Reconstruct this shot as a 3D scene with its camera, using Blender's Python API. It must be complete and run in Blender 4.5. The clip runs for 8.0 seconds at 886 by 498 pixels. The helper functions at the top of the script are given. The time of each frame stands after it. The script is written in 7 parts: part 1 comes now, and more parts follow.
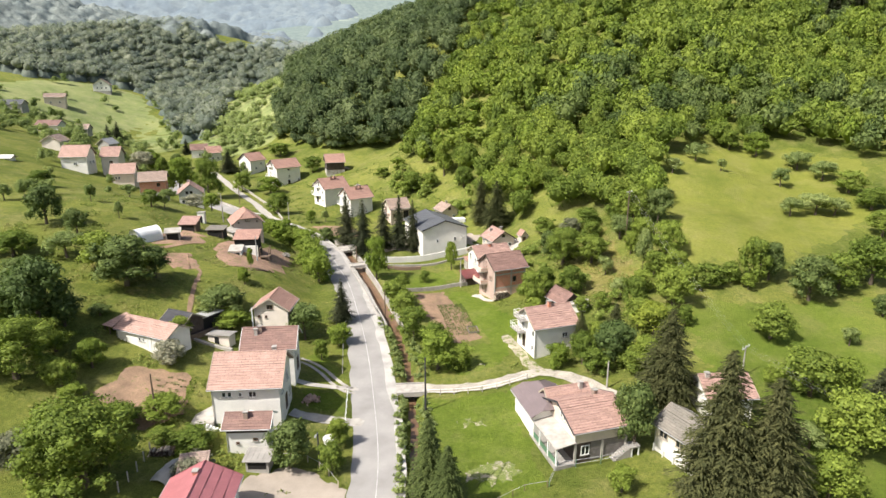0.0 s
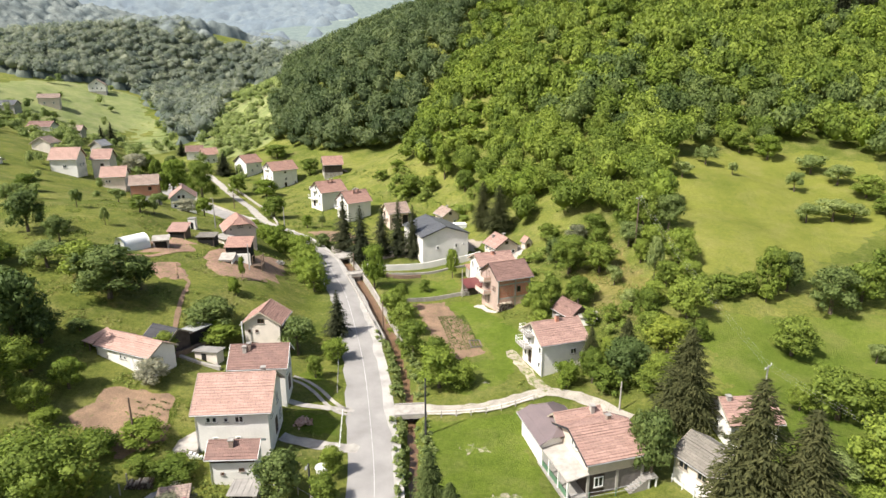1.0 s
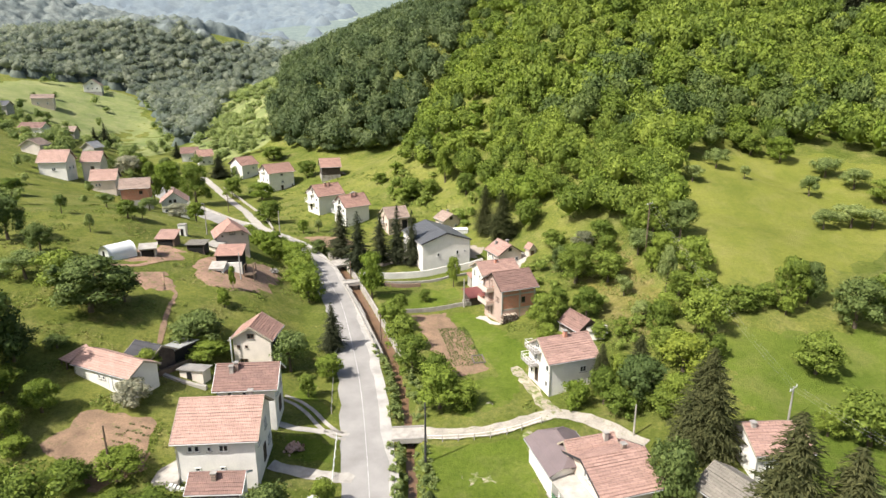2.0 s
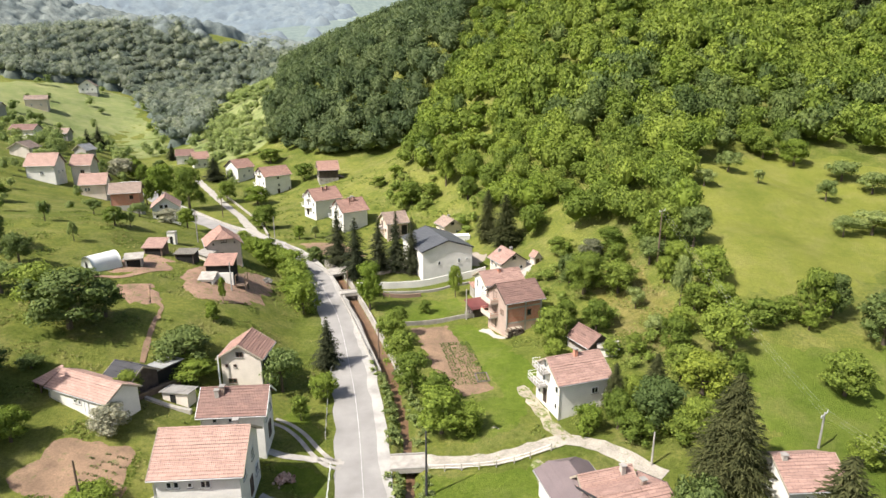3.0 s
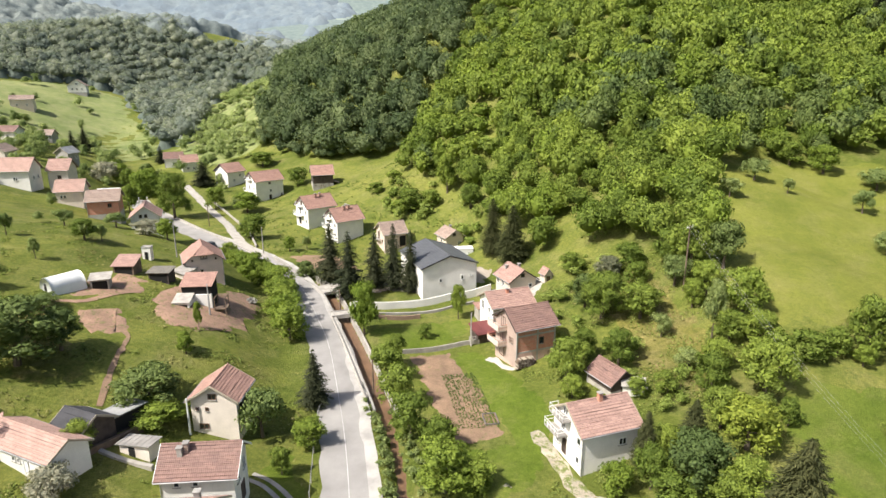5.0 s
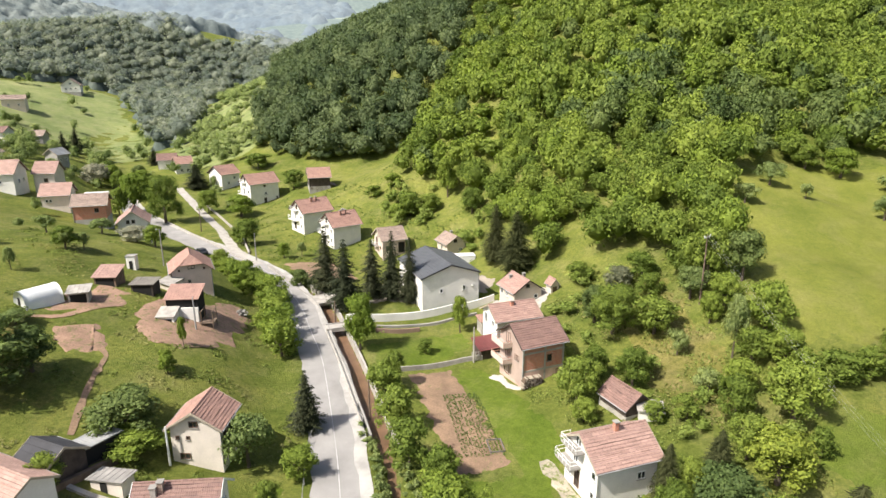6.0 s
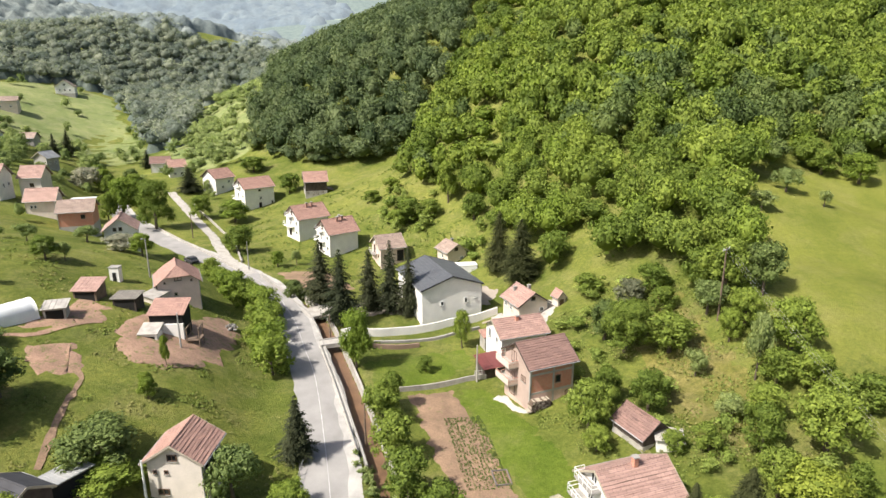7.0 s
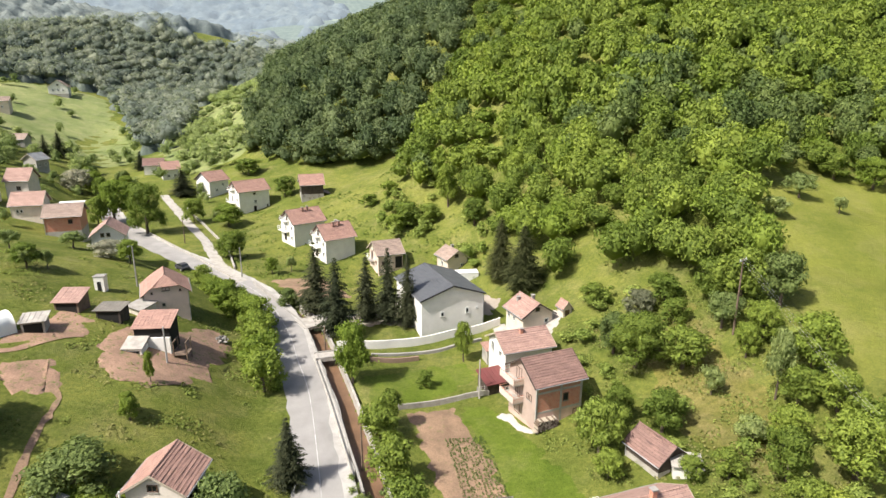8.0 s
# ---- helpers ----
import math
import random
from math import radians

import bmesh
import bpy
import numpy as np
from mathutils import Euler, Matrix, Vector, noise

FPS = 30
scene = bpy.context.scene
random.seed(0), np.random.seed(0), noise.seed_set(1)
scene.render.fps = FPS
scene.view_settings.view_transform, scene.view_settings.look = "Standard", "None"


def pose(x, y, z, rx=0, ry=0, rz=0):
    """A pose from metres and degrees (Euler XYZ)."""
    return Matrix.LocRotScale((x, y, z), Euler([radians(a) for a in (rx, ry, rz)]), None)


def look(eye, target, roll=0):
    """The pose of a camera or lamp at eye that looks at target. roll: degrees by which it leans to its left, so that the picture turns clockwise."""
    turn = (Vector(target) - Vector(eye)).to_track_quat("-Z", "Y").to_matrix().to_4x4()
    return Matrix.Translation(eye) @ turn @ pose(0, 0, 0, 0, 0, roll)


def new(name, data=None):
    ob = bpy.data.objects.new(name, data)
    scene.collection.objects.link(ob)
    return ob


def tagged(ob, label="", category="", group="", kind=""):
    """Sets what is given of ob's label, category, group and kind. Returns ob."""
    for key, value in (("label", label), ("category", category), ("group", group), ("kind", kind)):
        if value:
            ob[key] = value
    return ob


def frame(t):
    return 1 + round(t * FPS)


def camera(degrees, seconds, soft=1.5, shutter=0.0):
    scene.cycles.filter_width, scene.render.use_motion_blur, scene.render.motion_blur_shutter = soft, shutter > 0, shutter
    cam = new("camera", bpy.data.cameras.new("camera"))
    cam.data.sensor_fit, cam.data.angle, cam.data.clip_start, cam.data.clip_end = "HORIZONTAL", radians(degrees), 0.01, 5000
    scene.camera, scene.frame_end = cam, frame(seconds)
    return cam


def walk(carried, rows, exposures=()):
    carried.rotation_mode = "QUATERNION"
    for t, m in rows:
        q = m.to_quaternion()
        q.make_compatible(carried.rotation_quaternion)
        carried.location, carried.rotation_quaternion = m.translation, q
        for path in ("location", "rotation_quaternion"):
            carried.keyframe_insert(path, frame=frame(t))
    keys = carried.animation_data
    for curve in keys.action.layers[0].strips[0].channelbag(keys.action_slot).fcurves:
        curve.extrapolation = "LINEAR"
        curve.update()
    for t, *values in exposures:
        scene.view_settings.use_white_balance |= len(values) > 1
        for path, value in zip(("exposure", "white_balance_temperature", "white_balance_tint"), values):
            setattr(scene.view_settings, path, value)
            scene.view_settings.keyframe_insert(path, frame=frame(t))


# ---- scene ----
cam = camera(72.0, 8.0)
PATH = [
    # seconds, x, y, z, yaw, pitch, roll
    (0.0, 0.096, -0.083, 43.758, 0.440, -15.791, 0.088),
    (0.5, 0.010, 2.748, 43.776, 0.454, -15.790, 0.078),
    (1.0, -0.142, 5.630, 43.796, 0.434, -15.772, 0.069),
    (1.5, -0.225, 8.445, 43.798, 0.436, -15.780, 0.070),
    (3.0, -0.563, 17.112, 43.913, 0.429, -15.769, 0.169),
    (3.5, -0.727, 20.006, 43.904, 0.416, -15.773, 0.136),
    (4.0, -0.893, 22.848, 43.920, 0.393, -15.757, 0.143),
    (4.5, -1.039, 25.557, 43.956, 0.386, -15.767, 0.105),
    (6.0, -1.448, 34.488, 43.980, 0.318, -15.816, 0.037),
    (6.5, -1.610, 37.370, 43.973, 0.315, -15.794, 0.027),
    (7.0, -1.770, 40.278, 43.989, 0.253, -15.694, -0.009),
    (7.5, -2.008, 42.746, 43.999, 0.132, -15.553, -0.097),
    (8.0, -2.249, 44.798, 43.987, 0.065, -15.610, -0.144),
]
walk(cam, [(t, pose(x, y, z, 90 + pitch, roll, yaw)) for t, x, y, z, yaw, pitch, roll in PATH])

# ---- light ----
world = bpy.data.worlds.new("world")
scene.world = world
world.use_nodes = True
wn = world.node_tree.nodes
sky = wn.new("ShaderNodeTexSky")
sky.sky_type, sky.sun_disc = "NISHITA", False
SUN_FROM = Vector((-0.53, -0.34, 0.775)).normalized()
sky.sun_elevation, sky.sun_rotation = math.asin(SUN_FROM.z), math.atan2(SUN_FROM.x, SUN_FROM.y)
sky.air_density, sky.dust_density = 1.0, 4.0
wn["Background"].inputs["Strength"].default_value = 0.095
world.node_tree.links.new(sky.outputs[0], wn["Background"].inputs["Color"])
sun = new("sun", bpy.data.lights.new("sun", "SUN"))
sun.data.energy, sun.data.angle, sun.data.color = 4.6, radians(1.0), (1.0, 0.95, 0.87)
sun.matrix_world = look(SUN_FROM * 300, (0, 0, 0))
scene.view_settings.exposure = 0.7

# ---- materials ----


class Nodes:
    """A material under construction."""

    def __init__(self, name, rough=0.8, metal=0.0):
        self.m = bpy.data.materials.new(name)
        self.m.use_nodes = True
        self.t = self.m.node_tree
        self.b = self.t.nodes["Principled BSDF"]
        self.b.inputs["Roughness"].default_value, self.b.inputs["Metallic"].default_value = rough, metal

    def add(self, kind, **inputs):
        n = self.t.nodes.new("ShaderNode" + kind)
        for k, v in inputs.items():
            n.inputs[k].default_value = v
        return n

    def link(self, a, b):
        self.t.links.new(a, b)

    def place(self, uv=False):
        return self.add("TexCoord").outputs["UV"] if uv else self.add("NewGeometry").outputs["Position"]

    def noise(self, scale, detail=4, where=None, rough=0.55):
        n = self.add("TexNoise", Scale=scale, Detail=detail, Roughness=rough)
        self.link(where or self.place(), n.inputs["Vector"])
        return n.outputs["Fac"]

    def ramp(self, fac, *stops):
        n = self.add("ValToRGB")
        while len(n.color_ramp.elements) < len(stops):
            n.color_ramp.elements.new(0.5)
        for e, (at, c) in zip(n.color_ramp.elements, stops):
            e.position, e.color = at, (*c, 1) if len(c) == 3 else c
        self.link(fac, n.inputs["Fac"])
        return n.outputs["Color"]

    def mix(self, a, b, fac, how="MIX"):
        n = self.add("MixRGB")
        n.blend_type = how
        for v, s in ((fac, n.inputs["Fac"]), (a, n.inputs["Color1"]), (b, n.inputs["Color2"])):
            if isinstance(v, (int, float)):
                s.default_value = v
            elif isinstance(v, tuple):
                s.default_value = (*v, 1)
            else:
                self.link(v, s)
        return n.outputs["Color"]

    def bump(self, height, strength=0.4, distance=0.03):
        n = self.add("Bump", Strength=strength, Distance=distance)
        self.link(height, n.inputs["Height"])
        self.link(n.outputs["Normal"], self.b.inputs["Normal"])

    def done(self, colour):
        if isinstance(colour, tuple):
            self.b.inputs["Base Color"].default_value = (*colour, 1)
        else:
            self.link(colour, self.b.inputs["Base Color"])
        return self.m


def dark(c, k):
    return tuple(min(1, v * k) for v in c)


def plain(name, c, rough=0.8, metal=0.0, spread=0.22, coarse=0.6, fine=9.0, bump=0.25):
    """A weathered surface: one colour with stains and grain."""
    n = Nodes(name, rough, metal)
    a = n.ramp(n.noise(coarse, 5), (0.3, dark(c, 1 - spread)), (0.7, dark(c, 1 + spread * .6)))
    g = n.noise(fine, 4)
    n.bump(g, bump, 0.02)
    return n.done(n.mix(a, n.ramp(g, (0.3, (.72, .72, .72)), (.7, (1, 1, 1))), 0.45, "MULTIPLY"))


def tiles(name, c, c2, row=0.34, width=0.3, rough=0.75, moss=0.25):
    """Clay roof tiles, by the roof's own metres."""
    n = Nodes(name, rough)
    uv = n.place(True)
    b = n.add("TexBrick", Scale=1.0)
    b.inputs["Color1"].default_value, b.inputs["Color2"].default_value = (*c, 1), (*c2, 1)
    b.inputs["Mortar"].default_value = (*dark(c, .45), 1)
    b.inputs["Brick Width"].default_value, b.inputs["Row Height"].default_value = width * 3, row
    b.inputs["Mortar Size"].default_value, b.inputs["Bias"].default_value = 0.02, -0.1
    n.link(uv, b.inputs["Vector"])
    stain = n.ramp(n.noise(0.7, 5, uv), (0.35, (.62, .6, .58)), (0.65, (1.05, 1.03, 1)))
    col = n.mix(b.outputs["Color"], stain, 0.5, "MULTIPLY")
    col = n.mix(col, (.18, .15, .12), n.ramp(n.noise(2.3, 4, uv), (.55, (0, 0, 0)), (.8, (moss, moss, moss))))
    w = n.add("TexWave", Scale=1.0 / width / 6.2832 * 3.1416, Distortion=0.3)
    n.link(uv, w.inputs["Vector"])
    n.bump(w.outputs["Fac"], .5, .04)
    return n.done(col)


def grass_material(name, tones, big=0.03, rough_ground=.85):
    """Meadow: mown and lush patches, dry spots, fine tufts."""
    n = Nodes(name, 0.9)
    n.b.inputs["Specular IOR Level"].default_value = 0.1
    a = n.ramp(n.noise(big, 6, rough=0.62), (0.34, tones[0]), (0.5, tones[1]), (0.66, tones[2]))
    dry = n.ramp(n.noise(0.16, 6, rough=.7), (0.48, (0, 0, 0)), (0.72, (.75, .75, .75)))
    a = n.mix(a, n.ramp(n.noise(.06, 5, rough=.6), (.35, (.72, .78, .7)), (.65, (1.1, 1.08, 1.05))), .8, "MULTIPLY")
    a = n.mix(a, tones[3], dry)
    lush = n.ramp(n.noise(.38, 5, rough=.65), (.36, (.76, .84, .72)), (.52, (1, 1, 1)), (.68, (1.14, 1.1, 1.08)))
    a = n.mix(a, lush, rough_ground, "MULTIPLY")
    tuft = n.noise(1.7, 6, rough=0.8)
    a = n.mix(a, n.ramp(tuft, (0.34, (.56, .62, .5)), (0.62, (1.22, 1.17, 1.1))), rough_ground, "MULTIPLY")
    blades = n.noise(6, 4, rough=.85)
    a = n.mix(a, n.ramp(blades, (0.34, (.62, .66, .56)), (0.64, (1.22, 1.18, 1.1))), 0.7, "MULTIPLY")
    n.bump(n.mix(tuft, blades, .4), 1.0, 0.35)
    return n, a


def leaf_material(name, dark_c, light_c, rough=0.6, shine=0.12, vary=0.8, through_light=.3):
    n = Nodes(name, rough)
    n.b.inputs["Specular IOR Level"].default_value = shine
    at = n.add("Attribute")
    at.attribute_name = "tone"
    isl = n.add("NewGeometry").outputs["Random Per Island"]
    obj = n.add("ObjectInfo").outputs["Random"]
    tree = n.add("Math")
    tree.operation = "ADD"
    n.link(at.outputs["Fac"], tree.inputs[0])
    n.link(obj, tree.inputs[1])
    fr = n.add("Math")
    fr.operation = "FRACT"
    n.link(tree.outputs[0], fr.inputs[0])
    c = n.mix(dark_c, light_c, fr.outputs[0])
    c = n.mix(c, n.ramp(isl, (0, (.5, .56, .5)), (1, (1.4, 1.34, 1.2))), vary, "MULTIPLY")
    n.done(c)
    tr = n.add("BsdfTranslucent")
    n.link(n.mix(c, (1.15, 1.25, .7), .6, "MULTIPLY"), tr.inputs["Color"])
    ms = n.add("MixShader", Fac=through_light)
    n.link(n.b.outputs[0], ms.inputs[1])
    n.link(tr.outputs[0], ms.inputs[2])
    n.link(ms.outputs[0], n.t.nodes["Material Output"].inputs["Surface"])
    return n.m




def worn_soil(name, c, green, cover):
    """Bare earth that grass grows into from all sides."""
    n = Nodes(name, .95)
    a = n.ramp(n.noise(.45, 5), (.3, dark(c, .7)), (.7, dark(c, 1.2)))
    g = n.noise(5, 5, rough=.75)
    a = n.mix(a, n.ramp(g, (.35, (.6, .6, .58)), (.66, (1.15, 1.12, 1.1))), .8, "MULTIPLY")
    leafy = n.ramp(n.noise(1.1, 6, rough=.75), (1 - cover - .06, (0, 0, 0)), (1 - cover + .04, (1, 1, 1)))
    n.bump(g, .9, .08)
    return n.done(n.mix(a, n.mix(green, n.ramp(g, (.35, (.5, .55, .45)), (.65, (1.2, 1.2, 1.1))), 1, "MULTIPLY"), leafy))


MEADOW = ((.122, .15, .036), (.162, .185, .046), (.197, .21, .06), (.25, .235, .105))
gn, gcol = grass_material("meadow_grass", MEADOW)
GRASS = gn.done(gcol)
# Haze over the distance is put into greyed colours and bluish emission.
fn = Nodes("distant_hills_haze_glow", .95)
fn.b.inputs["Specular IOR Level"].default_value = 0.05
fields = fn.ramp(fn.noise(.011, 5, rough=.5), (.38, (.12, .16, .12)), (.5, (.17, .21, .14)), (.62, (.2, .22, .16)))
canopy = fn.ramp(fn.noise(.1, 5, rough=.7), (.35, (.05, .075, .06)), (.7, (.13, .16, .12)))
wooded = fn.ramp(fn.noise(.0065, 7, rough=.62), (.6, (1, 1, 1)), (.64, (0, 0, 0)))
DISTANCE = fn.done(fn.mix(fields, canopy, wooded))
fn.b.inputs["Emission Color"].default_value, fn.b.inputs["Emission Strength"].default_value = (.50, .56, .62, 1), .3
LEAF = leaf_material("broad_leaves", (.118, .168, .032), (.195, .25, .05))
LEAF_LIGHT = leaf_material("young_leaves", (.16, .222, .036), (.228, .285, .056))
LEAF_YELLOW = leaf_material("yellow_green_leaves", (.2, .255, .04), (.265, .305, .055))
LEAF_DARK = leaf_material("dark_leaves", (.085, .125, .042), (.15, .195, .065))
# Pale fruit-tree foliage, lightened further to imitate haze over far gardens.
LEAF_GARDEN = leaf_material("garden_leaves", (.18, .235, .085), (.29, .34, .135), through_light=.4)
# Pale green shrubs; part of the paleness imitates haze over the slope.
LEAF_SLOPE = leaf_material("hillside_shrub_leaves", (.24, .3, .115), (.36, .41, .185), vary=.5, through_light=.5)
# Dark leaves with extra blue mixed in to imitate haze on the spur.
LEAF_BEECH = leaf_material("beech_leaves_haze_blue", (.078, .112, .054), (.15, .19, .09))
LEAF_PALE = leaf_material("pale_shrub_leaves", (.2, .265, .06), (.31, .36, .1))


def canopy_material(name, dark_c, light_c, grain=.45, haze_glow=0.0):
    """Closed tree tops seen from far off: one tone a tree, leafy grain."""
    n = Nodes(name, 1.0)
    n.b.inputs["Specular IOR Level"].default_value = 0.0
    at = n.add("Attribute")
    at.attribute_name = "tone"
    c = n.mix(dark_c, light_c, at.outputs["Fac"])
    g = n.noise(grain, 5, rough=.7)
    c = n.mix(c, n.ramp(g, (.34, (.7, .72, .72)), (.66, (1.2, 1.18, 1.15))), .8, "MULTIPLY")
    n.bump(g, .8, .5 / grain * .6)
    # Bluish emission stands in for haze in front of the trees.
    if haze_glow:
        n.b.inputs["Emission Color"].default_value, n.b.inputs["Emission Strength"].default_value = (.5, .56, .62, 1), haze_glow
    return n.done(c)


# Base colours of the far woods are paled and blued to imitate haze.
CANOPY_FAR = canopy_material("far_tree_tops_hazed", (.1, .125, .11), (.18, .2, .165))
CANOPY_HAZE = canopy_material("haze_paled_tree_tops", (.155, .185, .185), (.225, .25, .235), .3)
# Blue-grey base and emission imitate haze on the backdrop woods.
CANOPY_BACK = canopy_material("backdrop_tree_tops_haze_glow", (.075, .1, .12), (.12, .145, .15), .12, .3)
# Leaf colour greyed for haze, not a different foliage.
LEAF_FAR = leaf_material("far_leaves_hazed", (.17, .205, .18), (.3, .325, .255), vary=.5, through_light=.4)
TUFT = leaf_material("grass_tufts", (.12, .165, .04), (.2, .24, .066), .8, .1)
DRY_TUFT = leaf_material("dry_grass_tufts", (.2, .2, .075), (.3, .28, .13), .8, .1)
NEEDLE = leaf_material("spruce_needles", (.04, .05, .027), (.072, .078, .042), 0.7, .12)
NEEDLE_GREEN = leaf_material("fir_needles", (.072, .1, .034), (.125, .155, .055), 0.7, .1)
NEEDLE_BROWN = leaf_material("old_spruce_needles", (.062, .072, .03), (.115, .115, .052), 0.7, .1)
BLOSSOM = leaf_material("pale_blossom", (.16, .17, .11), (.34, .33, .26))
BARK = plain("bark", (.11, .085, .06), .95, fine=14, bump=.8)
ASPHALT = plain("worn_asphalt", (.315, .3, .285), .9, spread=.22, coarse=.25, fine=22)
GRAVEL = plain("pale_gravel", (.43, .41, .38), .95, spread=.25, coarse=.5, fine=12, bump=.6)
DIRT = worn_soil("ploughed_soil", (.28, .185, .12), (.14, .17, .05), .36)
RED_DIRT = worn_soil("bare_reddish_soil", (.34, .215, .15), (.14, .16, .045), .4)
EARTH = plain("earth_stained_wall", (.29, .195, .145), .95, spread=.3, coarse=.3, fine=4, bump=.9)
STONY_TRACK = worn_soil("stony_track", (.44, .405, .35), (.17, .19, .06), .37)
TRACK = worn_soil("worn_track", (.42, .37, .29), (.15, .18, .045), .46)
CONCRETE = plain("concrete", (.34, .32, .295), .9, spread=.25)
PALE_CONCRETE = plain("pale_concrete", (.42, .39, .35), .9, spread=.28, coarse=.9)
LINE_PAINT = plain("road_paint", (.5, .49, .475), .8, spread=.35, coarse=.8)
PINK_STONE = plain("pinkish_stone", (.58, .4, .33), .9, spread=.25)
MUD_WATER = plain("muddy_canal_bed", (.17, .10, .06), .35, spread=.25, fine=3)
WHITE = plain("white_render", (.8, .775, .73), .9, spread=.09)
CREAM = plain("cream_render", (.74, .66, .58), .9, spread=.12)
BEIGE = plain("beige_render", (.68, .58, .49), .9, spread=.12)
PINK = plain("pinkish_render", (.68, .545, .47), .9, spread=.14)
GREY_WALL = plain("grey_blockwork", (.40, .38, .35), .95, spread=.2)
WOOD = plain("weathered_boards", (.17, .12, .085), .9, spread=.35, coarse=1.5, fine=20)
WEATHERED = plain("weathered_grey_boards", (.2, .18, .165), .9, spread=.3, coarse=1.5, fine=20)
DARK_WOOD = plain("dark_boards", (.075, .055, .045), .9, spread=.4, coarse=1.5, fine=20)
PALE_PLASTER = plain("pale_cement", (.47, .445, .41), .9, spread=.15)
# Pinkish plaster with the shade of roof and balconies put into its colour.
SHADED_PINK = plain("shaded_pinkish_plaster", (.44, .335, .285), .9, spread=.16)
PALE_WOOD = plain("pale_boards", (.42, .36, .28), .9, spread=.25, coarse=1.5, fine=20)
PAINTED = plain("white_paint", (.8, .8, .78), .5, spread=.06)
FRAME_BROWN = plain("brown_paint", (.12, .07, .045), .6)
METAL = plain("zinc", (.40, .40, .40), .5, .25, spread=.25)
DARK_METAL = plain("dark_sheet", (.04, .04, .046), .75, .0, spread=.3)
SLATE = plain("dark_grey_sheet", (.115, .12, .13), .55, .2, spread=.15)
MAUVE_SHEET = plain("mauve_brown_sheet", (.21, .165, .165), .55, .2, spread=.12)
RED_SHEET = plain("faded_red_sheet", (.40, .15, .16), .5, .1, spread=.15)
DARK_RED = plain("dark_red_sheet", (.17, .05, .048), .5, .1, spread=.2)
WHITE_FILM = plain("greenhouse_film", (.82, .83, .82), .35, spread=.08)
GREEN_PAINT = plain("green_paint", (.1, .2, .12), .6)
DRY_SPOT = worn_soil("bare_dry_ground", (.40, .36, .27), (.16, .19, .05), .54)
TILE_SALMON = tiles("salmon_tiles", (.46, .30, .25), (.41, .26, .215), moss=.16)
TILE_RED = tiles("red_tiles", (.43, .255, .205), (.35, .205, .165))
TILE_BROWN = tiles("brown_red_tiles", (.26, .155, .13), (.21, .125, .105))
TILE_MIXED = tiles("mottled_tiles", (.43, .275, .23), (.33, .205, .172), moss=.15)
GREY_TILE = tiles("grey_brown_tiles", (.24, .22, .19), (.19, .175, .15), moss=.3)
TILE_OLD = tiles("old_grey_brown_tiles", (.38, .29, .24), (.29, .21, .175), moss=.6)
GLASS = Nodes("window_glass", 0.08)
GLASS.b.inputs["Specular IOR Level"].default_value = 0.6
GLASS = GLASS.done((.022, .026, .03))
# Near-black that paints the shade of unbuilt insides; also the car's tyres.
SHADE_TYRE_BLACK = plain("shade_and_tyre_black", (.012, .011, .01), 1)
bn = Nodes("hollow_brick", .9)
bt = bn.add("TexBrick", Scale=1.0)
bt.inputs["Color1"].default_value, bt.inputs["Color2"].default_value, bt.inputs["Mortar"].default_value = (.6, .25, .16, 1), (.5, .19, .12, 1), (.5, .38, .31, 1)
bt.inputs["Brick Width"].default_value, bt.inputs["Row Height"].default_value, bt.inputs["Mortar Size"].default_value = .32, .2, .018
bn.link(bn.place(True), bt.inputs["Vector"])
bcol = bn.mix(bt.outputs["Color"], bn.ramp(bn.noise(.8, 4), (.3, (.75, .72, .7)), (.7, (1.05, 1, 1))), .7, "MULTIPLY")
BEIGE_GRAVEL = plain("beige_yard_gravel", (.345, .295, .245), .95, spread=.2, coarse=.4, fine=10, bump=.6)
BRICK = bn.done(bcol)

# ---- shape of the ground ----
NEAR_SWELLS = [
    (-75, 50, 28.0, -0.7), (-75, 80, 28.0, 2.3), (-75, 110, 28.0, 2.2), (-75, 140, 28.0, 6.4),
    (-38, 50, 28.0, -0.8), (-38, 80, 28.0, -2.3), (-38, 110, 28.0, 2.5), (-38, 140, 28.0, 4.5),
    (0, 50, 28.0, -3.8), (0, 80, 28.0, -0.7), (0, 110, 28.0, -0.9), (0, 140, 28.0, -12.1),
    (38, 50, 28.0, -2.5), (38, 80, 28.0, 0.8), (38, 110, 28.0, -2.8), (38, 140, 28.0, 9.0),
    (75, 50, 28.0, -3.8), (75, 80, 28.0, -4.5), (75, 110, 28.0, 0.7), (75, 140, 28.0, -7.1),
]
HILL_SWELLS = [
    (-130, 185, 60.0, 13.4), (-130, 258, 60.0, -8.3), (-130, 330, 60.0, -19.8), (-68, 185, 60.0, -14.8),
    (-68, 258, 60.0, -13.4), (-68, 330, 60.0, 2.6), (-5, 185, 60.0, -14.4), (-5, 258, 60.0, 1.7),
    (-5, 330, 60.0, 8.9), (58, 185, 60.0, 12.6), (58, 258, 60.0, 15.9), (58, 330, 60.0, 0.7),
    (120, 185, 60.0, -16.8), (120, 258, 60.0, -10.9), (120, 330, 60.0, 1.9),
]
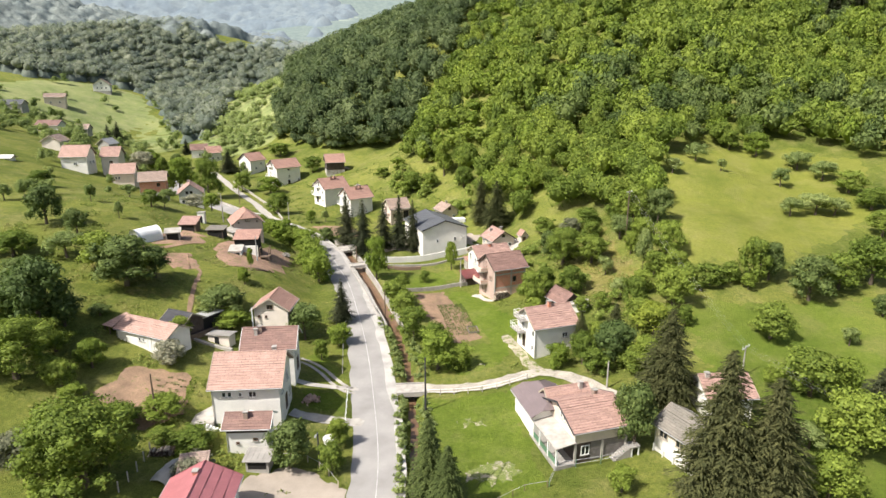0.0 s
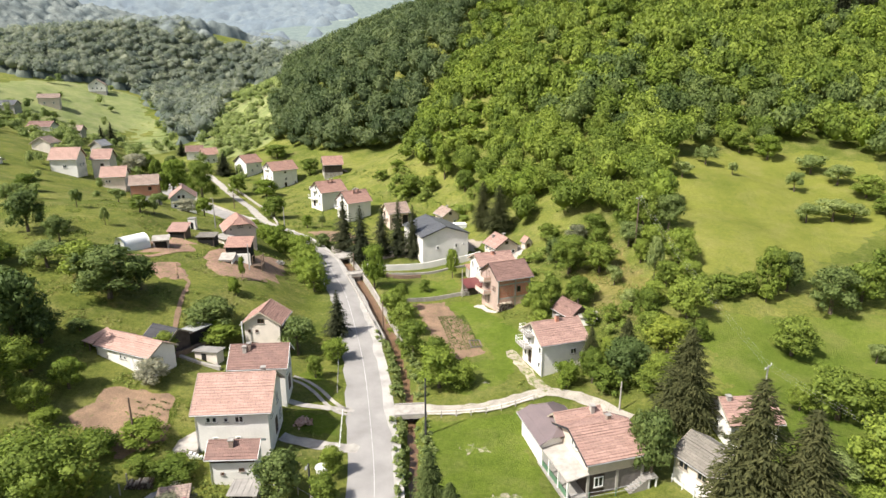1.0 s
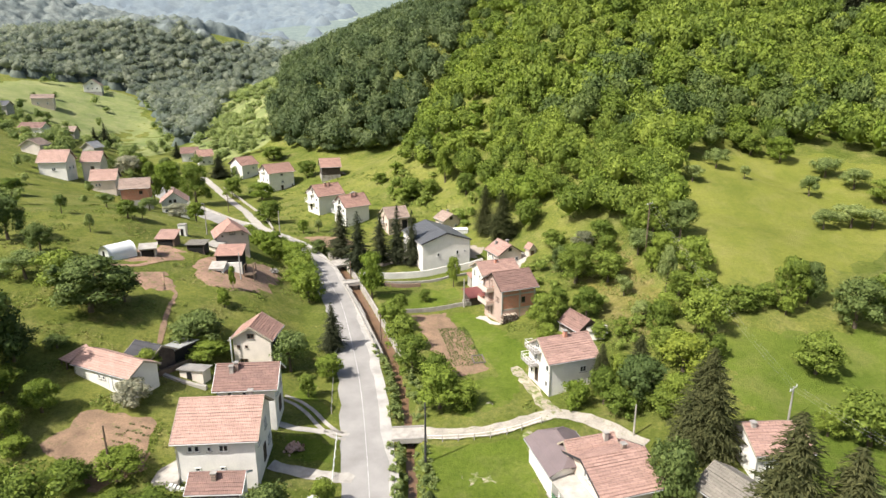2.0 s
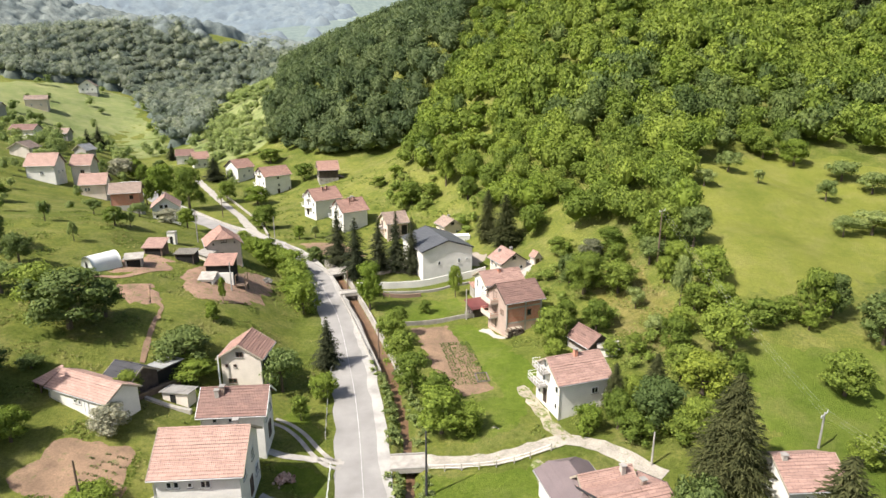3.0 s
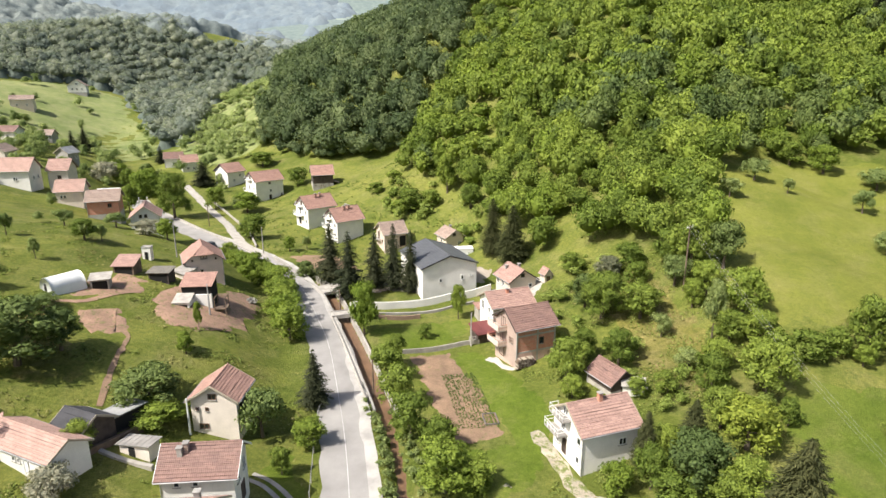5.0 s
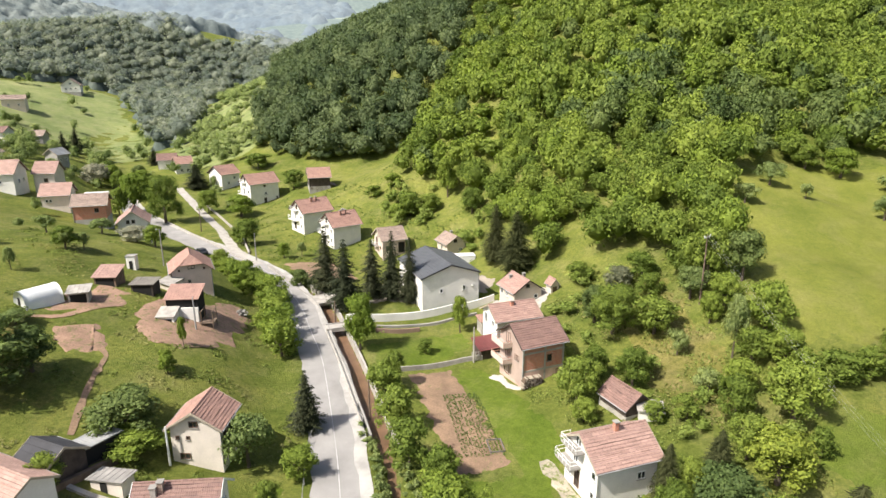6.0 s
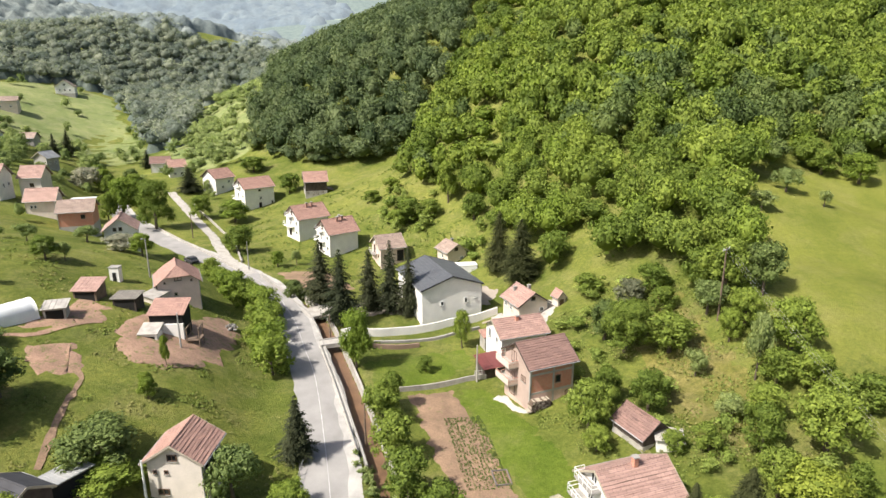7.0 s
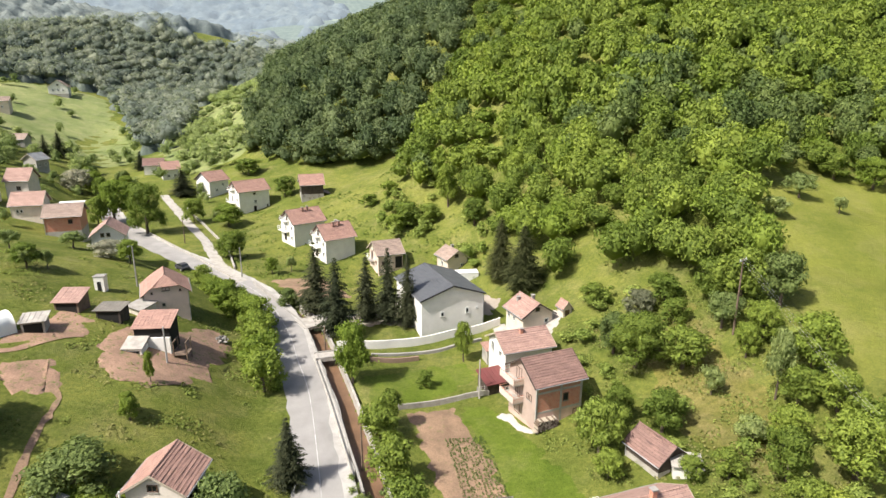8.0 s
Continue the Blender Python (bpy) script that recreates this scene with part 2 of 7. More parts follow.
BROAD_SWELLS = [
    (-330, 120, 150.0, 16.8), (-330, 340, 150.0, 20.4), (-330, 560, 150.0, 26.3), (-143, 120, 150.0, 8.2),
    (-143, 340, 150.0, 1.5), (-143, 560, 150.0, 17.2), (43, 120, 150.0, -14.7), (43, 340, 150.0, 27.1),
    (43, 560, 150.0, 42.4), (230, 120, 150.0, 22.8), (230, 340, 150.0, 46.7), (230, 560, 150.0, 28.1),
    (-160, 480, 56, -26.6), (-8, 261, 25, -21.0), (10, 245, 23, 5.2), (-350, 500, 70, 23.9),
    (-232, 579, 70, 19.0), (-172, 366, 44, -16.0), (-240, 477, 60, -13.7), (-265, 640, 75, 26), (10, 245, 23, 5.2),
]
FAR_RIDGES = [
    # x, y, height, half length, half width, turn
    (-760, 1500, 250, 520, 230, 20), (-200, 2150, 340, 800, 300, 0), (-1450, 1050, 240, 380, 520, 0),
    (700, 1700, 330, 620, 420, 0), (-420, 900, 75, 170, 120, 25), (-620, 700, 95, 130, 170, 0),
    (-160, 1150, 60, 200, 120, -10), (900, 300, 160, 400, 600, 0), (0, -1300, 200, 1200, 400, 0),
    (-1300, -100, 190, 450, 600, 0),
]
ROAD_LINE = [(-7.0, -60), (-7.2, 20), (-7.5, 45), (-7.7, 56.5), (-8.5, 65.5), (-10.8, 79.5), (-13.0, 91), (-15.6, 102), (-20.3, 119),
             (-24.2, 129), (-29, 141), (-37.5, 156), (-50, 169), (-64, 181), (-78, 194), (-96, 214), (-112, 240), (-126, 272), (-140, 305), (-170, 350)]
ROAD_Z = ([-60, 40, 60, 79, 100, 120, 131, 160, 180, 215, 250, 305, 350], [-2, -.5, 0, 0, .9, 2.4, 3.1, 3.6, 4.2, 5.6, 7, 9, 11])
CANAL_LINE = [(-2.6, 30), (-3.4, 55), (-4.3, 70), (-5.2, 80), (-6.6, 90), (-9.0, 100), (-12.4, 110), (-15.6, 119), (-19.0, 128), (-21.6, 135), (-25, 143), (-30, 150)]


def smooth_line(knots, step):
    """Points along a soft curve through the knots."""
    k = np.array(knots, float)
    k = np.vstack([2 * k[0] - k[1], k, 2 * k[-1] - k[-2]])
    out = []
    for a, b, c, d in zip(k, k[1:], k[2:], k[3:]):
        n = max(1, int(np.hypot(*(c - b)) / step))
        for t in np.arange(n) / n:
            out.append(b + .5 * t * (c - a + t * (2 * a - 5 * b + 4 * c - d + t * (3 * (b - c) + d - a))))
    return np.array(out + [k[-2]])


ROAD = smooth_line(ROAD_LINE, 2.0)
CANAL = smooth_line(CANAL_LINE, 1.5)


def distance_to(line, x, y):
    """Distance of places from a polyline and the y of the nearest spot on it."""
    best, along = np.full(x.shape, 1e9), np.zeros(x.shape)
    near = np.flatnonzero((np.abs(x) < 260) & (y < 420) & (y > -120))
    xs, ys = x[near], y[near]
    b2, al = np.full(xs.shape, 1e9), np.zeros(xs.shape)
    for p, q in zip(line, line[1:]):
        d = q - p
        t = np.clip(((xs - p[0]) * d[0] + (ys - p[1]) * d[1]) / (d @ d), 0, 1)
        r = np.hypot(xs - p[0] - t * d[0], ys - p[1] - t * d[1])
        closer = r < b2
        b2[closer], al[closer] = r[closer], (p[1] + t * d[1])[closer]
    best[near], along[near] = b2, al
    return best, along


# x, y, height, reach: levelled round houses; other spots fitted to the camera's view
HOUSE_PADS = [
    (-25.4, 71.9, 1.2, 9), (-25.5, 81.4, 1.9, 9), (-28.8, 95.3, 2.2, 9), (16.7, 66.5, 0.4, 9),
    (15.8, 90.3, 2.0, 9), (-3.8, 145.6, 4.5, 9), (11, 116, 1.9, 9), (9.1, 127.6, 2.6, 9),
    (-44.9, 136.5, 8, 9), (12, 139.3, 4.9, 9), (-0.4, 171.8, 4.3, 9), (-15, 175, 3.4, 9),
    (-37.7, 194.6, 4.6, 9), (-27.9, 182.6, 3.8, 9), (-62, 229.7, 4.9, 9), (-78.4, 244.1, 7.1, 9),
    (-103.3, 269.5, 7.9, 9), (-42.6, 229.3, 9.2, 9), (-115.9, 191, 15.4, 9), (-98.5, 184.4, 12.2, 9),
    (-87, 178.5, 9.4, 9), (-72.2, 168.7, 9.2, 9),
]
FITTED_SPOTS = [
    (-229, 416.5, 33.8, 9), (3.4, 73.7, 0.1, 9), (-45, 76, 5, 10), (-36, 105, 7.4, 10),
    (-50.7, 110, 11, 10), (-61, 120, 13.4, 9), (-55.7, 135, 11.2, 8), (41, 95, 7, 12),
    (49, 117, 14.5, 14), (60, 148, 22, 16), (78, 163, 23, 16), (31, 111, 7, 9),
    (-1, 112, 0.6, 9), (5, 97, 1, 8), (-56, 95, 11, 12), (-35, 75, 4, 7),
    (-8, 261, 24, 20), (-1, 196, 13, 12), (52, 84, 4, 12), (19, 137, 7, 8),
    (-50, 85, 6.5, 6), (20, 75, 1.6, 7), (-25, 115, 4, 7),
    (-13, 134, 2.9, 5), (-8, 135.5, 2.9, 5), (-2, 137.5, 3.1, 5), (4, 140, 3.3, 5), (-10, 141, 3.8, 5), (-11, 149, 3.9, 7),
    (-8, 122, 1.7, 6), (0, 124, 1.9, 6), (-6, 129, 2.2, 6), (-12, 128, 2.2, 5), (2, 131.5, 2.6, 5), (-4, 117.5, 1.4, 5), (-17, 140.5, 3.4, 5),
]
PADS = HOUSE_PADS + FITTED_SPOTS


def raw_ground(x, y):
    z = np.zeros(x.shape)
    for cx, cy, s, h in NEAR_SWELLS + HILL_SWELLS + BROAD_SWELLS:
        z += h * np.exp(-((x - cx) ** 2 + (y - cy) ** 2) / (2 * s * s))
    away = np.clip((np.hypot(x, y - 200) - 430) / 450, 0, 1)
    away = away * away * (3 - 2 * away)
    for cx, cy, h, sx, sy, turn in FAR_RIDGES:
        c, s = math.cos(radians(turn)), math.sin(radians(turn))
        u, v = (x - cx) * c + (y - cy) * s, (y - cy) * c - (x - cx) * s
        z += h * away * np.exp(-(u / sx) ** 2 / 2 - (v / sy) ** 2 / 2)
    return z


PAD_RAISE = []


def ground(x, y):
    """Height of the ground at arrays of places."""
    shape = np.shape(x)
    x, y = np.ravel(np.asarray(x, float)), np.ravel(np.asarray(y, float))
    z = raw_ground(x, y)
    if not PAD_RAISE:
        p = np.array(PADS, float)
        PAD_RAISE.append(p[:, 2] - raw_ground(p[:, 0], p[:, 1]))
    top, total = np.zeros(x.shape), np.full(x.shape, .25)
    for (cx, cy, cz, r), lift in zip(PADS, PAD_RAISE[0]):
        k = np.exp(-(((x - cx) ** 2 + (y - cy) ** 2) / (r * r)) ** 1.5)
        top, total = top + k * k * lift, np.maximum(total, 0) + k * k
    z = z + top / total
    far, along = distance_to(ROAD, x, y)
    k = np.exp(-np.maximum(far - 5.5, 0) ** 2 / 40)
    z = z * (1 - k) + k * np.interp(along, *ROAD_Z)
    far, along = distance_to(CANAL, x, y)
    half = np.interp(along, [98, 104], [1.35, 2.1])
    z = z - 1.7 * np.clip((half - far) / .8, 0, 1)
    return z.reshape(shape)


def height(x, y):
    return float(ground(np.array([x]), np.array([y]))[0])


# ---- mesh helpers ----


def mesh_object(name, verts, faces, material, parent=None, uvs=None, smooth=False, label="", normals=None, tone=None):
    me = bpy.data.meshes.new(name)
    verts = np.asarray(verts, np.float32)
    if isinstance(faces, np.ndarray):
        n, k = faces.shape
        me.vertices.add(len(verts))
        me.vertices.foreach_set("co", verts.ravel())
        me.loops.add(n * k)
        me.loops.foreach_set("vertex_index", faces.astype(np.int32).ravel())
        me.polygons.add(n)
        me.polygons.foreach_set("loop_start", np.arange(0, n * k, k, dtype=np.int32))
        me.update(calc_edges=True)
    else:
        me.from_pydata([tuple(map(float, v)) for v in verts], [], [tuple(map(int, f)) for f in faces])
    if smooth:
        me.polygons.foreach_set("use_smooth", np.ones(len(me.polygons), bool))
    if uvs is not None:
        me.uv_layers.new(name="UVMap").data.foreach_set("uv", np.asarray(uvs, np.float32).ravel())
    if tone is not None:
        me.attributes.new("tone", "FLOAT", "POINT").data.foreach_set("value", np.asarray(tone, np.float32))
    if normals is not None:
        me.normals_split_custom_set_from_vertices(np.asarray(normals, np.float32))
    me.materials.append(material)
    ob = new(name, me)
    if parent is not None:
        ob.parent = parent
    if label:
        ob["label"] = label
    return ob


class Shape:
    """Collects boxes and prisms for one mesh, with uv in metres along each face."""

    def __init__(self):
        self.v, self.f, self.uv = [], [], []

    def quad(self, *p):
        p = [Vector(q) for q in p]
        i = len(self.v)
        self.v += p
        self.f.append(tuple(range(i, i + len(p))))
        u = (p[1] - p[0]).normalized()
        n = u.cross(p[-1] - p[0]).normalized()
        w = n.cross(u)
        for q in p:
            self.uv.append(((q - p[0]).dot(u), (q - p[0]).dot(w)))

    def prism(self, outline, off):
        """A closed outline (counter-clockwise seen from the tip of off) pushed along off."""
        a = [Vector(p) for p in outline]
        b = [p + Vector(off) for p in a]
        self.quad(*b)
        self.quad(*reversed(a))
        for i in range(len(a)):
            j = (i + 1) % len(a)
            self.quad(a[i], a[j], b[j], b[i])

    def box(self, x0, x1, y0, y1, z0, z1):
        self.prism([(x0, y0, z0), (x1, y0, z0), (x1, y1, z0), (x0, y1, z0)], (0, 0, z1 - z0))

    def tube(self, a, b, r0, r1=None, n=8):
        a, b, r1 = Vector(a), Vector(b), r0 if r1 is None else r1
        d = (b - a).normalized()
        u = d.orthogonal().normalized()
        w = d.cross(u)
        ring = [(math.cos(2 * math.pi * k / n) * u + math.sin(2 * math.pi * k / n) * w) for k in range(n)]
        for k in range(n):
            p, q = ring[k], ring[(k + 1) % n]
            self.quad(a + p * r0, a + q * r0, b + q * r1, b + p * r1)
        self.quad(*[b + p * r1 for p in ring])

    def path(self, points, r, n=5):
        """One bent tube through points."""
        pts = [Vector(p) for p in points]
        i = len(self.v)
        for k, p in enumerate(pts):
            d = (pts[min(k + 1, len(pts) - 1)] - pts[max(k - 1, 0)]).normalized()
            u = d.cross(Vector((0, 0, 1))).normalized()
            w = u.cross(d)
            for a in range(n):
                t = 2 * math.pi * a / n
                self.v.append(p + u * (math.cos(t) * r) + w * (math.sin(t) * r))
        for k in range(len(pts) - 1):
            for a in range(n):
                b = (a + 1) % n
                self.f.append((i + k * n + a, i + k * n + b, i + k * n + n + b, i + k * n + n + a))
                self.uv += [(0, 0)] * 4

    def make(self, name, material, parent=None, label="", smooth=False):
        return mesh_object(name, self.v, self.f, material, parent, self.uv, smooth, label)


def thing(name, m, label, category, group="", kind=""):
    ob = new(name)
    ob.matrix_world = m
    return tagged(ob, label, category, group, kind)


# ---- ground ----


def axis(*spans):
    out = [spans[0][0]]
    for a, b, s0, s1 in spans:
        n = max(1, int(round((b - a) / ((s0 + s1) / 2))))
        t = np.arange(1, n + 1) / n
        out += list(a + (b - a) * (t + (s0 / ((s0 + s1) / 2) - 1) * t * (1 - t)))
    return np.array(out)


gx = axis((-4200, -900, 300, 60), (-900, -320, 60, 14), (-320, -110, 14, 3), (-110, -36, 3, 1.6), (-36, 8, .7, .7), (8, 110, 1.6, 3), (110, 320, 3, 14), (320, 4200, 14, 300))
gy = axis((-4200, -60, 300, 6), (-60, 30, 6, 1.6), (30, 150, 1.3, 1.3), (150, 300, 1.6, 3), (300, 700, 3, 12), (700, 1500, 12, 26), (1500, 4600, 26, 260))
GX, GY = np.meshgrid(gx, gy)
GZ = ground(GX, GY)
w = len(gx)
idx = (np.arange(len(gy) - 1)[:, None] * w + np.arange(w - 1)[None]).ravel()
cells = np.stack([idx, idx + 1, idx + w + 1, idx + w], 1)
gv = np.stack([GX.ravel(), GY.ravel(), GZ.ravel()], 1)
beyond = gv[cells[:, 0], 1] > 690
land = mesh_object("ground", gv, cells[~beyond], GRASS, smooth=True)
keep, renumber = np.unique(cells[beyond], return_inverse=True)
# Backdrop land; its material glows faintly in place of haze.
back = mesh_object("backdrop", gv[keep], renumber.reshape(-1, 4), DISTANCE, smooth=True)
tagged(back, "distant hills with woods and fields, haze put in as glow", "hills", kind="structure")
tagged(land, "green grassy valley floor and slopes with lush and dry patches", "ground", kind="structure")


COVER_LINES, COVER_SPOTS = [], []


def ribbon(name, line, left, right, lift, material, label, category="road", kind="structure", cols=3, level=True):
    """A strip along a line; left and right: offsets as numbers or arrays."""
    COVER_LINES.append((line, float(np.max(np.abs([np.max(left), np.min(left), np.max(right)])))))
    d = np.gradient(line, axis=0)
    d /= np.linalg.norm(d, axis=1)[:, None]
    side = np.stack([d[:, 1], -d[:, 0]], 1)
    left, right = np.broadcast_to(left, len(line)), np.broadcast_to(right, len(line))
    rows = []
    for k in range(cols + 1):
        o = left + (right - left) * k / cols
        p = line + side * o[:, None]
        z = np.interp(line[:, 1], *ROAD_Z) if level else ground(p[:, 0], p[:, 1])
        rows.append(np.column_stack([p, z + lift]))
    v = np.stack(rows, 1).reshape(-1, 3)
    c = cols + 1
    i = (np.arange(len(line) - 1)[:, None] * c + np.arange(cols)[None]).ravel()
    f = np.stack([i, i + 1, i + c + 1, i + c], 1)
    return tagged(mesh_object(name, v, f, material, smooth=True), label, category, kind=kind)


def patch(name, outline, lift, material, label, category, step=1.0, kind="structure", ragged=0.25, furrow=None):
    """A piece of ground cover draped over the land within an outline."""
    o = np.array(outline, float)
    if category != "grass":
        COVER_SPOTS.append(outline)
    n = max(12, int(np.sum(np.hypot(*(np.roll(o, -1, 0) - o).T)) / step))
    per = np.concatenate([[0], np.cumsum(np.hypot(*(np.roll(o, -1, 0) - o).T))])
    s = np.linspace(0, per[-1], n, endpoint=False)
    closed = np.vstack([o, o[:1]])
    ring = np.stack([np.interp(s, per, closed[:, 0]), np.interp(s, per, closed[:, 1])], 1)
    rr = np.random.default_rng(len(name) + int(abs(o[0, 0] * 10)))
    ring += rr.normal(0, ragged, ring.shape)
    bm = bmesh.new()
    bm.faces.new([bm.verts.new((*q, 0)) for q in ring])
    bmesh.ops.triangulate(bm, faces=bm.faces)
    for _ in range(7):
        long = [e for e in bm.edges if e.calc_length() > step * 1.5]
        if not long:
            break
        bmesh.ops.subdivide_edges(bm, edges=long, cuts=1)
        bmesh.ops.triangulate(bm, faces=[f for f in bm.faces if len(f.verts) > 3])
    bmesh.ops.recalc_face_normals(bm, faces=bm.faces)
    bm.verts.index_update()
    edge = {v.index for e in bm.edges if e.is_boundary for v in e.verts}
    v = np.array([w.co[:2] for w in bm.verts])
    z = ground(v[:, 0], v[:, 1]) + lift
    for i in edge:
        z[i] -= lift + .03
    f = [[w.index for w in q.verts] for q in bm.faces]
    up = sum(q.normal.z for q in bm.faces)
    bm.free()
    if up < 0:
        f = [q[::-1] for q in f]
    return tagged(mesh_object(name, np.column_stack([v, z]), f, material, smooth=True), label, category, kind=kind)


SIDE_ROAD = smooth_line([(-43.4, 163.6), (-49, 170.2), (-53.5, 177), (-57.8, 185), (-64, 196.5), (-75, 213), (-87, 230.5), (-92, 238)], 2.0)
near_road = ROAD[(ROAD[:, 1] > -60) & (ROAD[:, 1] < 236)]
rag = np.random.default_rng(4).normal(0, .12, (3, len(near_road)))
ribbon("road", near_road, -3.1 + rag[0], 3.1 + rag[1], .06, ASPHALT, "worn pale grey asphalt village road", cols=6)
wide = np.interp(near_road[:, 1], [40, 60, 80, 100, 112, 124], [3.3, 3.3, 3.5, 3.8, 3.7, 3.2]) + rag[2] * .8
ribbon("verge", near_road, 2.15 + rag[1] * 1.5, wide, .064, GRAVEL, "pale gravel shoulder beside the road", "gravel", cols=3)
ribbon("centre_line", near_road[near_road[:, 1] < 175], -.045, .045, .066, LINE_PAINT, "worn white line painted along the road", "road marking", cols=1)

# ---- houses ----


def window(parent, side, u, z, w, h, L, W, trim=PAINTED, glass=GLASS, name="window"):
    """A framed window on one face of a house body; side: s n w e in the house's own directions."""
    s = Shape()
    t = 0.09
    bars = [(-w / 2, w / 2, h - t, h), (-w / 2, w / 2, 0, t), (-w / 2, -w / 2 + t, t, h - t), (w / 2 - t, w / 2, t, h - t)]
    if w > .8 and name == "window":
        bars.append((-t / 2, t / 2, t, h - t))
    for x0, x1, z0, z1 in bars:
        s.box(x0, x1, -.08, .02, z0, z1)
    m = {"s": pose(u, -W / 2, z), "n": pose(u, W / 2, z, 0, 0, 180), "w": pose(-L / 2, u, z, 0, 0, -90), "e": pose(L / 2, u, z, 0, 0, 90)}[side]
    fr = s.make(name, trim, parent)
    fr.matrix_local = m
    g = Shape()
    g.box(-w / 2 + t, w / 2 - t, -.025, .01, t, h - t)
    g.make("pane" if name == "window" else "leaf", glass, fr)
    if name == "window":
        g = Shape()
        g.box(-w / 2 - .07, w / 2 + .07, -.14, .02, -.06, -.003)
        g.make("sill", CONCRETE, fr)
    return fr


def roof_slope(root, sy, L, W, h, rise, k, thick, course, hip, roof, sag=0.0):
    """One slope of a gabled roof in lapping courses, as one closed slab."""
    n = max(4, int(math.hypot(W / 2, k * W / 2) / course))
    slope = math.hypot(1, k)
    prof = []
    for i in range(n + 1):
        a = (1 - i / n) * W / 2
        z = h + rise - a * k + thick
        prof.append((a, z))
        if i < n:
            prof.append((a, z + .045))
    v, f, uv = [], [], []
    cols = max(2, int(L / 1.2))
    rng = np.random.default_rng(int(L * 100 + W * 10 + sy + 3))
    wob = rng.normal(0, .018, (len(prof), cols + 1))
    for j, (a, z) in enumerate(prof):
        cut = hip * max(0, 1 - a / (W / 2) * 2.2)
        for c in range(cols + 1):
            x = -L / 2 + cut + (L - 2 * cut) * c / cols
            v.append((x, sy * a, z + wob[j, c] - sag * math.sin(math.pi * c / cols)))
    m = cols + 1
    for j in range(len(prof) - 1):
        for c in range(cols):
            q = (j * m + c, j * m + c + 1, (j + 1) * m + c + 1, (j + 1) * m + c)
            f.append(q if sy < 0 else q[::-1])
            for p in f[-1]:
                uv.append((v[p][0], (W / 2 - abs(v[p][1])) * slope))
    low = len(v)
    v += [(-L / 2, sy * W / 2, h + rise - W / 2 * k), (L / 2, sy * W / 2, h + rise - W / 2 * k), (L / 2 - hip, 0, h + rise), (-L / 2 + hip, 0, h + rise)]
    left = [low, low + 3] + [j * m for j in range(len(prof) - 1, -1, -1)]
    right = [low + 2, low + 1] + [j * m + cols for j in range(len(prof))]
    for q in ([low + 3, low + 2, low + 1, low], [low, low + 1] + [c for c in range(cols, -1, -1)], right, left):
        q = q if sy < 0 else q[::-1]
        f.append(tuple(q))
        uv += [(0, 0)] * len(q)
    return mesh_object("roof_slope", v, f, roof, root, uv)


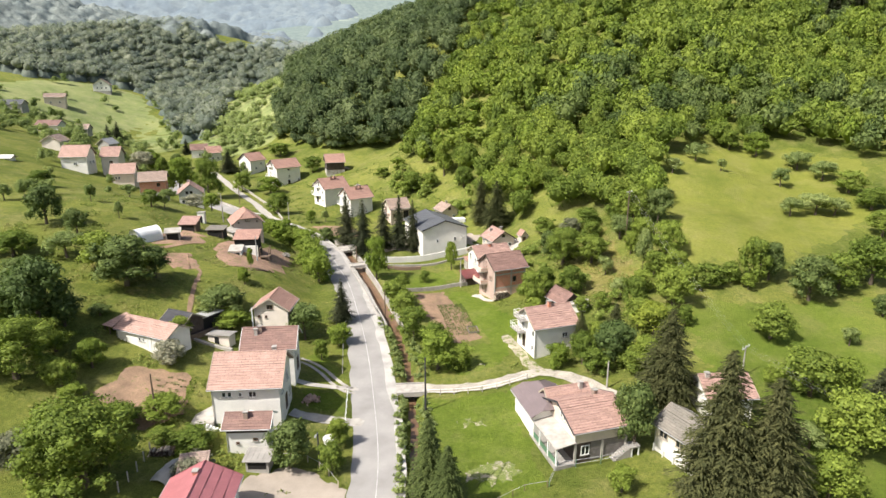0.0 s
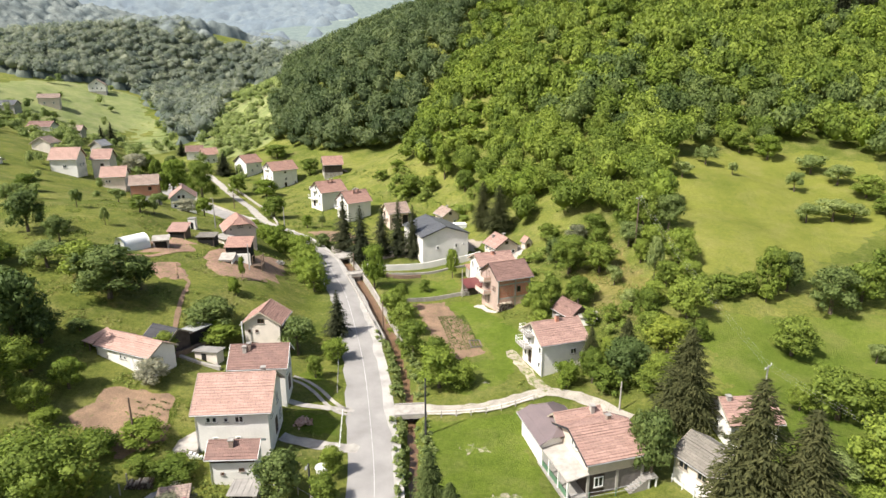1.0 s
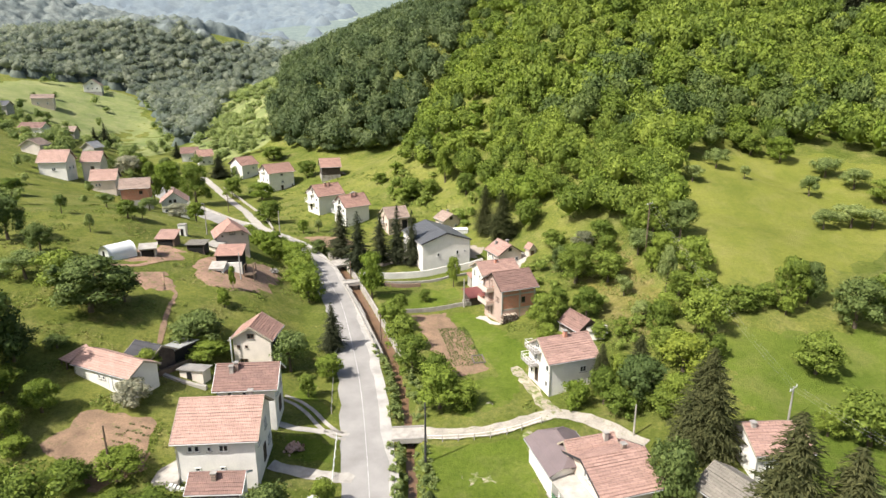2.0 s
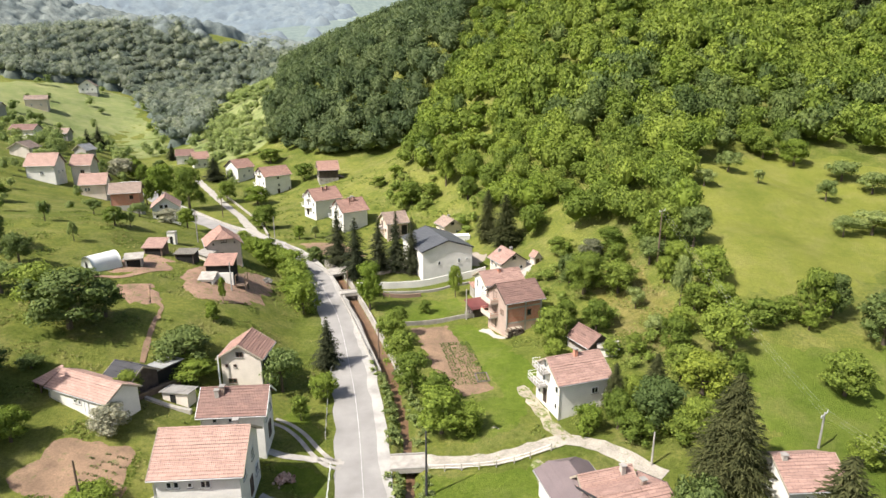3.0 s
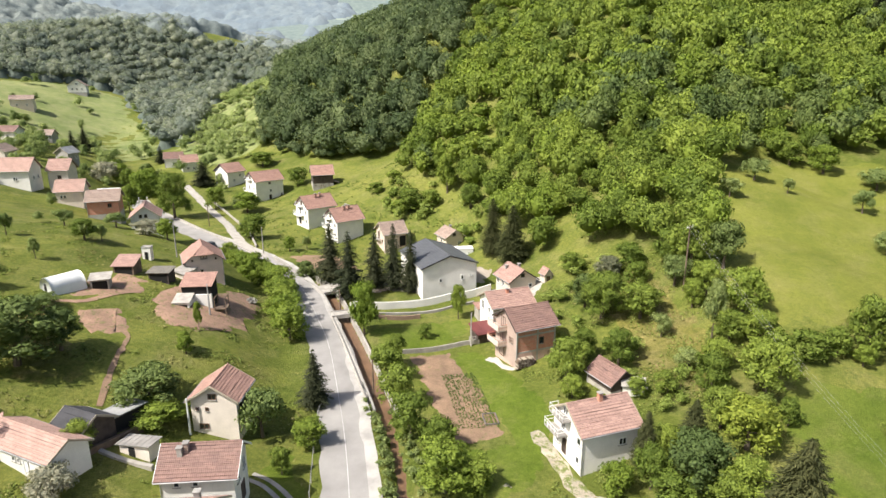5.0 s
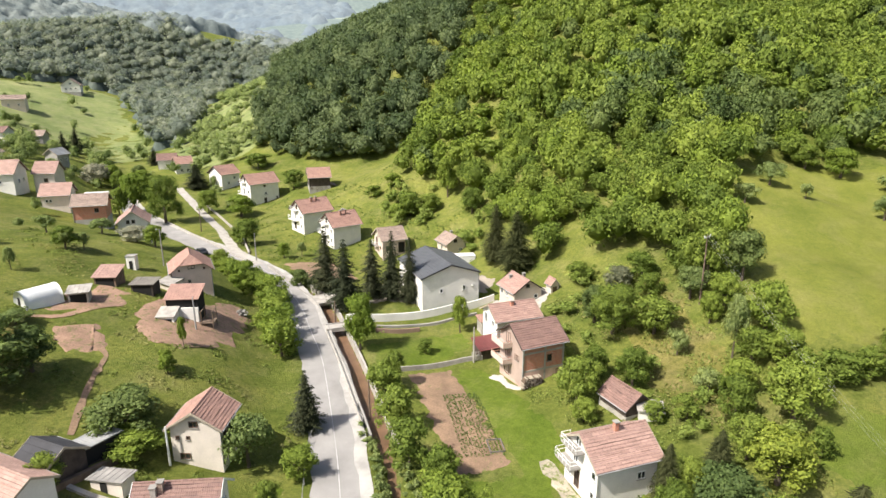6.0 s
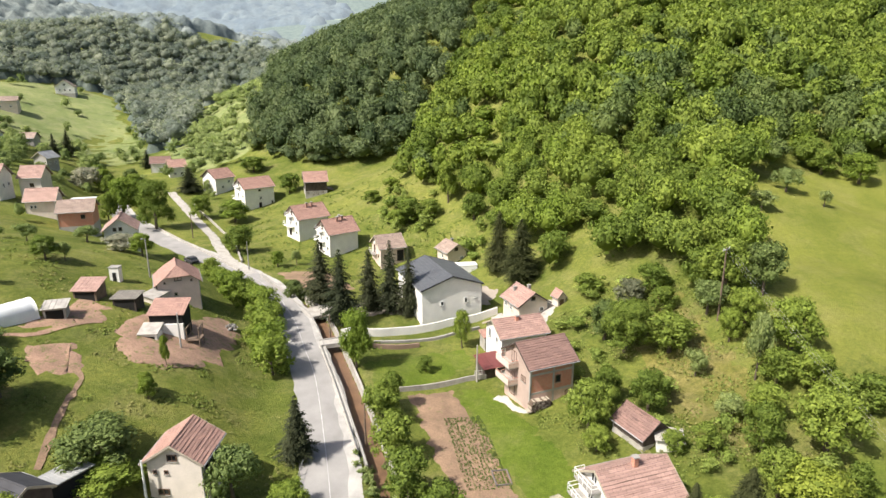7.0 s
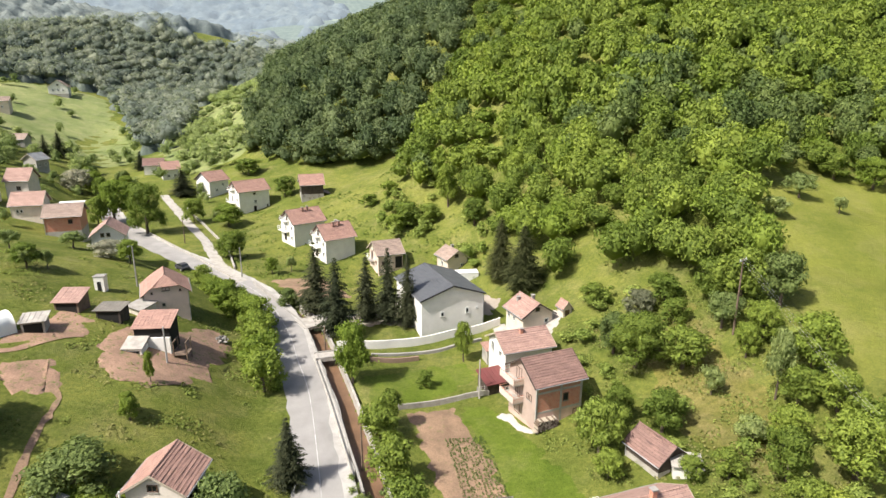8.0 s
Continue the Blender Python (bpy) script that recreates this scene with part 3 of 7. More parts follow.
def house(name, at, L, W, h, rise, wall, roof, label, category="house", over=0.5, openings=(), chimneys=(), gable=None, drop=2.0, thick=0.14, fascia=PALE_WOOD, course=0.36, group="", hip=0.0, base=None, sag=0.0):
    """A gabled house: at = (x, y, base height, turn); ridge along its own x."""
    x, y, zb, yaw = at
    root = thing(name, pose(x, y, zb, 0, 0, yaw), label, category, group)
    l, w = L / 2 - over, W / 2 - over
    k = rise / w
    top = h + rise - .02
    s = Shape()
    if hip:
        cw = .45 * w
        s.quad((-l, -w, -drop), (-l, -w, h), (-l, -cw, top - cw * k), (-l, cw, top - cw * k), (-l, w, h), (-l, w, -drop))
        s.quad((l, w, -drop), (l, w, h), (l, cw, top - cw * k), (l, -cw, top - cw * k), (l, -w, h), (l, -w, -drop))
        s.quad((-l, -w, -drop), (l, -w, -drop), (l, -w, h), (-l, -w, h))
        s.quad((l, w, -drop), (-l, w, -drop), (-l, w, h), (l, w, h))
    else:
        s.prism([(-l, -w, -drop), (-l, -w, h), (-l, 0, top), (-l, w, h), (-l, w, -drop)], (2 * l, 0, 0))
    s.make("wall", wall, root)
    if gable:
        for sx in (-1, 1):
            s = Shape()
            o = [(sx * (l + .004), -w, h), (sx * (l + .004), w, h), (sx * (l + .004), 0, top)]
            s.prism(o if sx > 0 else o[::-1], (sx * .03, 0, 0))
            s.make("gable_cladding", gable, root)
    if base:
        s = Shape()
        for o in ([(-l - .03, -w - .03), (l + .03, -w - .03), (l + .03, w + .03), (-l - .03, w + .03)],):
            for (x0, y0), (x1, y1) in zip(o, o[1:] + o[:1]):
                s.quad((x0, y0, -drop), (x1, y1, -drop), (x1, y1, base[0]), (x0, y0, base[0]))
            s.quad(*[(a, b, base[0]) for a, b in o])
        s.make("plinth", base[1], root)
    for sy in (-1, 1):
        roof_slope(root, sy, L, W, h, rise, k, thick, course, hip, roof, sag)
    s = Shape()
    s.tube((-L / 2 + hip, 0, h + rise + thick), (L / 2 - hip, 0, h + rise + thick), .11, n=6)
    s.make("ridge_cap", roof, root)
    if hip:
        for sx in (-1, 1):
            s = Shape()
            e = W / 2 * .56
            z1 = h + rise - e * k + thick
            p = [Vector((sx * (L / 2 + .05), -e, z1)), Vector((sx * (L / 2 + .05), e, z1)), Vector((sx * (L / 2 - hip), 0, h + rise + thick + .03))]
            s.prism(p if sx > 0 else p[::-1], (0, 0, .06))
            s.make("hip_slope", roof, root)
    else:
        for sx in (-1, 1):
            s = Shape()
            z0, z1 = h + rise - W / 2 * k, h + rise
            s.prism([(sx * L / 2, -W / 2, z0 - .05), (sx * L / 2, 0, z1 - .05), (sx * L / 2, W / 2, z0 - .05), (sx * L / 2, W / 2, z0 + thick + .07), (sx * L / 2, 0, z1 + thick + .07), (sx * L / 2, -W / 2, z0 + thick + .07)], (sx * .05, 0, 0))
            s.make("barge_board", fascia, root)
    for sy in (-1, 1):
        s = Shape()
        e = h + rise - W / 2 * k
        s.tube((-L / 2, sy * (W / 2 + .06), e + .08), (L / 2, sy * (W / 2 + .06), e + .08), .065, n=6)
        s.make("gutter", METAL, root)
    s = Shape()
    s.tube((-l - .06, -w - .06, -drop + 1.6), (-l - .06, -w - .06, h - .1), .05, n=6)
    s.make("downpipe", METAL, root)
    for o in openings:
        window(root, *o[:5], L - 2 * over, W - 2 * over, *(o[5:]))
    for cx, cy, ch, *m in chimneys:
        s = Shape()
        zc = h + rise - abs(cy) * k
        s.box(cx - .24, cx + .24, cy - .24, cy + .24, zc - .5, zc + ch)
        s.make("chimney", m[0] if m else CONCRETE, root)
        s = Shape()
        s.box(cx - .32, cx + .32, cy - .32, cy + .32, zc + ch, zc + ch + .1)
        s.make("chimney_cap", CONCRETE, root)
    return root


def local_box(root, name, material, *box, label=""):
    s = Shape()
    s.box(*box)
    return s.make(name, material, root, label)


def balcony(root, side, u0, u1, z, out, L, W, slab=CONCRETE, rail=PAINTED, posts=5):
    """A slab with a railing on a gable side (w) or a long side (s)."""
    s = Shape()
    x = -L / 2
    s.box(x - out, x, u0, u1, z - .16, z)
    b = s.make("balcony", slab, root)
    for a, c in (((x - out, u0), (x - out, u1)), ((x - out, u0), (x, u0)), ((x - out, u1), (x, u1))):
        r = Shape()
        for zz in (.5, .95):
            r.tube((*a, z + zz), (*c, z + zz), .035, n=5)
        n = posts if a[0] == c[0] else 2
        for i in range(n):
            t = i / (n - 1)
            p = (a[0] + (c[0] - a[0]) * t, a[1] + (c[1] - a[1]) * t)
            r.tube((*p, z), (*p, z + .95), .03, n=5)
        r.make("railing", rail, b)
    return b


def slab_roof(root, name, corners, thick, material, label=""):
    s = Shape()
    s.prism(corners, (0, 0, thick))
    return s.make(name, material, root, label)


def shed(name, at, L, W, h_front, h_back, wall, roof, label, category="shed", over=.3, front=None, door=None, drop=1.2):
    """A small building with one sloping roof; front: another material for the side towards its own -y."""
    x, y, z, yaw = at
    root = thing(name, pose(x, y, z, 0, 0, yaw), label, category)
    l, w = L / 2, W / 2
    s = Shape()
    s.prism([(-l, -w, -drop), (-l, -w, h_front), (-l, w, h_back), (-l, w, -drop)], (L, 0, 0))
    s.make("wall", wall, root)
    k = (h_back - h_front) / W
    n = max(3, int(L / .5))
    s = Shape()
    a, b = -w - over, w + over
    za, zb = h_front - over * k + .02, h_back + over * k + .02
    s.prism([(-l - over, a, za), (l + over, a, za), (l + over, b, zb), (-l - over, b, zb)], (0, 0, .09))
    r = s.make("roof", roof, root)
    s = Shape()
    for i in range(n):
        xx = -l - over + (i + .5) * (L + 2 * over) / n
        s.tube((xx, a, za + .1), (xx, b, zb + .1), .035, n=5)
    s.make("roof_ribs", roof, root)
    # Panel on the solid wall; near-black ones paint the shade of an inside.
    if front:
        local_box(root, "opening", front, -l + .25, l - .25, -w - .012, -w + .02, .1, h_front - .25)
    if door:
        u, dw, dh, m = door
        local_box(root, "door", m, u - dw / 2, u + dw / 2, -w - .05, -w + .02, 0.02, dh)
    return root


# ---- the village houses ----
house("house", (-25.4, 71.9, 1.2, 4.5), 9.2, 8.7, 5.6, 2.7, WHITE, TILE_SALMON, "white rendered two-storey house with a bright salmon tiled roof",
      openings=[("s", -2.7, 4.1, .55, .75), ("s", -2.0, 4.1, .55, .75), ("s", -.7, 4.1, .5, .6), ("s", .8, 4.0, 1.0, .85), ("s", -2.1, 1.7, .6, .45), ("s", .5, 1.7, .6, .45),
                ("e", -2.2, 3.7, 1.1, 1.3), ("e", 1.2, 3.7, 1.1, 1.3), ("e", 0, .2, 1.1, 2.1, FRAME_BROWN, DARK_WOOD, "door"), ("e", 2.4, 1.0, 1.2, 1.2)], chimneys=[(2.9, .8, .9)])
house("house", (-25.5, 81.4, 1.9, 5.0), 7.9, 6.0, 5.1, 1.9, WHITE, TILE_BROWN, "white rendered house with a dark brown-red tiled roof", fascia=PAINTED,
      openings=[("s", -2.0, 3.9, .6, .6), ("s", -.2, 3.9, .6, .6), ("e", -1.2, 3.3, 1.0, 1.2), ("e", 1.2, 3.3, 1.0, 1.2), ("e", .2, .3, 1.3, 2.0, FRAME_BROWN, DARK_WOOD, "door")],
      chimneys=[(-1.9, -.9, .9, PALE_CONCRETE), (-1.35, -.6, 1.0, TILE_OLD)])
house("house", (-28.8, 95.3, 2.2, 88.4), 5.8, 6.5, 5.1, 1.8, CREAM, TILE_RED, "cream rendered two-storey house with a red tiled roof",
      openings=[("w", .1, 5.0, 1.0, .75, FRAME_BROWN), ("w", 2.0, 3.5, .42, .45, FRAME_BROWN), ("w", .85, 3.5, .42, .45, FRAME_BROWN), ("w", 1.35, 1.1, 1.15, .7, FRAME_BROWN),
                ("s", -1.3, 3.5, .7, .95, FRAME_BROWN), ("s", .9, 3.5, .7, .95, FRAME_BROWN), ("s", -1.3, 1.0, .7, .95, FRAME_BROWN), ("s", .7, 1.3, .7, .95, FRAME_BROWN)])
D_AT = (16.9, 66.7, .2, 16.8)
d = house("house", D_AT, 7.6, 9.0, 4.2, 1.6, BEIGE, TILE_MIXED, "beige and white house with mottled tiled roof and posted porch", base=(2.5, DARK_WOOD),
          openings=[("w", -1.2, 3.9, .5, 1.2), ("w", -.4, 3.9, .5, 1.2)], chimneys=[(1.6, .6, .8, TILE_OLD)], fascia=DARK_METAL)
window(d, "s", -2.0, .9, 1.1, 1.25, 6.66, 8.06)
for u in (-3.33, .2, 3.33):
    local_box(d, "pillar", PALE_CONCRETE, u - .14, u + .14, -4.2, -4.02, -1, 2.6)
for i in range(10):
    for u0, u1 in ((-1.3, .04), (.36, 3.18)):
        local_box(d, "board", WEATHERED, u0, u1, -4.09, -4.03, .1 + i * .24, .1 + i * .24 + .2)
slab_roof(d, "porch_roof", [(-5.9, -4.3, 2.35), (-3.3, -4.3, 2.75), (-3.3, 3.0, 2.75), (-5.9, 3.0, 2.35)], .12, PALE_CONCRETE, "pale flat porch roof")
local_box(d, "porch_floor", CONCRETE, -5.9, -3.3, -4.3, 3.0, -1.0, .12)
for v in (-4.1, -2.0, .3, 2.7):
    local_box(d, "porch_post", PAINTED, -5.8, -5.62, v - .09, v + .09, 0, 2.4)
local_box(d, "porch_railing", GREEN_PAINT, -5.72, -5.68, -4.0, 2.6, .2, .9, label="green mesh railing")
window(d, "w", 1.6, .9, 1.2, 1.1, 6.6, 8.0)
s = Shape()
for i in range(7):
    s.box(3.1 - i * .32, 3.42 - i * .32, -5.2, -4.2, -1, 1.5 - i * .22)
s.make("outside_stair", CONCRETE, d, "concrete outside stair")
local_box(d, "stair_landing", CONCRETE, 3.2, 4.6, -5.3, -4.1, 1.45, 1.6)
for u in (3.5, 4.4):
    local_box(d, "landing_post", PAINTED, u, u + .14, -5.25, -5.1, -1, 1.45)
house("house_wing", (12.6, 70.8, .2, 104.4), 7.4, 6.4, 3.3, 1.4, WHITE, MAUVE_SHEET, "white garage wing with a mauve-brown sheet roof", "garage", fascia=DARK_METAL, course=1.2, hip=1.7)
house("house_wing", (15.2, 70.2, .2, 16.8), 6.2, 4.4, 4.0, 1.5, WHITE, TILE_SALMON, "rear wing with a plain salmon tiled roof", "house", chimneys=[(1.8, -.4, .9, PALE_CONCRETE)])
e = house("house", (15.8, 90.3, 2.0, 19.3), 8.0, 7.2, 4.9, 2.0, WHITE, TILE_MIXED, "white two-storey house with balconies and a mottled tiled roof",
          openings=[("w", -2.4, 3.1, .8, 1.0), ("w", -2.3, .8, .7, .9), ("w", 1.0, 3.0, .9, 2.0), ("w", .6, .3, .9, 2.0, FRAME_BROWN, DARK_WOOD, "door"), ("w", 2.1, .9, .8, 1.0), ("w", .6, 5.2, 1.0, 1.1), ("s", 1.6, 2.6, 1.0, .9)],
          chimneys=[(.2, -.25, 1.0, BRICK)])
balcony(e, "w", .0, 3.1, 2.9, 1.3, 7.0, 6.2)
balcony(e, "w", -.6, 2.4, 5.05, 1.1, 7.0, 6.2)
house("hall", (-3.1, 146.3, 4.2, 112), 14.0, 11.8, 4.9, 1.9, WHITE, SLATE, "white rendered hall with a dark grey sheet roof", "hall", over=.35, fascia=DARK_METAL, course=.6, drop=3,
      openings=[("w", 1.9, 1.7, .6, .8, PAINTED), ("w", -2.6, 1.7, .6, 1.0, PAINTED), ("w", -4.4, 2.3, .4, .35, PAINTED), ("n", 0, 1.2, 1.4, 1.2), ("n", -3, 1.2, 1.4, 1.2)])
g = house("house", (11.0, 116.2, 1.9, 23.5), 7.7, 7.6, 6.1, 2.1, BRICK, TILE_BROWN, "unplastered brick house with balconies and a brown tiled roof", base=(2.1, PINK_STONE), gable=SHADED_PINK, fascia=DARK_WOOD,
          openings=[("s", .9, 3.2, .8, 1.1, FRAME_BROWN), ("w", -2.0, 3.3, .5, .9, FRAME_BROWN), ("w", -1.3, 3.3, .5, .9, FRAME_BROWN), ("w", 1.1, 2.6, 1.1, 1.9, FRAME_BROWN), ("w", .9, 5.0, 1.3, 1.7, FRAME_BROWN), ("w", 1.2, .1, 1.4, 1.8, FRAME_BROWN, SHADE_TYRE_BLACK, "door"), ("s", 2.6, .1, 1.0, 1.7, FRAME_BROWN, SHADE_TYRE_BLACK, "door")])
for z in (2.1, 4.75):
    local_box(g, "ring_beam", PALE_CONCRETE, -3.39, 3.39, -3.34, -3.2, z, z + .28)
for u in (-3.3, .2, 3.2):
    local_box(g, "column", PALE_CONCRETE, u - .15, u + .15, -3.345, -3.2, -1, 6.0)
# Gable plaster darkened in place of the overhang's shade.
local_box(g, "plaster", SHADED_PINK, -3.385, -3.3, -3.32, 3.32, 0, 6.1, label="pinkish plastered gable wall, painted darker for shade")
balcony(g, "w", -.3, 3.3, 2.35, 1.5, 6.7, 6.6, PALE_CONCRETE, BRICK)
balcony(g, "w", -.3, 3.3, 4.85, 1.5, 6.7, 6.6, PALE_CONCRETE, BRICK)
for z in (2.35, 4.85):
    local_box(g, "balcony_parapet", PINK, -4.9, -4.8, -.3, 3.3, z, z + .75)
    local_box(g, "balcony_parapet", PINK, -4.8, -3.4, -.32, -.22, z, z + .75)
house("house", (9.1, 127.6, 2.6, 19.6), 8.3, 6.9, 4.4, 1.6, WHITE, TILE_MIXED, "white house with a salmon tiled roof behind the brick house", chimneys=[(-.2, -.6, .8, BRICK)],
      openings=[("w", 1.5, 2.6, 1.0, 1.6), ("w", -1.2, 2.8, .9, 1.0), ("s", 2.0, 2.4, .9, 1.0)])
house("house", (-46.4, 136.4, 7.5, 116), 7.4, 7.2, 4.7, 2.4, PINK, TILE_RED, "pinkish house with a clipped red tiled roof above bare soil", hip=1.3,
      openings=[("w", 1.9, 2.4, .55, .6, PALE_WOOD), ("w", .5, 2.4, .55, .6, PALE_WOOD), ("w", .0, 4.9, 1.1, .6, FRAME_BROWN, PINK), ("w", 2.0, 4.6, .3, .35, FRAME_BROWN), ("w", -2.0, 4.6, .3, .35, FRAME_BROWN), ("s", 0, 2.2, 1, 1.1), ("s", 2, 2.2, 1, 1.1)])
house("house", (12.0, 139.3, 4.9, 113.7), 6.4, 6.5, 2.5, 1.8, BEIGE, TILE_MIXED, "small beige house with a pale tiled roof", fascia=DARK_WOOD,
      openings=[("w", .1, 3.0, .8, .7, FRAME_BROWN), ("w", -1.6, .8, .8, .8), ("n", 0, .8, .9, 1.0), ("n", 1.8, .8, .9, 1.0)], chimneys=[(1.6, 1.2, .7), (.4, -.9, .9)])
house("house", (-.4, 171.8, 4.3, 117.7), 6, 5.6, 2.9, 1.5, BEIGE, TILE_OLD, "small pale house with an old tiled roof below the wood",
      openings=[("w", .2, 3.0, .9, .8, FRAME_BROWN), ("w", -1.2, .8, .9, .8), ("n", 0, 1, .9, 1)], chimneys=[(.6, -.4, .8)])
s_house = house("house", (-15, 175, 3.4, 24), 6.5, 7.6, 4, 2.1, PINK, TILE_OLD, "unfinished small house with a patchy tiled roof", gable=CREAM,
                openings=[("w", 1.2, 1.9, 1.0, 1.9, FRAME_BROWN, SHADE_TYRE_BLACK), ("w", -1.5, 1.4, .7, .8, FRAME_BROWN), ("w", 0, 4.1, .9, 1.0, FRAME_BROWN, SHADE_TYRE_BLACK), ("s", 1.8, .6, 1.6, 2.6, FRAME_BROWN, SHADE_TYRE_BLACK, "door"), ("s", -1.6, 1.4, 1.0, 1.0, FRAME_BROWN, SHADE_TYRE_BLACK)])
balcony(s_house, "w", -.4, 2.6, 1.9, 1.0, 5.5, 6.6)
for at, L, W, h, rise, tile, text in (
        ((-37.7, 194.6, 4.6, 38.9), 9.2, 8.5, 5.3, 2.6, TILE_RED, "white two-storey house with balconies and a red roof"),
        ((-27.9, 182.6, 3.8, 36.7), 8.3, 8.1, 5.2, 2.6, TILE_RED, "white two-storey house with three chimneys and a red roof"),
        ((-62, 229.7, 4.9, 41.9), 10.5, 8.6, 6.5, 2.5, TILE_RED, "large white three-storey house with a red roof")):
    k = house("house", at, L, W, h, rise, WHITE, tile, text, fascia=DARK_WOOD, group="white houses across the road",
              openings=[("w", -2.2, 1.0, .8, .9), ("w", 1.4, .2, 1.2, 2.0, FRAME_BROWN, SHADE_TYRE_BLACK, "door"), ("w", -2.2, 3.4, .8, 1.0), ("w", 1.0, 2.9, 1.0, 2.0), ("w", .2, h + .3, .9, 1.2, FRAME_BROWN)]
              + ([("s", 0, h - 1.3, .8, .6, FRAME_BROWN), ("s", .2, 2.6, .9, .9), ("s", 0, 0, .9, 1.7, FRAME_BROWN, SHADE_TYRE_BLACK, "door"), ("s", 4.0, .3, .5, 1.5, FRAME_BROWN)] if L > 10 else []),
              chimneys=[(-.4, -.9, 1.2, TILE_RED), (1.0, -.8, 1.2, TILE_RED)] + ([(.9, .4, .9)] if at[1] < 190 else []) if L < 10 else ())
    balcony(k, "w", -.8, W / 2 - .7, 2.75, 1.1, L - 1, W - 1, WHITE, PAINTED)
    balcony(k, "w", -.8, W / 2 - 1.6, h + .1, .9, L - 1, W - 1, WHITE, PAINTED)
k = house("house", (-78.4, 244.1, 7.1, 52.1), 7.8, 8.8, 5, 2.4, WHITE, TILE_RED, "white two-storey house with open stair and red roof", gable=WHITE, fascia=DARK_WOOD,
          openings=[("w", 0, 3.0, 1.1, 1.1), ("w", 2, .3, 1.3, 1.9, FRAME_BROWN, SHADE_TYRE_BLACK, "door"), ("s", -1, 1.4, .9, .9), ("s", 1.4, 3, .9, .9)])
house("house", (-103.3, 269.5, 7.9, 30.5), 6.7, 8.2, 4.2, 2.2, WHITE, TILE_RED, "far white house with a red roof beside trees", openings=[("s", -1, 1.2, .9, 1), ("s", 1.2, 1.2, .9, 1)])
house("house", (-112, 276, 8.6, 20), 7.5, 7.5, 4.0, 2.0, WHITE, TILE_BROWN, "far white house with a brownish roof beside trees", openings=[("s", 0, 1.2, .9, 1)])
b = house("barn", (-42.6, 229.3, 9.2, 17.2), 7.5, 8, 4.2, 2.4, DARK_WOOD, TILE_RED, "dark wooden barn on a pale base with a red roof", "barn", base=(1.25, PALE_CONCRETE), fascia=PALE_WOOD,
          openings=[("s", -2.6, .5, .5, .6, FRAME_BROWN), ("s", -.9, .0, .6, 1.4, FRAME_BROWN, SHADE_TYRE_BLACK, "door"), ("s", .3, .0, .6, 1.4, FRAME_BROWN, SHADE_TYRE_BLACK, "door"), ("s", 1.8, .5, .6, .6, FRAME_BROWN)])
slab_roof(b, "lean_to", [(3.4, -3, 1.5), (5.4, -3, 1.0), (5.4, 2, 1.0), (3.4, 2, 1.5)], .1, TILE_OLD)
house("house", (-115.9, 191, 15.4, 9.3), 8.3, 8, 5, 2.8, WHITE, TILE_SALMON, "white house with a salmon roof on the slope", openings=[("s", .3, 2.2, 1.1, .9), ("e", -1, 2.2, .9, 1), ("e", 1.5, 2.2, .9, 1)])
house("house", (-108.5, 197.5, 15, 9.3), 6.0, 7, 4.6, 2.4, CREAM, TILE_MIXED, "cream house with a faded roof behind the white one", openings=[("s", .3, 2.0, 1.0, 1.0, FRAME_BROWN)])
house("house", (-98.5, 184.4, 12.2, 16.5), 7.1, 7.3, 3.9, 2.3, CREAM, TILE_SALMON, "pale house with a salmon roof beside the brick house", openings=[("s", -1.8, 2.0, .6, .8), ("s", -1.0, 2.0, .6, .8)])
house("house", (-87, 178.5, 9.4, 19.7), 7.9, 8.2, 5.4, 2.0, BRICK, TILE_OLD, "unplastered brick house with a brownish roof", openings=[("s", 1.5, 3.6, .9, 1.0, FRAME_BROWN, SHADE_TYRE_BLACK)], base=(2.0, GREY_WALL))
shed("shed", (-91.5, 188.5, 12.3, 18), 5, 3, 2.6, 2.8, PALE_CONCRETE, PAINTED, "low white flat-roofed shed behind the houses")
n_house = house("house", (-72.2, 168.7, 9.2, 112), 8, 7, 3.8, 2.3, WHITE, TILE_MIXED, "small white house with a faded red roof", drop=3,
                openings=[("w", .9, 3.5, .7, .8, FRAME_BROWN), ("w", -.2, 3.5, .7, .8, FRAME_BROWN), ("w", 2, 1.0, .8, .9)], chimneys=[(2, .4, .7)])
house("house", (-229, 416.5, 33.8, 112), 10.5, 11, 5.2, 3.6, WHITE, TILE_OLD, "lone white house on a far slope", base=(1.2, GREY_WALL), openings=[("w", -2.6, 2.6, .9, 1.1), ("w", 0, 2.6, .9, 1.1), ("w", 2.6, 2.6, .9, 1.1), ("w", 0, 5.6, 1.2, 1.1)])
# ---- trees ----


def ball(rng, n):
    p = rng.normal(size=(n, 3))
    return p / np.linalg.norm(p, axis=1)[:, None]


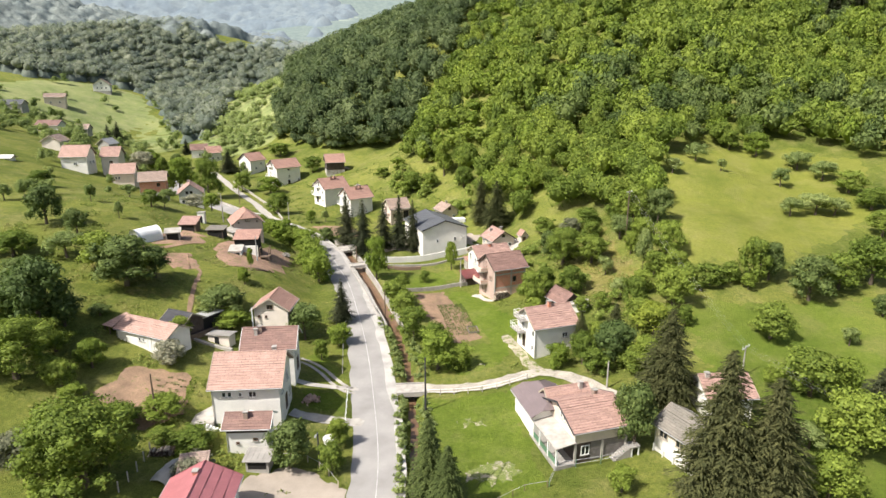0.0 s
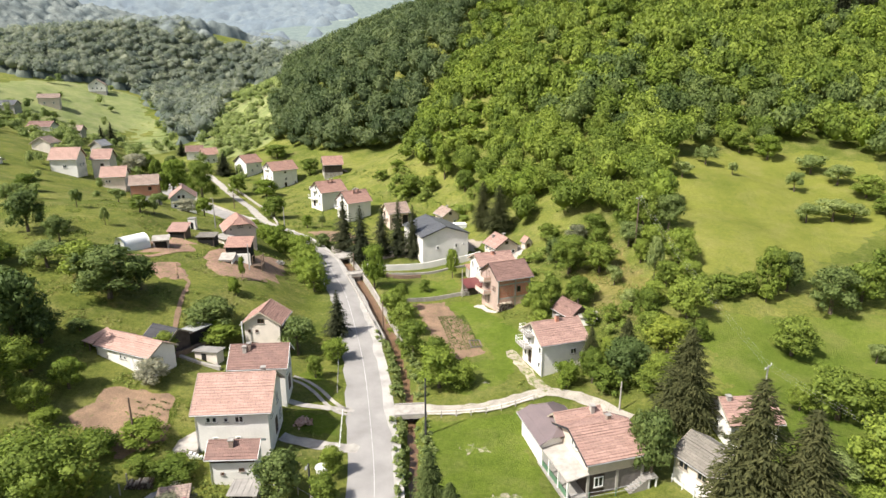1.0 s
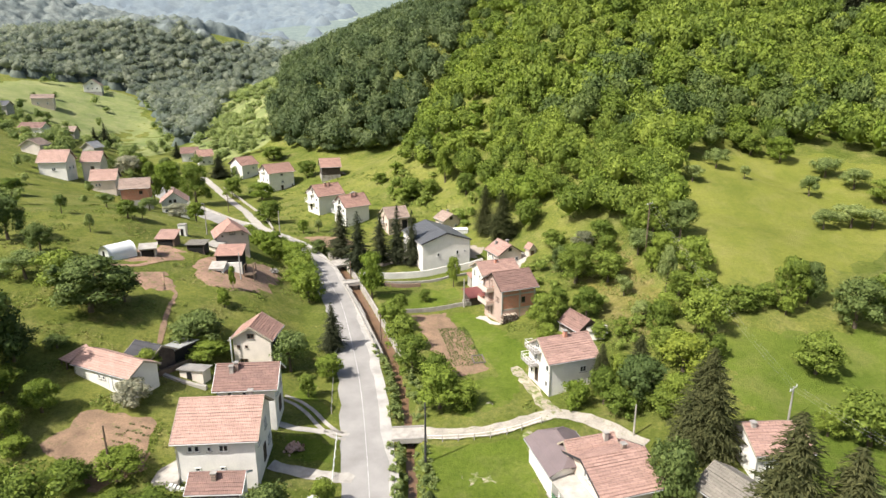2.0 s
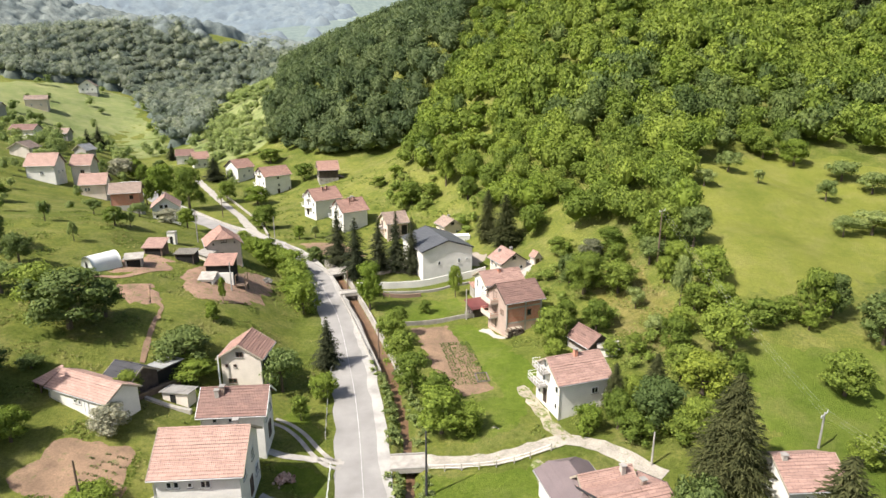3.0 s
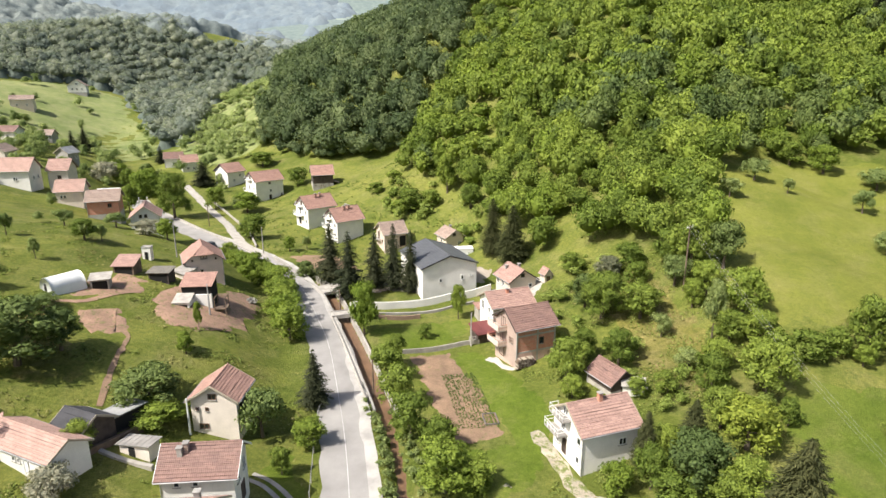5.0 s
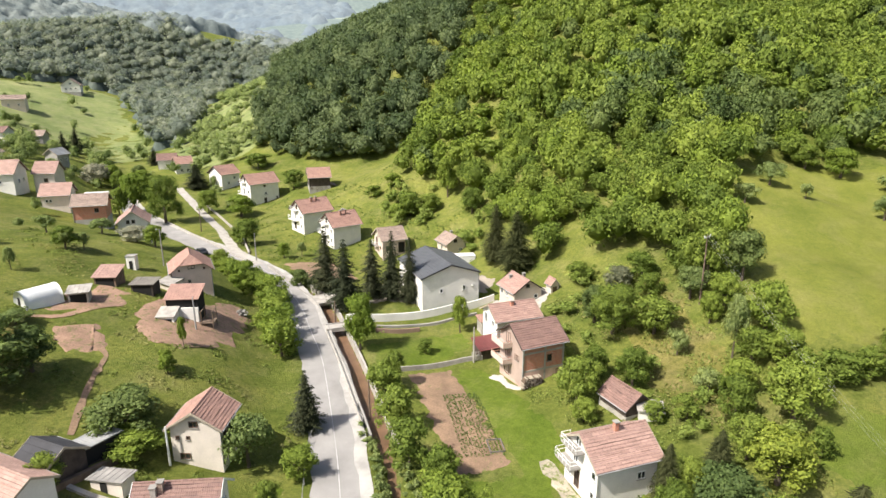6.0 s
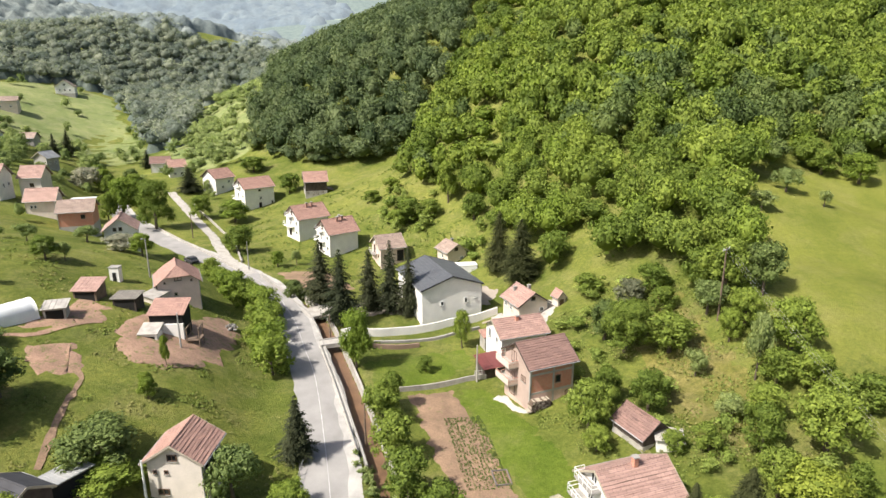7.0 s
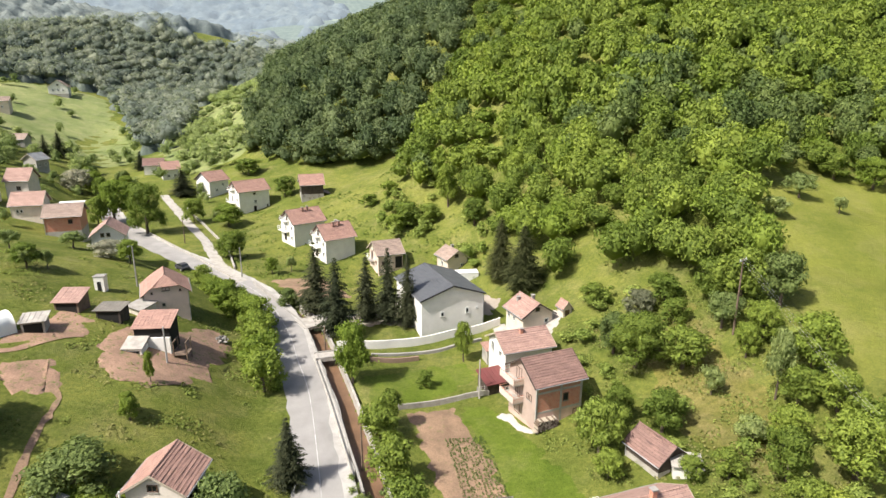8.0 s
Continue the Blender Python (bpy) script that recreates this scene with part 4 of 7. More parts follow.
def leaf_cloud(rng, lobes, count, size, up=0.25, soft=.45, lift=.15):
    """Small bent leaf clumps over the surface of the lobes: (x, y, z, rx, rz). Returns verts, faces, normals."""
    lobes = np.array(lobes, float)
    area = lobes[:, 3] ** 2 + 2 * lobes[:, 3] * lobes[:, 4]
    pick = rng.choice(len(lobes), count, p=area / area.sum())
    d = ball(rng, count)
    d[:, 2] += up
    d /= np.linalg.norm(d, axis=1)[:, None]
    lb = lobes[pick]
    r = rng.uniform(.66, 1.1, count)[:, None]
    c = lb[:, :3] + d * r * np.stack([lb[:, 3], lb[:, 3], lb[:, 4]], 1)
    nrm = d * .75 + ball(rng, count) * .55
    nrm /= np.linalg.norm(nrm, axis=1)[:, None]
    a = np.cross(nrm, ball(rng, count))
    a /= np.linalg.norm(a, axis=1)[:, None] + 1e-9
    b = np.cross(nrm, a)
    s = (size * rng.uniform(.6, 1.35, count))[:, None]
    v = np.stack([c - a * s * .6 - b * s * .5, c - a * s * .5 + b * s * .5, c + a * s * .8], 1).reshape(-1, 3)
    f = np.arange(count * 3).reshape(-1, 3)[:, [0, 2, 1, 1]]
    n4 = np.repeat(d * soft + nrm * (1.2 - soft) + np.array([0, 0, lift]), 3, 0)
    n4 /= np.linalg.norm(n4, axis=1)[:, None]
    return v, f, n4


def core(rng, lobes, k=.66):
    """Low inner masses that keep the crown from being see-through."""
    vs, fs, ns = [], [], []
    t = np.linspace(0, 2 * np.pi, 7)[:-1]
    for x, y, z, r, rz in lobes:
        j = sum(map(len, vs))
        ring = [np.array([[0, 0, -1.0]])] + [np.stack([np.cos(t + o) * c, np.sin(t + o) * c, np.full(6, h)], 1) for o, c, h in ((0, .85, -.45), (.5, .95, .3))] + [np.array([[0, 0, 1.0]])]
        p = np.vstack(ring)
        ns.append(p / np.linalg.norm(p, axis=1)[:, None])
        p = p * (1 + rng.normal(0, .1, (len(p), 1))) * k
        vs.append(np.array([x, y, z]) + p * np.array([r, r, rz]))
        for i in range(6):
            q = (i + 1) % 6
            fs += [(j, j + 1 + q, j + 1 + i, j + 1 + i), (j + 1 + i, j + 1 + q, j + 7 + q, j + 7 + i), (j + 7 + i, j + 7 + q, j + 13, j + 13)]
    return np.vstack(vs), fs, np.vstack(ns)


def broad_lobes(rng, h, wide, n=7, low=.25):
    """Lobes of a broad crown of height h (from the ground) and width wide."""
    r = wide / 2
    out = [(0, 0, h * (.5 + low / 2), r * .62, h * (1 - low) * .42)]
    for k in range(n):
        a = 2 * math.pi * k / n + rng.uniform(-.4, .4)
        q = rng.uniform(.4, .78) * r
        z = h * rng.uniform(low + .14, .84)
        s = rng.uniform(.3, .46) * r * min(1, (11 / n) ** .5)
        out.append((math.cos(a) * q, math.sin(a) * q, z, s, s * rng.uniform(.8, 1.1)))
    for k in range(max(2, n // 3)):
        a = rng.uniform(0, 6.28)
        out.append((math.cos(a) * r * .25, math.sin(a) * r * .25, h * rng.uniform(.78, .88), r * .38, h * .13))
    return out


def dome_lobes(rng, n=15, low=.14):
    """Lobes of a forest crown pressed among its neighbours: one dome with tufts of boughs over its upper side."""
    out = [(0, 0, 10 * (.5 + low / 2), 3.9, 10 * (1 - low) * .46)]
    for k in range(n):
        z = 1 - (k + .5) / n * 1.25
        a = k * 2.39996 + rng.uniform(-.35, .35)
        q = math.sqrt(max(0, 1 - z * z))
        s = rng.uniform(1.15, 1.95)
        r = rng.uniform(.8, 1.02)
        out.append((math.cos(a) * q * 3.7 * r, math.sin(a) * q * 3.7 * r, 10 * (.5 + low / 2) + z * 10 * (1 - low) * .42 * r, s, s * rng.uniform(.65, .95)))
    return out


def crown_data(rng, lobes, count, size, cores=99, up=.25, soft=.45, lift=.15):
    """cores: how many of the lobes get an inner mass."""
    v, f, n = leaf_cloud(rng, lobes, count, size, up, soft, lift)
    cv, cf, cn = core(rng, lobes[:cores], .8 if cores == 1 else .84 if cores < 20 else .52)
    return v, f, n, cv, np.array(cf), cn


def trunk_mesh(rng, h, r, limbs=4):
    s = Shape()
    lean = rng.uniform(-.04, .04, 2)
    p0 = Vector((0, 0, -.6))
    for k in range(3):
        p1 = Vector((lean[0] * h * (k + 1) / 3, lean[1] * h * (k + 1) / 3, h * .62 * (k + 1) / 3))
        s.tube(p0, p1, r * (1.2 - .3 * k), r * (1.2 - .3 * (k + 1)), 7)
        p0 = p1
    for k in range(limbs):
        a = 2 * math.pi * k / limbs + rng.uniform(-.5, .5)
        z = h * rng.uniform(.3, .55)
        s.tube((lean[0] * z, lean[1] * z, z), (math.cos(a) * h * .24, math.sin(a) * h * .24, z + h * rng.uniform(.12, .25)), r * .45, r * .15, 5)
    return s


def to_mesh(name, v, f, n, material, tone=None):
    """Quads that may repeat a corner become clean polygons."""
    me = bpy.data.meshes.new(name)
    me.vertices.add(len(v))
    me.vertices.foreach_set("co", np.asarray(v, np.float32).ravel())
    tri = f[:, 2] == f[:, 3]
    loops = np.concatenate([f[~tri].ravel(), f[tri][:, :3].ravel()]).astype(np.int32)
    nq, nt = int((~tri).sum()), int(tri.sum())
    me.loops.add(len(loops))
    me.loops.foreach_set("vertex_index", loops)
    me.polygons.add(nq + nt)
    me.polygons.foreach_set("loop_start", np.concatenate([np.arange(nq) * 4, nq * 4 + np.arange(nt) * 3]).astype(np.int32))
    me.polygons.foreach_set("use_smooth", np.ones(nq + nt, bool))
    me.attributes.new("tone", "FLOAT", "POINT").data.foreach_set("value", np.asarray(tone if tone is not None else np.zeros(len(v)), np.float32))
    me.update(calc_edges=True)
    me.normals_split_custom_set_from_vertices(np.asarray(n, np.float32))
    me.materials.append(material)
    return me


def crown_mesh(name, rng, lobes, count, size, material):
    v, f, n, cv, cf, cn = crown_data(rng, lobes, count, size)
    return to_mesh(name, np.vstack([v, cv]), np.vstack([f, cf + len(v)]), np.vstack([n, cn]), material)


def spruce_data(rng, h, wide, whorls, per, rag=.25, fine=False):
    """Drooping boughs in whorls, each of several small hanging sprays."""
    v, f, n = [], [], []
    for k in range(whorls):
        t = k / (whorls - 1)
        z = h * (.06 + .93 * t)
        reach = wide / 2 * (1.1 if fine else 1.3) * (1 - t) ** (.66 if fine else .82) * (1 - .35 * max(0, .12 - t) / .12) + .1
        cnt = max(4, int(per * (1 - .6 * t)))
        for b in range(cnt):
            a = 2 * math.pi * (b + rng.uniform(-.45, .45)) / cnt + k * .7
            ln = reach * rng.uniform(1 - rag, 1 + rag * .6)
            d = np.array([math.cos(a), math.sin(a), 0])
            side = np.array([-d[1], d[0], 0])
            droop = ln * rng.uniform(.18, .45)
            zz = z + rng.uniform(-.5, .5) * h / whorls
            sprays = max(3, int(ln / (.17 if fine else .24)) + 1)
            for q in range(sprays):
                u = (q + rng.uniform(.2, 1)) / sprays
                for sd in (-1, 1):
                    w = (.1 + .06 * ln * (1 - u) if fine else .17 + .14 * ln * (1 - u)) + rng.uniform(0, .1)
                    c = d * ln * u + side * rng.normal(0, .05 * ln) + np.array([0, 0, zz - droop * u * u + .14 * ln * u + rng.normal(0, .06)])
                    tip = c + d * rng.uniform(.2, .42) + side * sd * w * rng.uniform(.6, 2.0) - np.array([0, 0, w * rng.uniform(.35, .9)])
                    wing = np.cross(tip - c, [0, 0, 1.0])
                    wing = wing / (np.linalg.norm(wing) + 1e-6) * w * .5
                    j = len(v)
                    v += [c - wing * .8, tip, c + wing * .8]
                    up = d * .55 + side * sd * .35 + np.array([0, 0, .7]) + rng.normal(0, .15, 3)
                    n += [up] * 3
                    fl = np.cross(v[j + 1] - v[j], v[j + 2] - v[j])[2]
                    f.append((j, j + 1, j + 2, j + 2) if fl > 0 else (j, j + 2, j + 1, j + 1))
    n = np.array(n)
    return np.array(v), np.array(f), n / np.linalg.norm(n, axis=1)[:, None]


def spruce_mesh(name, rng, h, wide, whorls, per, material, rag=.25, fine=False):
    v, f, n = spruce_data(rng, h, wide, whorls, per, rag, fine)
    t = np.linspace(0, 2 * np.pi, 9)[:-1]
    cv = np.vstack([np.stack([np.cos(t) * wide * .19, np.sin(t) * wide * .19, np.full(8, h * .12)], 1), [[0, 0, h * .93]]])
    cf = np.array([(i, (i + 1) % 8, 8, 8) for i in range(8)])
    cn = np.vstack([np.stack([np.cos(t), np.sin(t), np.full(8, .4)], 1), [[0, 0, 1]]])
    return to_mesh(name, np.vstack([v, cv]), np.vstack([f, cf + len(v)]), np.vstack([n, cn / np.linalg.norm(cn, axis=1)[:, None]]), material)


TREES = {}


def tree_kind(kind, seed):
    """Template meshes (crown, trunk) of one kind, made once; nominal height 10, width 10 (spruce: 12 by 5)."""
    key = (kind, seed)
    if key not in TREES:
        rng = np.random.default_rng(seed * 17 + len(kind))
        mats = {"broad": LEAF, "light": LEAF_LIGHT, "dark": LEAF_DARK, "blossom": BLOSSOM, "bush": LEAF, "orchard": LEAF_GARDEN, "bushlight": LEAF_LIGHT, "yellow": LEAF_YELLOW}
        if kind in ("spruce", "oldspruce", "greenspruce"):
            crown = spruce_mesh("crown", rng, 12, 5, *((26, 17, NEEDLE, .6) if kind == "spruce" else (44, 22, NEEDLE_BROWN if kind == "oldspruce" else NEEDLE_GREEN, .5, True)))
            tr = Shape()
            tr.tube((0, 0, -.6), (0, 0, 10.5), .22, .05, 7)
        elif kind == "big":
            crown = crown_mesh("crown", rng, broad_lobes(rng, 10, 10, 34, .06), 11000, .2, LEAF)
            tr = trunk_mesh(rng, 10, .35)
        elif kind.startswith("bush"):
            crown = crown_mesh("crown", rng, broad_lobes(rng, 10, 10, 18, .0), 2600, .42, mats[kind])
            tr = trunk_mesh(rng, 6, .3)
        elif kind == "orchard":
            crown = crown_mesh("crown", rng, broad_lobes(rng, 10, 10, 12, .3), 2300, .42, mats[kind])
            tr = trunk_mesh(rng, 10, .35)
        else:
            crown = crown_mesh("crown", rng, broad_lobes(rng, 10, 10, 24, .1), 3900, .35, mats[kind])
            tr = trunk_mesh(rng, 10, .35)
        TREES[key] = (crown, mesh_object("trunk", tr.v, tr.f, BARK, None, tr.uv))
    return TREES[key]


def tree(name, x, y, h, wide, kind, label, category="tree", group="", seed=None, turn=None):
    rng = np.random.default_rng(int(abs(x * 131 + y * 71)))
    if kind == "broad" and wide > 9:
        kind = "big"
    seed = seed if seed is not None else int(rng.integers(0, 4))
    key = (kind, seed)
    fresh = key not in TREES
    crown, trunk = tree_kind(kind, seed)
    nh, nw = (12, 5) if "spruce" in kind else (10, 10)
    root = thing(name, pose(x, y, height(x, y), 0, 0, rng.uniform(0, 360) if turn is None else turn), label, category, group)
    root.scale = (wide / nw, wide / nw, h / nh)
    c = new("crown", crown)
    c.parent = root
    if fresh:
        t = trunk
    else:
        t = new("trunk", trunk.data)
    t.parent = root
    return root


def inside(poly, x, y):
    p = np.array(poly, float)
    r = np.zeros(x.shape, bool)
    for (x0, y0), (x1, y1) in zip(p, np.roll(p, -1, 0)):
        if y0 == y1:
            continue
        r ^= ((y0 > y) != (y1 > y)) & (x < x0 + (y - y0) * (x1 - x0) / (y1 - y0))
    return r


def wood(name, label, places, heights, widths, material, leaves, leaf, seed, low=.1, variants=6, category="forest", lobes=9, tones=None, soft=.5, lift=.25, masses=1, domes=False):
    """Many crowns in one mesh."""
    rng = np.random.default_rng(seed)
    temps = [crown_data(rng, dome_lobes(rng) if domes else broad_lobes(rng, 10, 10, lobes, low), leaves, leaf, masses, .5, soft, lift) for _ in range(variants)]
    z = ground(places[:, 0], places[:, 1])
    V, F, N, T = [], [], [], []
    base = 0
    pick = rng.integers(0, variants, len(places))
    for k in range(variants):
        v, f, n, cv, cf, cn = temps[k]
        v, f, n = np.vstack([v, cv]), np.vstack([f, cf + len(v)]), np.vstack([n, cn])
        sel = np.flatnonzero(pick == k)
        if not len(sel):
            continue
        a = rng.uniform(0, 6.283, len(sel))
        ca, sa = np.cos(a)[:, None], np.sin(a)[:, None]
        kx, kz = (widths[sel] / 10)[:, None], (heights[sel] / 10)[:, None]
        X = (v[None, :, 0] * ca - v[None, :, 1] * sa) * kx + places[sel, 0][:, None]
        Y = (v[None, :, 0] * sa + v[None, :, 1] * ca) * kx + places[sel, 1][:, None]
        Z = v[None, :, 2] * kz + z[sel][:, None]
        V.append(np.stack([X, Y, Z], 2).reshape(-1, 3))
        N.append(np.stack([n[None, :, 0] * ca - n[None, :, 1] * sa, n[None, :, 0] * sa + n[None, :, 1] * ca, np.broadcast_to(n[None, :, 2], X.shape)], 2).reshape(-1, 3))
        F.append((f[None] + (np.arange(len(sel)) * len(v))[:, None, None]).reshape(-1, 4) + base)
        T.append(np.repeat(rng.uniform(0, 1, len(sel)) if tones is None else tones[sel], len(v)))
        base += len(sel) * len(v)
    me = to_mesh(name, np.vstack(V), np.vstack(F), np.vstack(N), material, np.concatenate(T))
    return tagged(new(name, me), label, category, kind="stuff")


def scatter(rng, x0, x1, y0, y1, gap, keep):
    """Jittered places at about gap apart for which keep(x, y) holds."""
    xs, ys = np.meshgrid(np.arange(x0, x1, gap), np.arange(y0, y1, gap * .87))
    xs = xs + (np.arange(xs.shape[0]) % 2 * gap / 2)[:, None]
    p = np.stack([xs.ravel(), ys.ravel()], 1) + rng.normal(0, gap * .22, (xs.size, 2))
    return p[keep(p[:, 0], p[:, 1])]


# ---- woods ----
MEADOW_UPPER = [(51.9, 152.5), (45.7, 126), (42.4, 108.9), (51.6, 104.8), (64.4, 109.9), (75.9, 115.3), (92, 127), (106.6, 154.6), (93.5, 167.8), (70, 166.3)]
FOREST = [(-104, 420), (-90, 344), (-80, 283), (-66, 264), (-55.5, 258), (-42, 254.5), (-31, 254), (-20.7, 257), (-13, 257), (-6.6, 253), (-14.5, 214), (-.4, 192), (7.9, 176), (17.8, 147), (27, 139), (36, 133), (41, 124), (46, 127),
          (52, 153), (70, 167), (94, 168), (108, 155), (135, 150), (260, 200), (300, 420), (100, 520), (-60, 520)]
SHRUB_SLOPE = [(-122, 307), (-146, 411), (-157, 505), (-104, 420), (-90, 344), (-80, 283), (-93, 268)]
FAR_FIELD = [(-270, 319), (-262, 400), (-245, 436), (-212, 442), (-200, 420), (-173, 386), (-139, 330), (-128, 292), (-126, 219), (-200, 240)]
frng = np.random.default_rng(5)


def thin(x, y):
    """Uneven stocking: gaps and thickets."""
    return np.sin(x * .11 + 2) * np.sin(y * .09 + x * .03) + np.sin(x * .31 - y * .27) * .5


def in_sight(x, y):
    """The part of the hill that can show in the camera's view."""
    z = ground(x, y)
    return (x < .76 * y + 12) & ((z - 36) / np.hypot(x, y) < .15) & (ground(x * .9, y * .9 + 4) < z + 6)


def beech_side(p):
    return p[:, 0] < -8 + (p[:, 1] - 265) * .45


spots = scatter(frng, -150, 300, 120, 480, 5.4, lambda x, y: inside(FOREST, x, y) & (thin(x, y) > -1.3) & in_sight(x, y))
spots = spots[~beech_side(spots)]
old_spots = scatter(frng, -150, 300, 120, 480, 6.7, lambda x, y: inside(FOREST, x, y) & in_sight(x, y))
old_spots = old_spots[beech_side(old_spots)]
old = thin(spots[:, 0] * .6, spots[:, 1] * .6) > .45
hs = np.where(old, frng.uniform(8.5, 13, len(spots)), frng.uniform(5, 10, len(spots)))
ws = np.where(old, frng.uniform(7.5, 10.5, len(spots)), frng.uniform(5.2, 8.4, len(spots)))
pale = frng.random(len(spots)) < .3
# Bands of darker leaves suggest gullies that the ground doesn't have.
dark_band = np.sin(spots[:, 0] * .045 + spots[:, 1] * .02 + 1) + np.sin(spots[:, 1] * .05 - spots[:, 0] * .03)
deep = (frng.random(len(spots)) < .06 + .4 * (dark_band > .85)) & ~pale
deep |= (spots[:, 1] > 150) & (spots[:, 1] < 200) & (spots[:, 0] > 58) & (frng.random(len(spots)) < .6)
pale &= ~deep
for name, text, sel, mat, seed in (("forest", "dense fresh broadleaf forest on the hill", ~pale & ~deep, LEAF, 3), ("young_forest", "light green young trees in the forest", pale, LEAF_LIGHT, 8),
                                   ("old_forest", "darker trees in the forest", deep, LEAF_DARK, 12)):
    close = sel & (np.hypot(spots[:, 0], spots[:, 1] - 30) < 165)
    wood(name, text + ", lower part", spots[close], hs[close], ws[close], mat, 740, .52, seed, domes=True, soft=.4)
    close = sel & ~close
    wood(name, text + ", upper part", spots[close], hs[close], ws[close], mat, 340, .8, seed + 1, domes=True, soft=.4)
n_old = len(old_spots)
wood("beech_forest", "dark old beech wood with rounded crowns on the spur", old_spots, frng.uniform(8.5, 15, n_old), frng.uniform(8, 11.5, n_old), LEAF_BEECH, 460, .6, 13, domes=True, soft=.35)
rim = scatter(frng, -90, 0, 245, 300, 4.0, lambda x, y: inside(FOREST, x, y) & ~inside(FOREST, x, y - 6))
wood("wood_edge", "shrubs along the lower edge of the beech wood", rim, frng.uniform(3, 6, len(rim)), frng.uniform(4, 6, len(rim)), LEAF_BEECH, 200, .8, 15, category="shrubs", domes=True)
spots = scatter(frng, -165, -70, 265, 510, 5.5, lambda x, y: inside(SHRUB_SLOPE, x, y) & (thin(x, y) > -.2))
wood("shrub_slope", "pale green shrubs scattered over the slope", spots, frng.uniform(2.5, 6, len(spots)), frng.uniform(4, 7, len(spots)), LEAF_SLOPE, 220, .9, 21, category="shrubs", soft=.8, lift=.6, domes=True)


def far_keep(x, y):
    k = np.sin(x * .017 + 1.3) + np.sin(y * .013 + x * .006) + np.sin(x * .05 - y * .04) * .5
    return ((k > -.75) | (y < 560)) & (x > -y * .85 - 60) & (x < 60 - .1 * y) & ~inside(FOREST, x, y) & ~inside(SHRUB_SLOPE, x, y) & ~inside(FAR_FIELD, x, y) & ((y > 400) | (x > -190))


def canopy(name, label, places, heights, widths, step, material, seed, kind="stuff", rough=.5):
    """The closed top of a far wood: a sheet of domes, one a tree, open where no tree stands."""
    rng = np.random.default_rng(seed)
    x0, y0 = places.min(0) - 20
    x1, y1 = places.max(0) + 20
    xs, ys = np.arange(x0, x1, step), np.arange(y0, y1, step)
    X, Y = np.meshgrid(xs, ys)
    X, Y = X + rng.uniform(-.3, .3, X.shape) * step, Y + rng.uniform(-.3, .3, X.shape) * step
    H, T = np.full(X.shape, -1.0), np.zeros(X.shape)
    tones = rng.uniform(0, 1, len(places))
    for (px, py), h, w, tone in zip(places, heights, widths, tones):
        i0, j0 = int((px - w / 2 - x0) / step), int((py - w / 2 - y0) / step)
        n = int(w / step) + 3
        box = np.s_[max(0, j0):j0 + n, max(0, i0):i0 + n]
        k = 1 - ((X[box] - px) ** 2 + (Y[box] - py) ** 2) / (w * w / 4)
        dome = np.where(k > 0, h * (.1 + .9 * np.sqrt(np.maximum(k, 0))), -1)
        T[box] = np.where(dome > H[box], tone, T[box])
        H[box] = np.maximum(H[box], dome)
    H += np.where(H > 0, rng.normal(0, rough, H.shape), 0)
    Z = ground(X, Y) + H
    w = len(xs)
    i = (np.arange(len(ys) - 1)[:, None] * w + np.arange(w - 1)[None]).ravel()
    f = np.stack([i, i + 1, i + w + 1, i + w], 1)
    f = f[(H.ravel()[f] > 0).any(1)]
    keep, f = np.unique(f, return_inverse=True)
    v = np.stack([X.ravel(), Y.ravel(), Z.ravel()], 1)[keep]
    return tagged(mesh_object(name, v, f.reshape(-1, 4), material, smooth=True, tone=T.ravel()[keep]), label, "forest", kind=kind)


# Far woods carry their haze in the leaf colour.
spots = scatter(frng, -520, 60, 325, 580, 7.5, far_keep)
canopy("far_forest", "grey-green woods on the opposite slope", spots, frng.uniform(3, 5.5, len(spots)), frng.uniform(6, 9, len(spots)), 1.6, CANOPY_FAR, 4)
wood("far_trees", "single tree tops over the far wood, greyed to imitate haze", spots, frng.uniform(7, 12, len(spots)), frng.uniform(9.5, 14.5, len(spots)), LEAF_FAR, 130, .72, 14, soft=.7, lift=.4, domes=True)
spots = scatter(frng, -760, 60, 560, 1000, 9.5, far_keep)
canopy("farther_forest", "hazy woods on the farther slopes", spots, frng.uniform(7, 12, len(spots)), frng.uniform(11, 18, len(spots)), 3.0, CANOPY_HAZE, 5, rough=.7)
spots = scatter(frng, -260, -60, 205, 330, 8.0, lambda x, y: (thin(x * 1.3, y) > .35) & (x > -y * .8 - 20) & (distance_to(ROAD, x, y)[0] > 7) & (distance_to(SIDE_ROAD, x, y)[0] > 4) & ~inside([(-60, 215), (-30, 215), (-30, 250), (-60, 270)], x, y) & ((x < -95) | (y > 262)) & ~inside([(-190, 300), (-150, 280), (-128, 330), (-170, 380)], x, y))
wood("village_trees", "garden trees and shrubs between far houses", spots, frng.uniform(3, 6.5, len(spots)), frng.uniform(3.5, 6.5, len(spots)), LEAF_GARDEN, 360, .75, 31, category="trees")
spots = scatter(frng, 14, 60, 96, 150, 4.5, lambda x, y: (thin(x * 1.7 + 3, y * 1.5) > .15) & ~inside(MEADOW_UPPER, x, y) & (x < 44 - (y - 100) * .05) & ~inside(FOREST, x, y) & (np.hypot(x - 12, y - 140) > 8) & (x > 14 + np.maximum(0, y - 125) * .3))
wood("bank_scrub", "low scrub and brambles on the bank", spots, frng.uniform(1.0, 3.4, len(spots)), frng.uniform(1.8, 4.2, len(spots)), LEAF_PALE, 420, .75, 41, category="scrub")
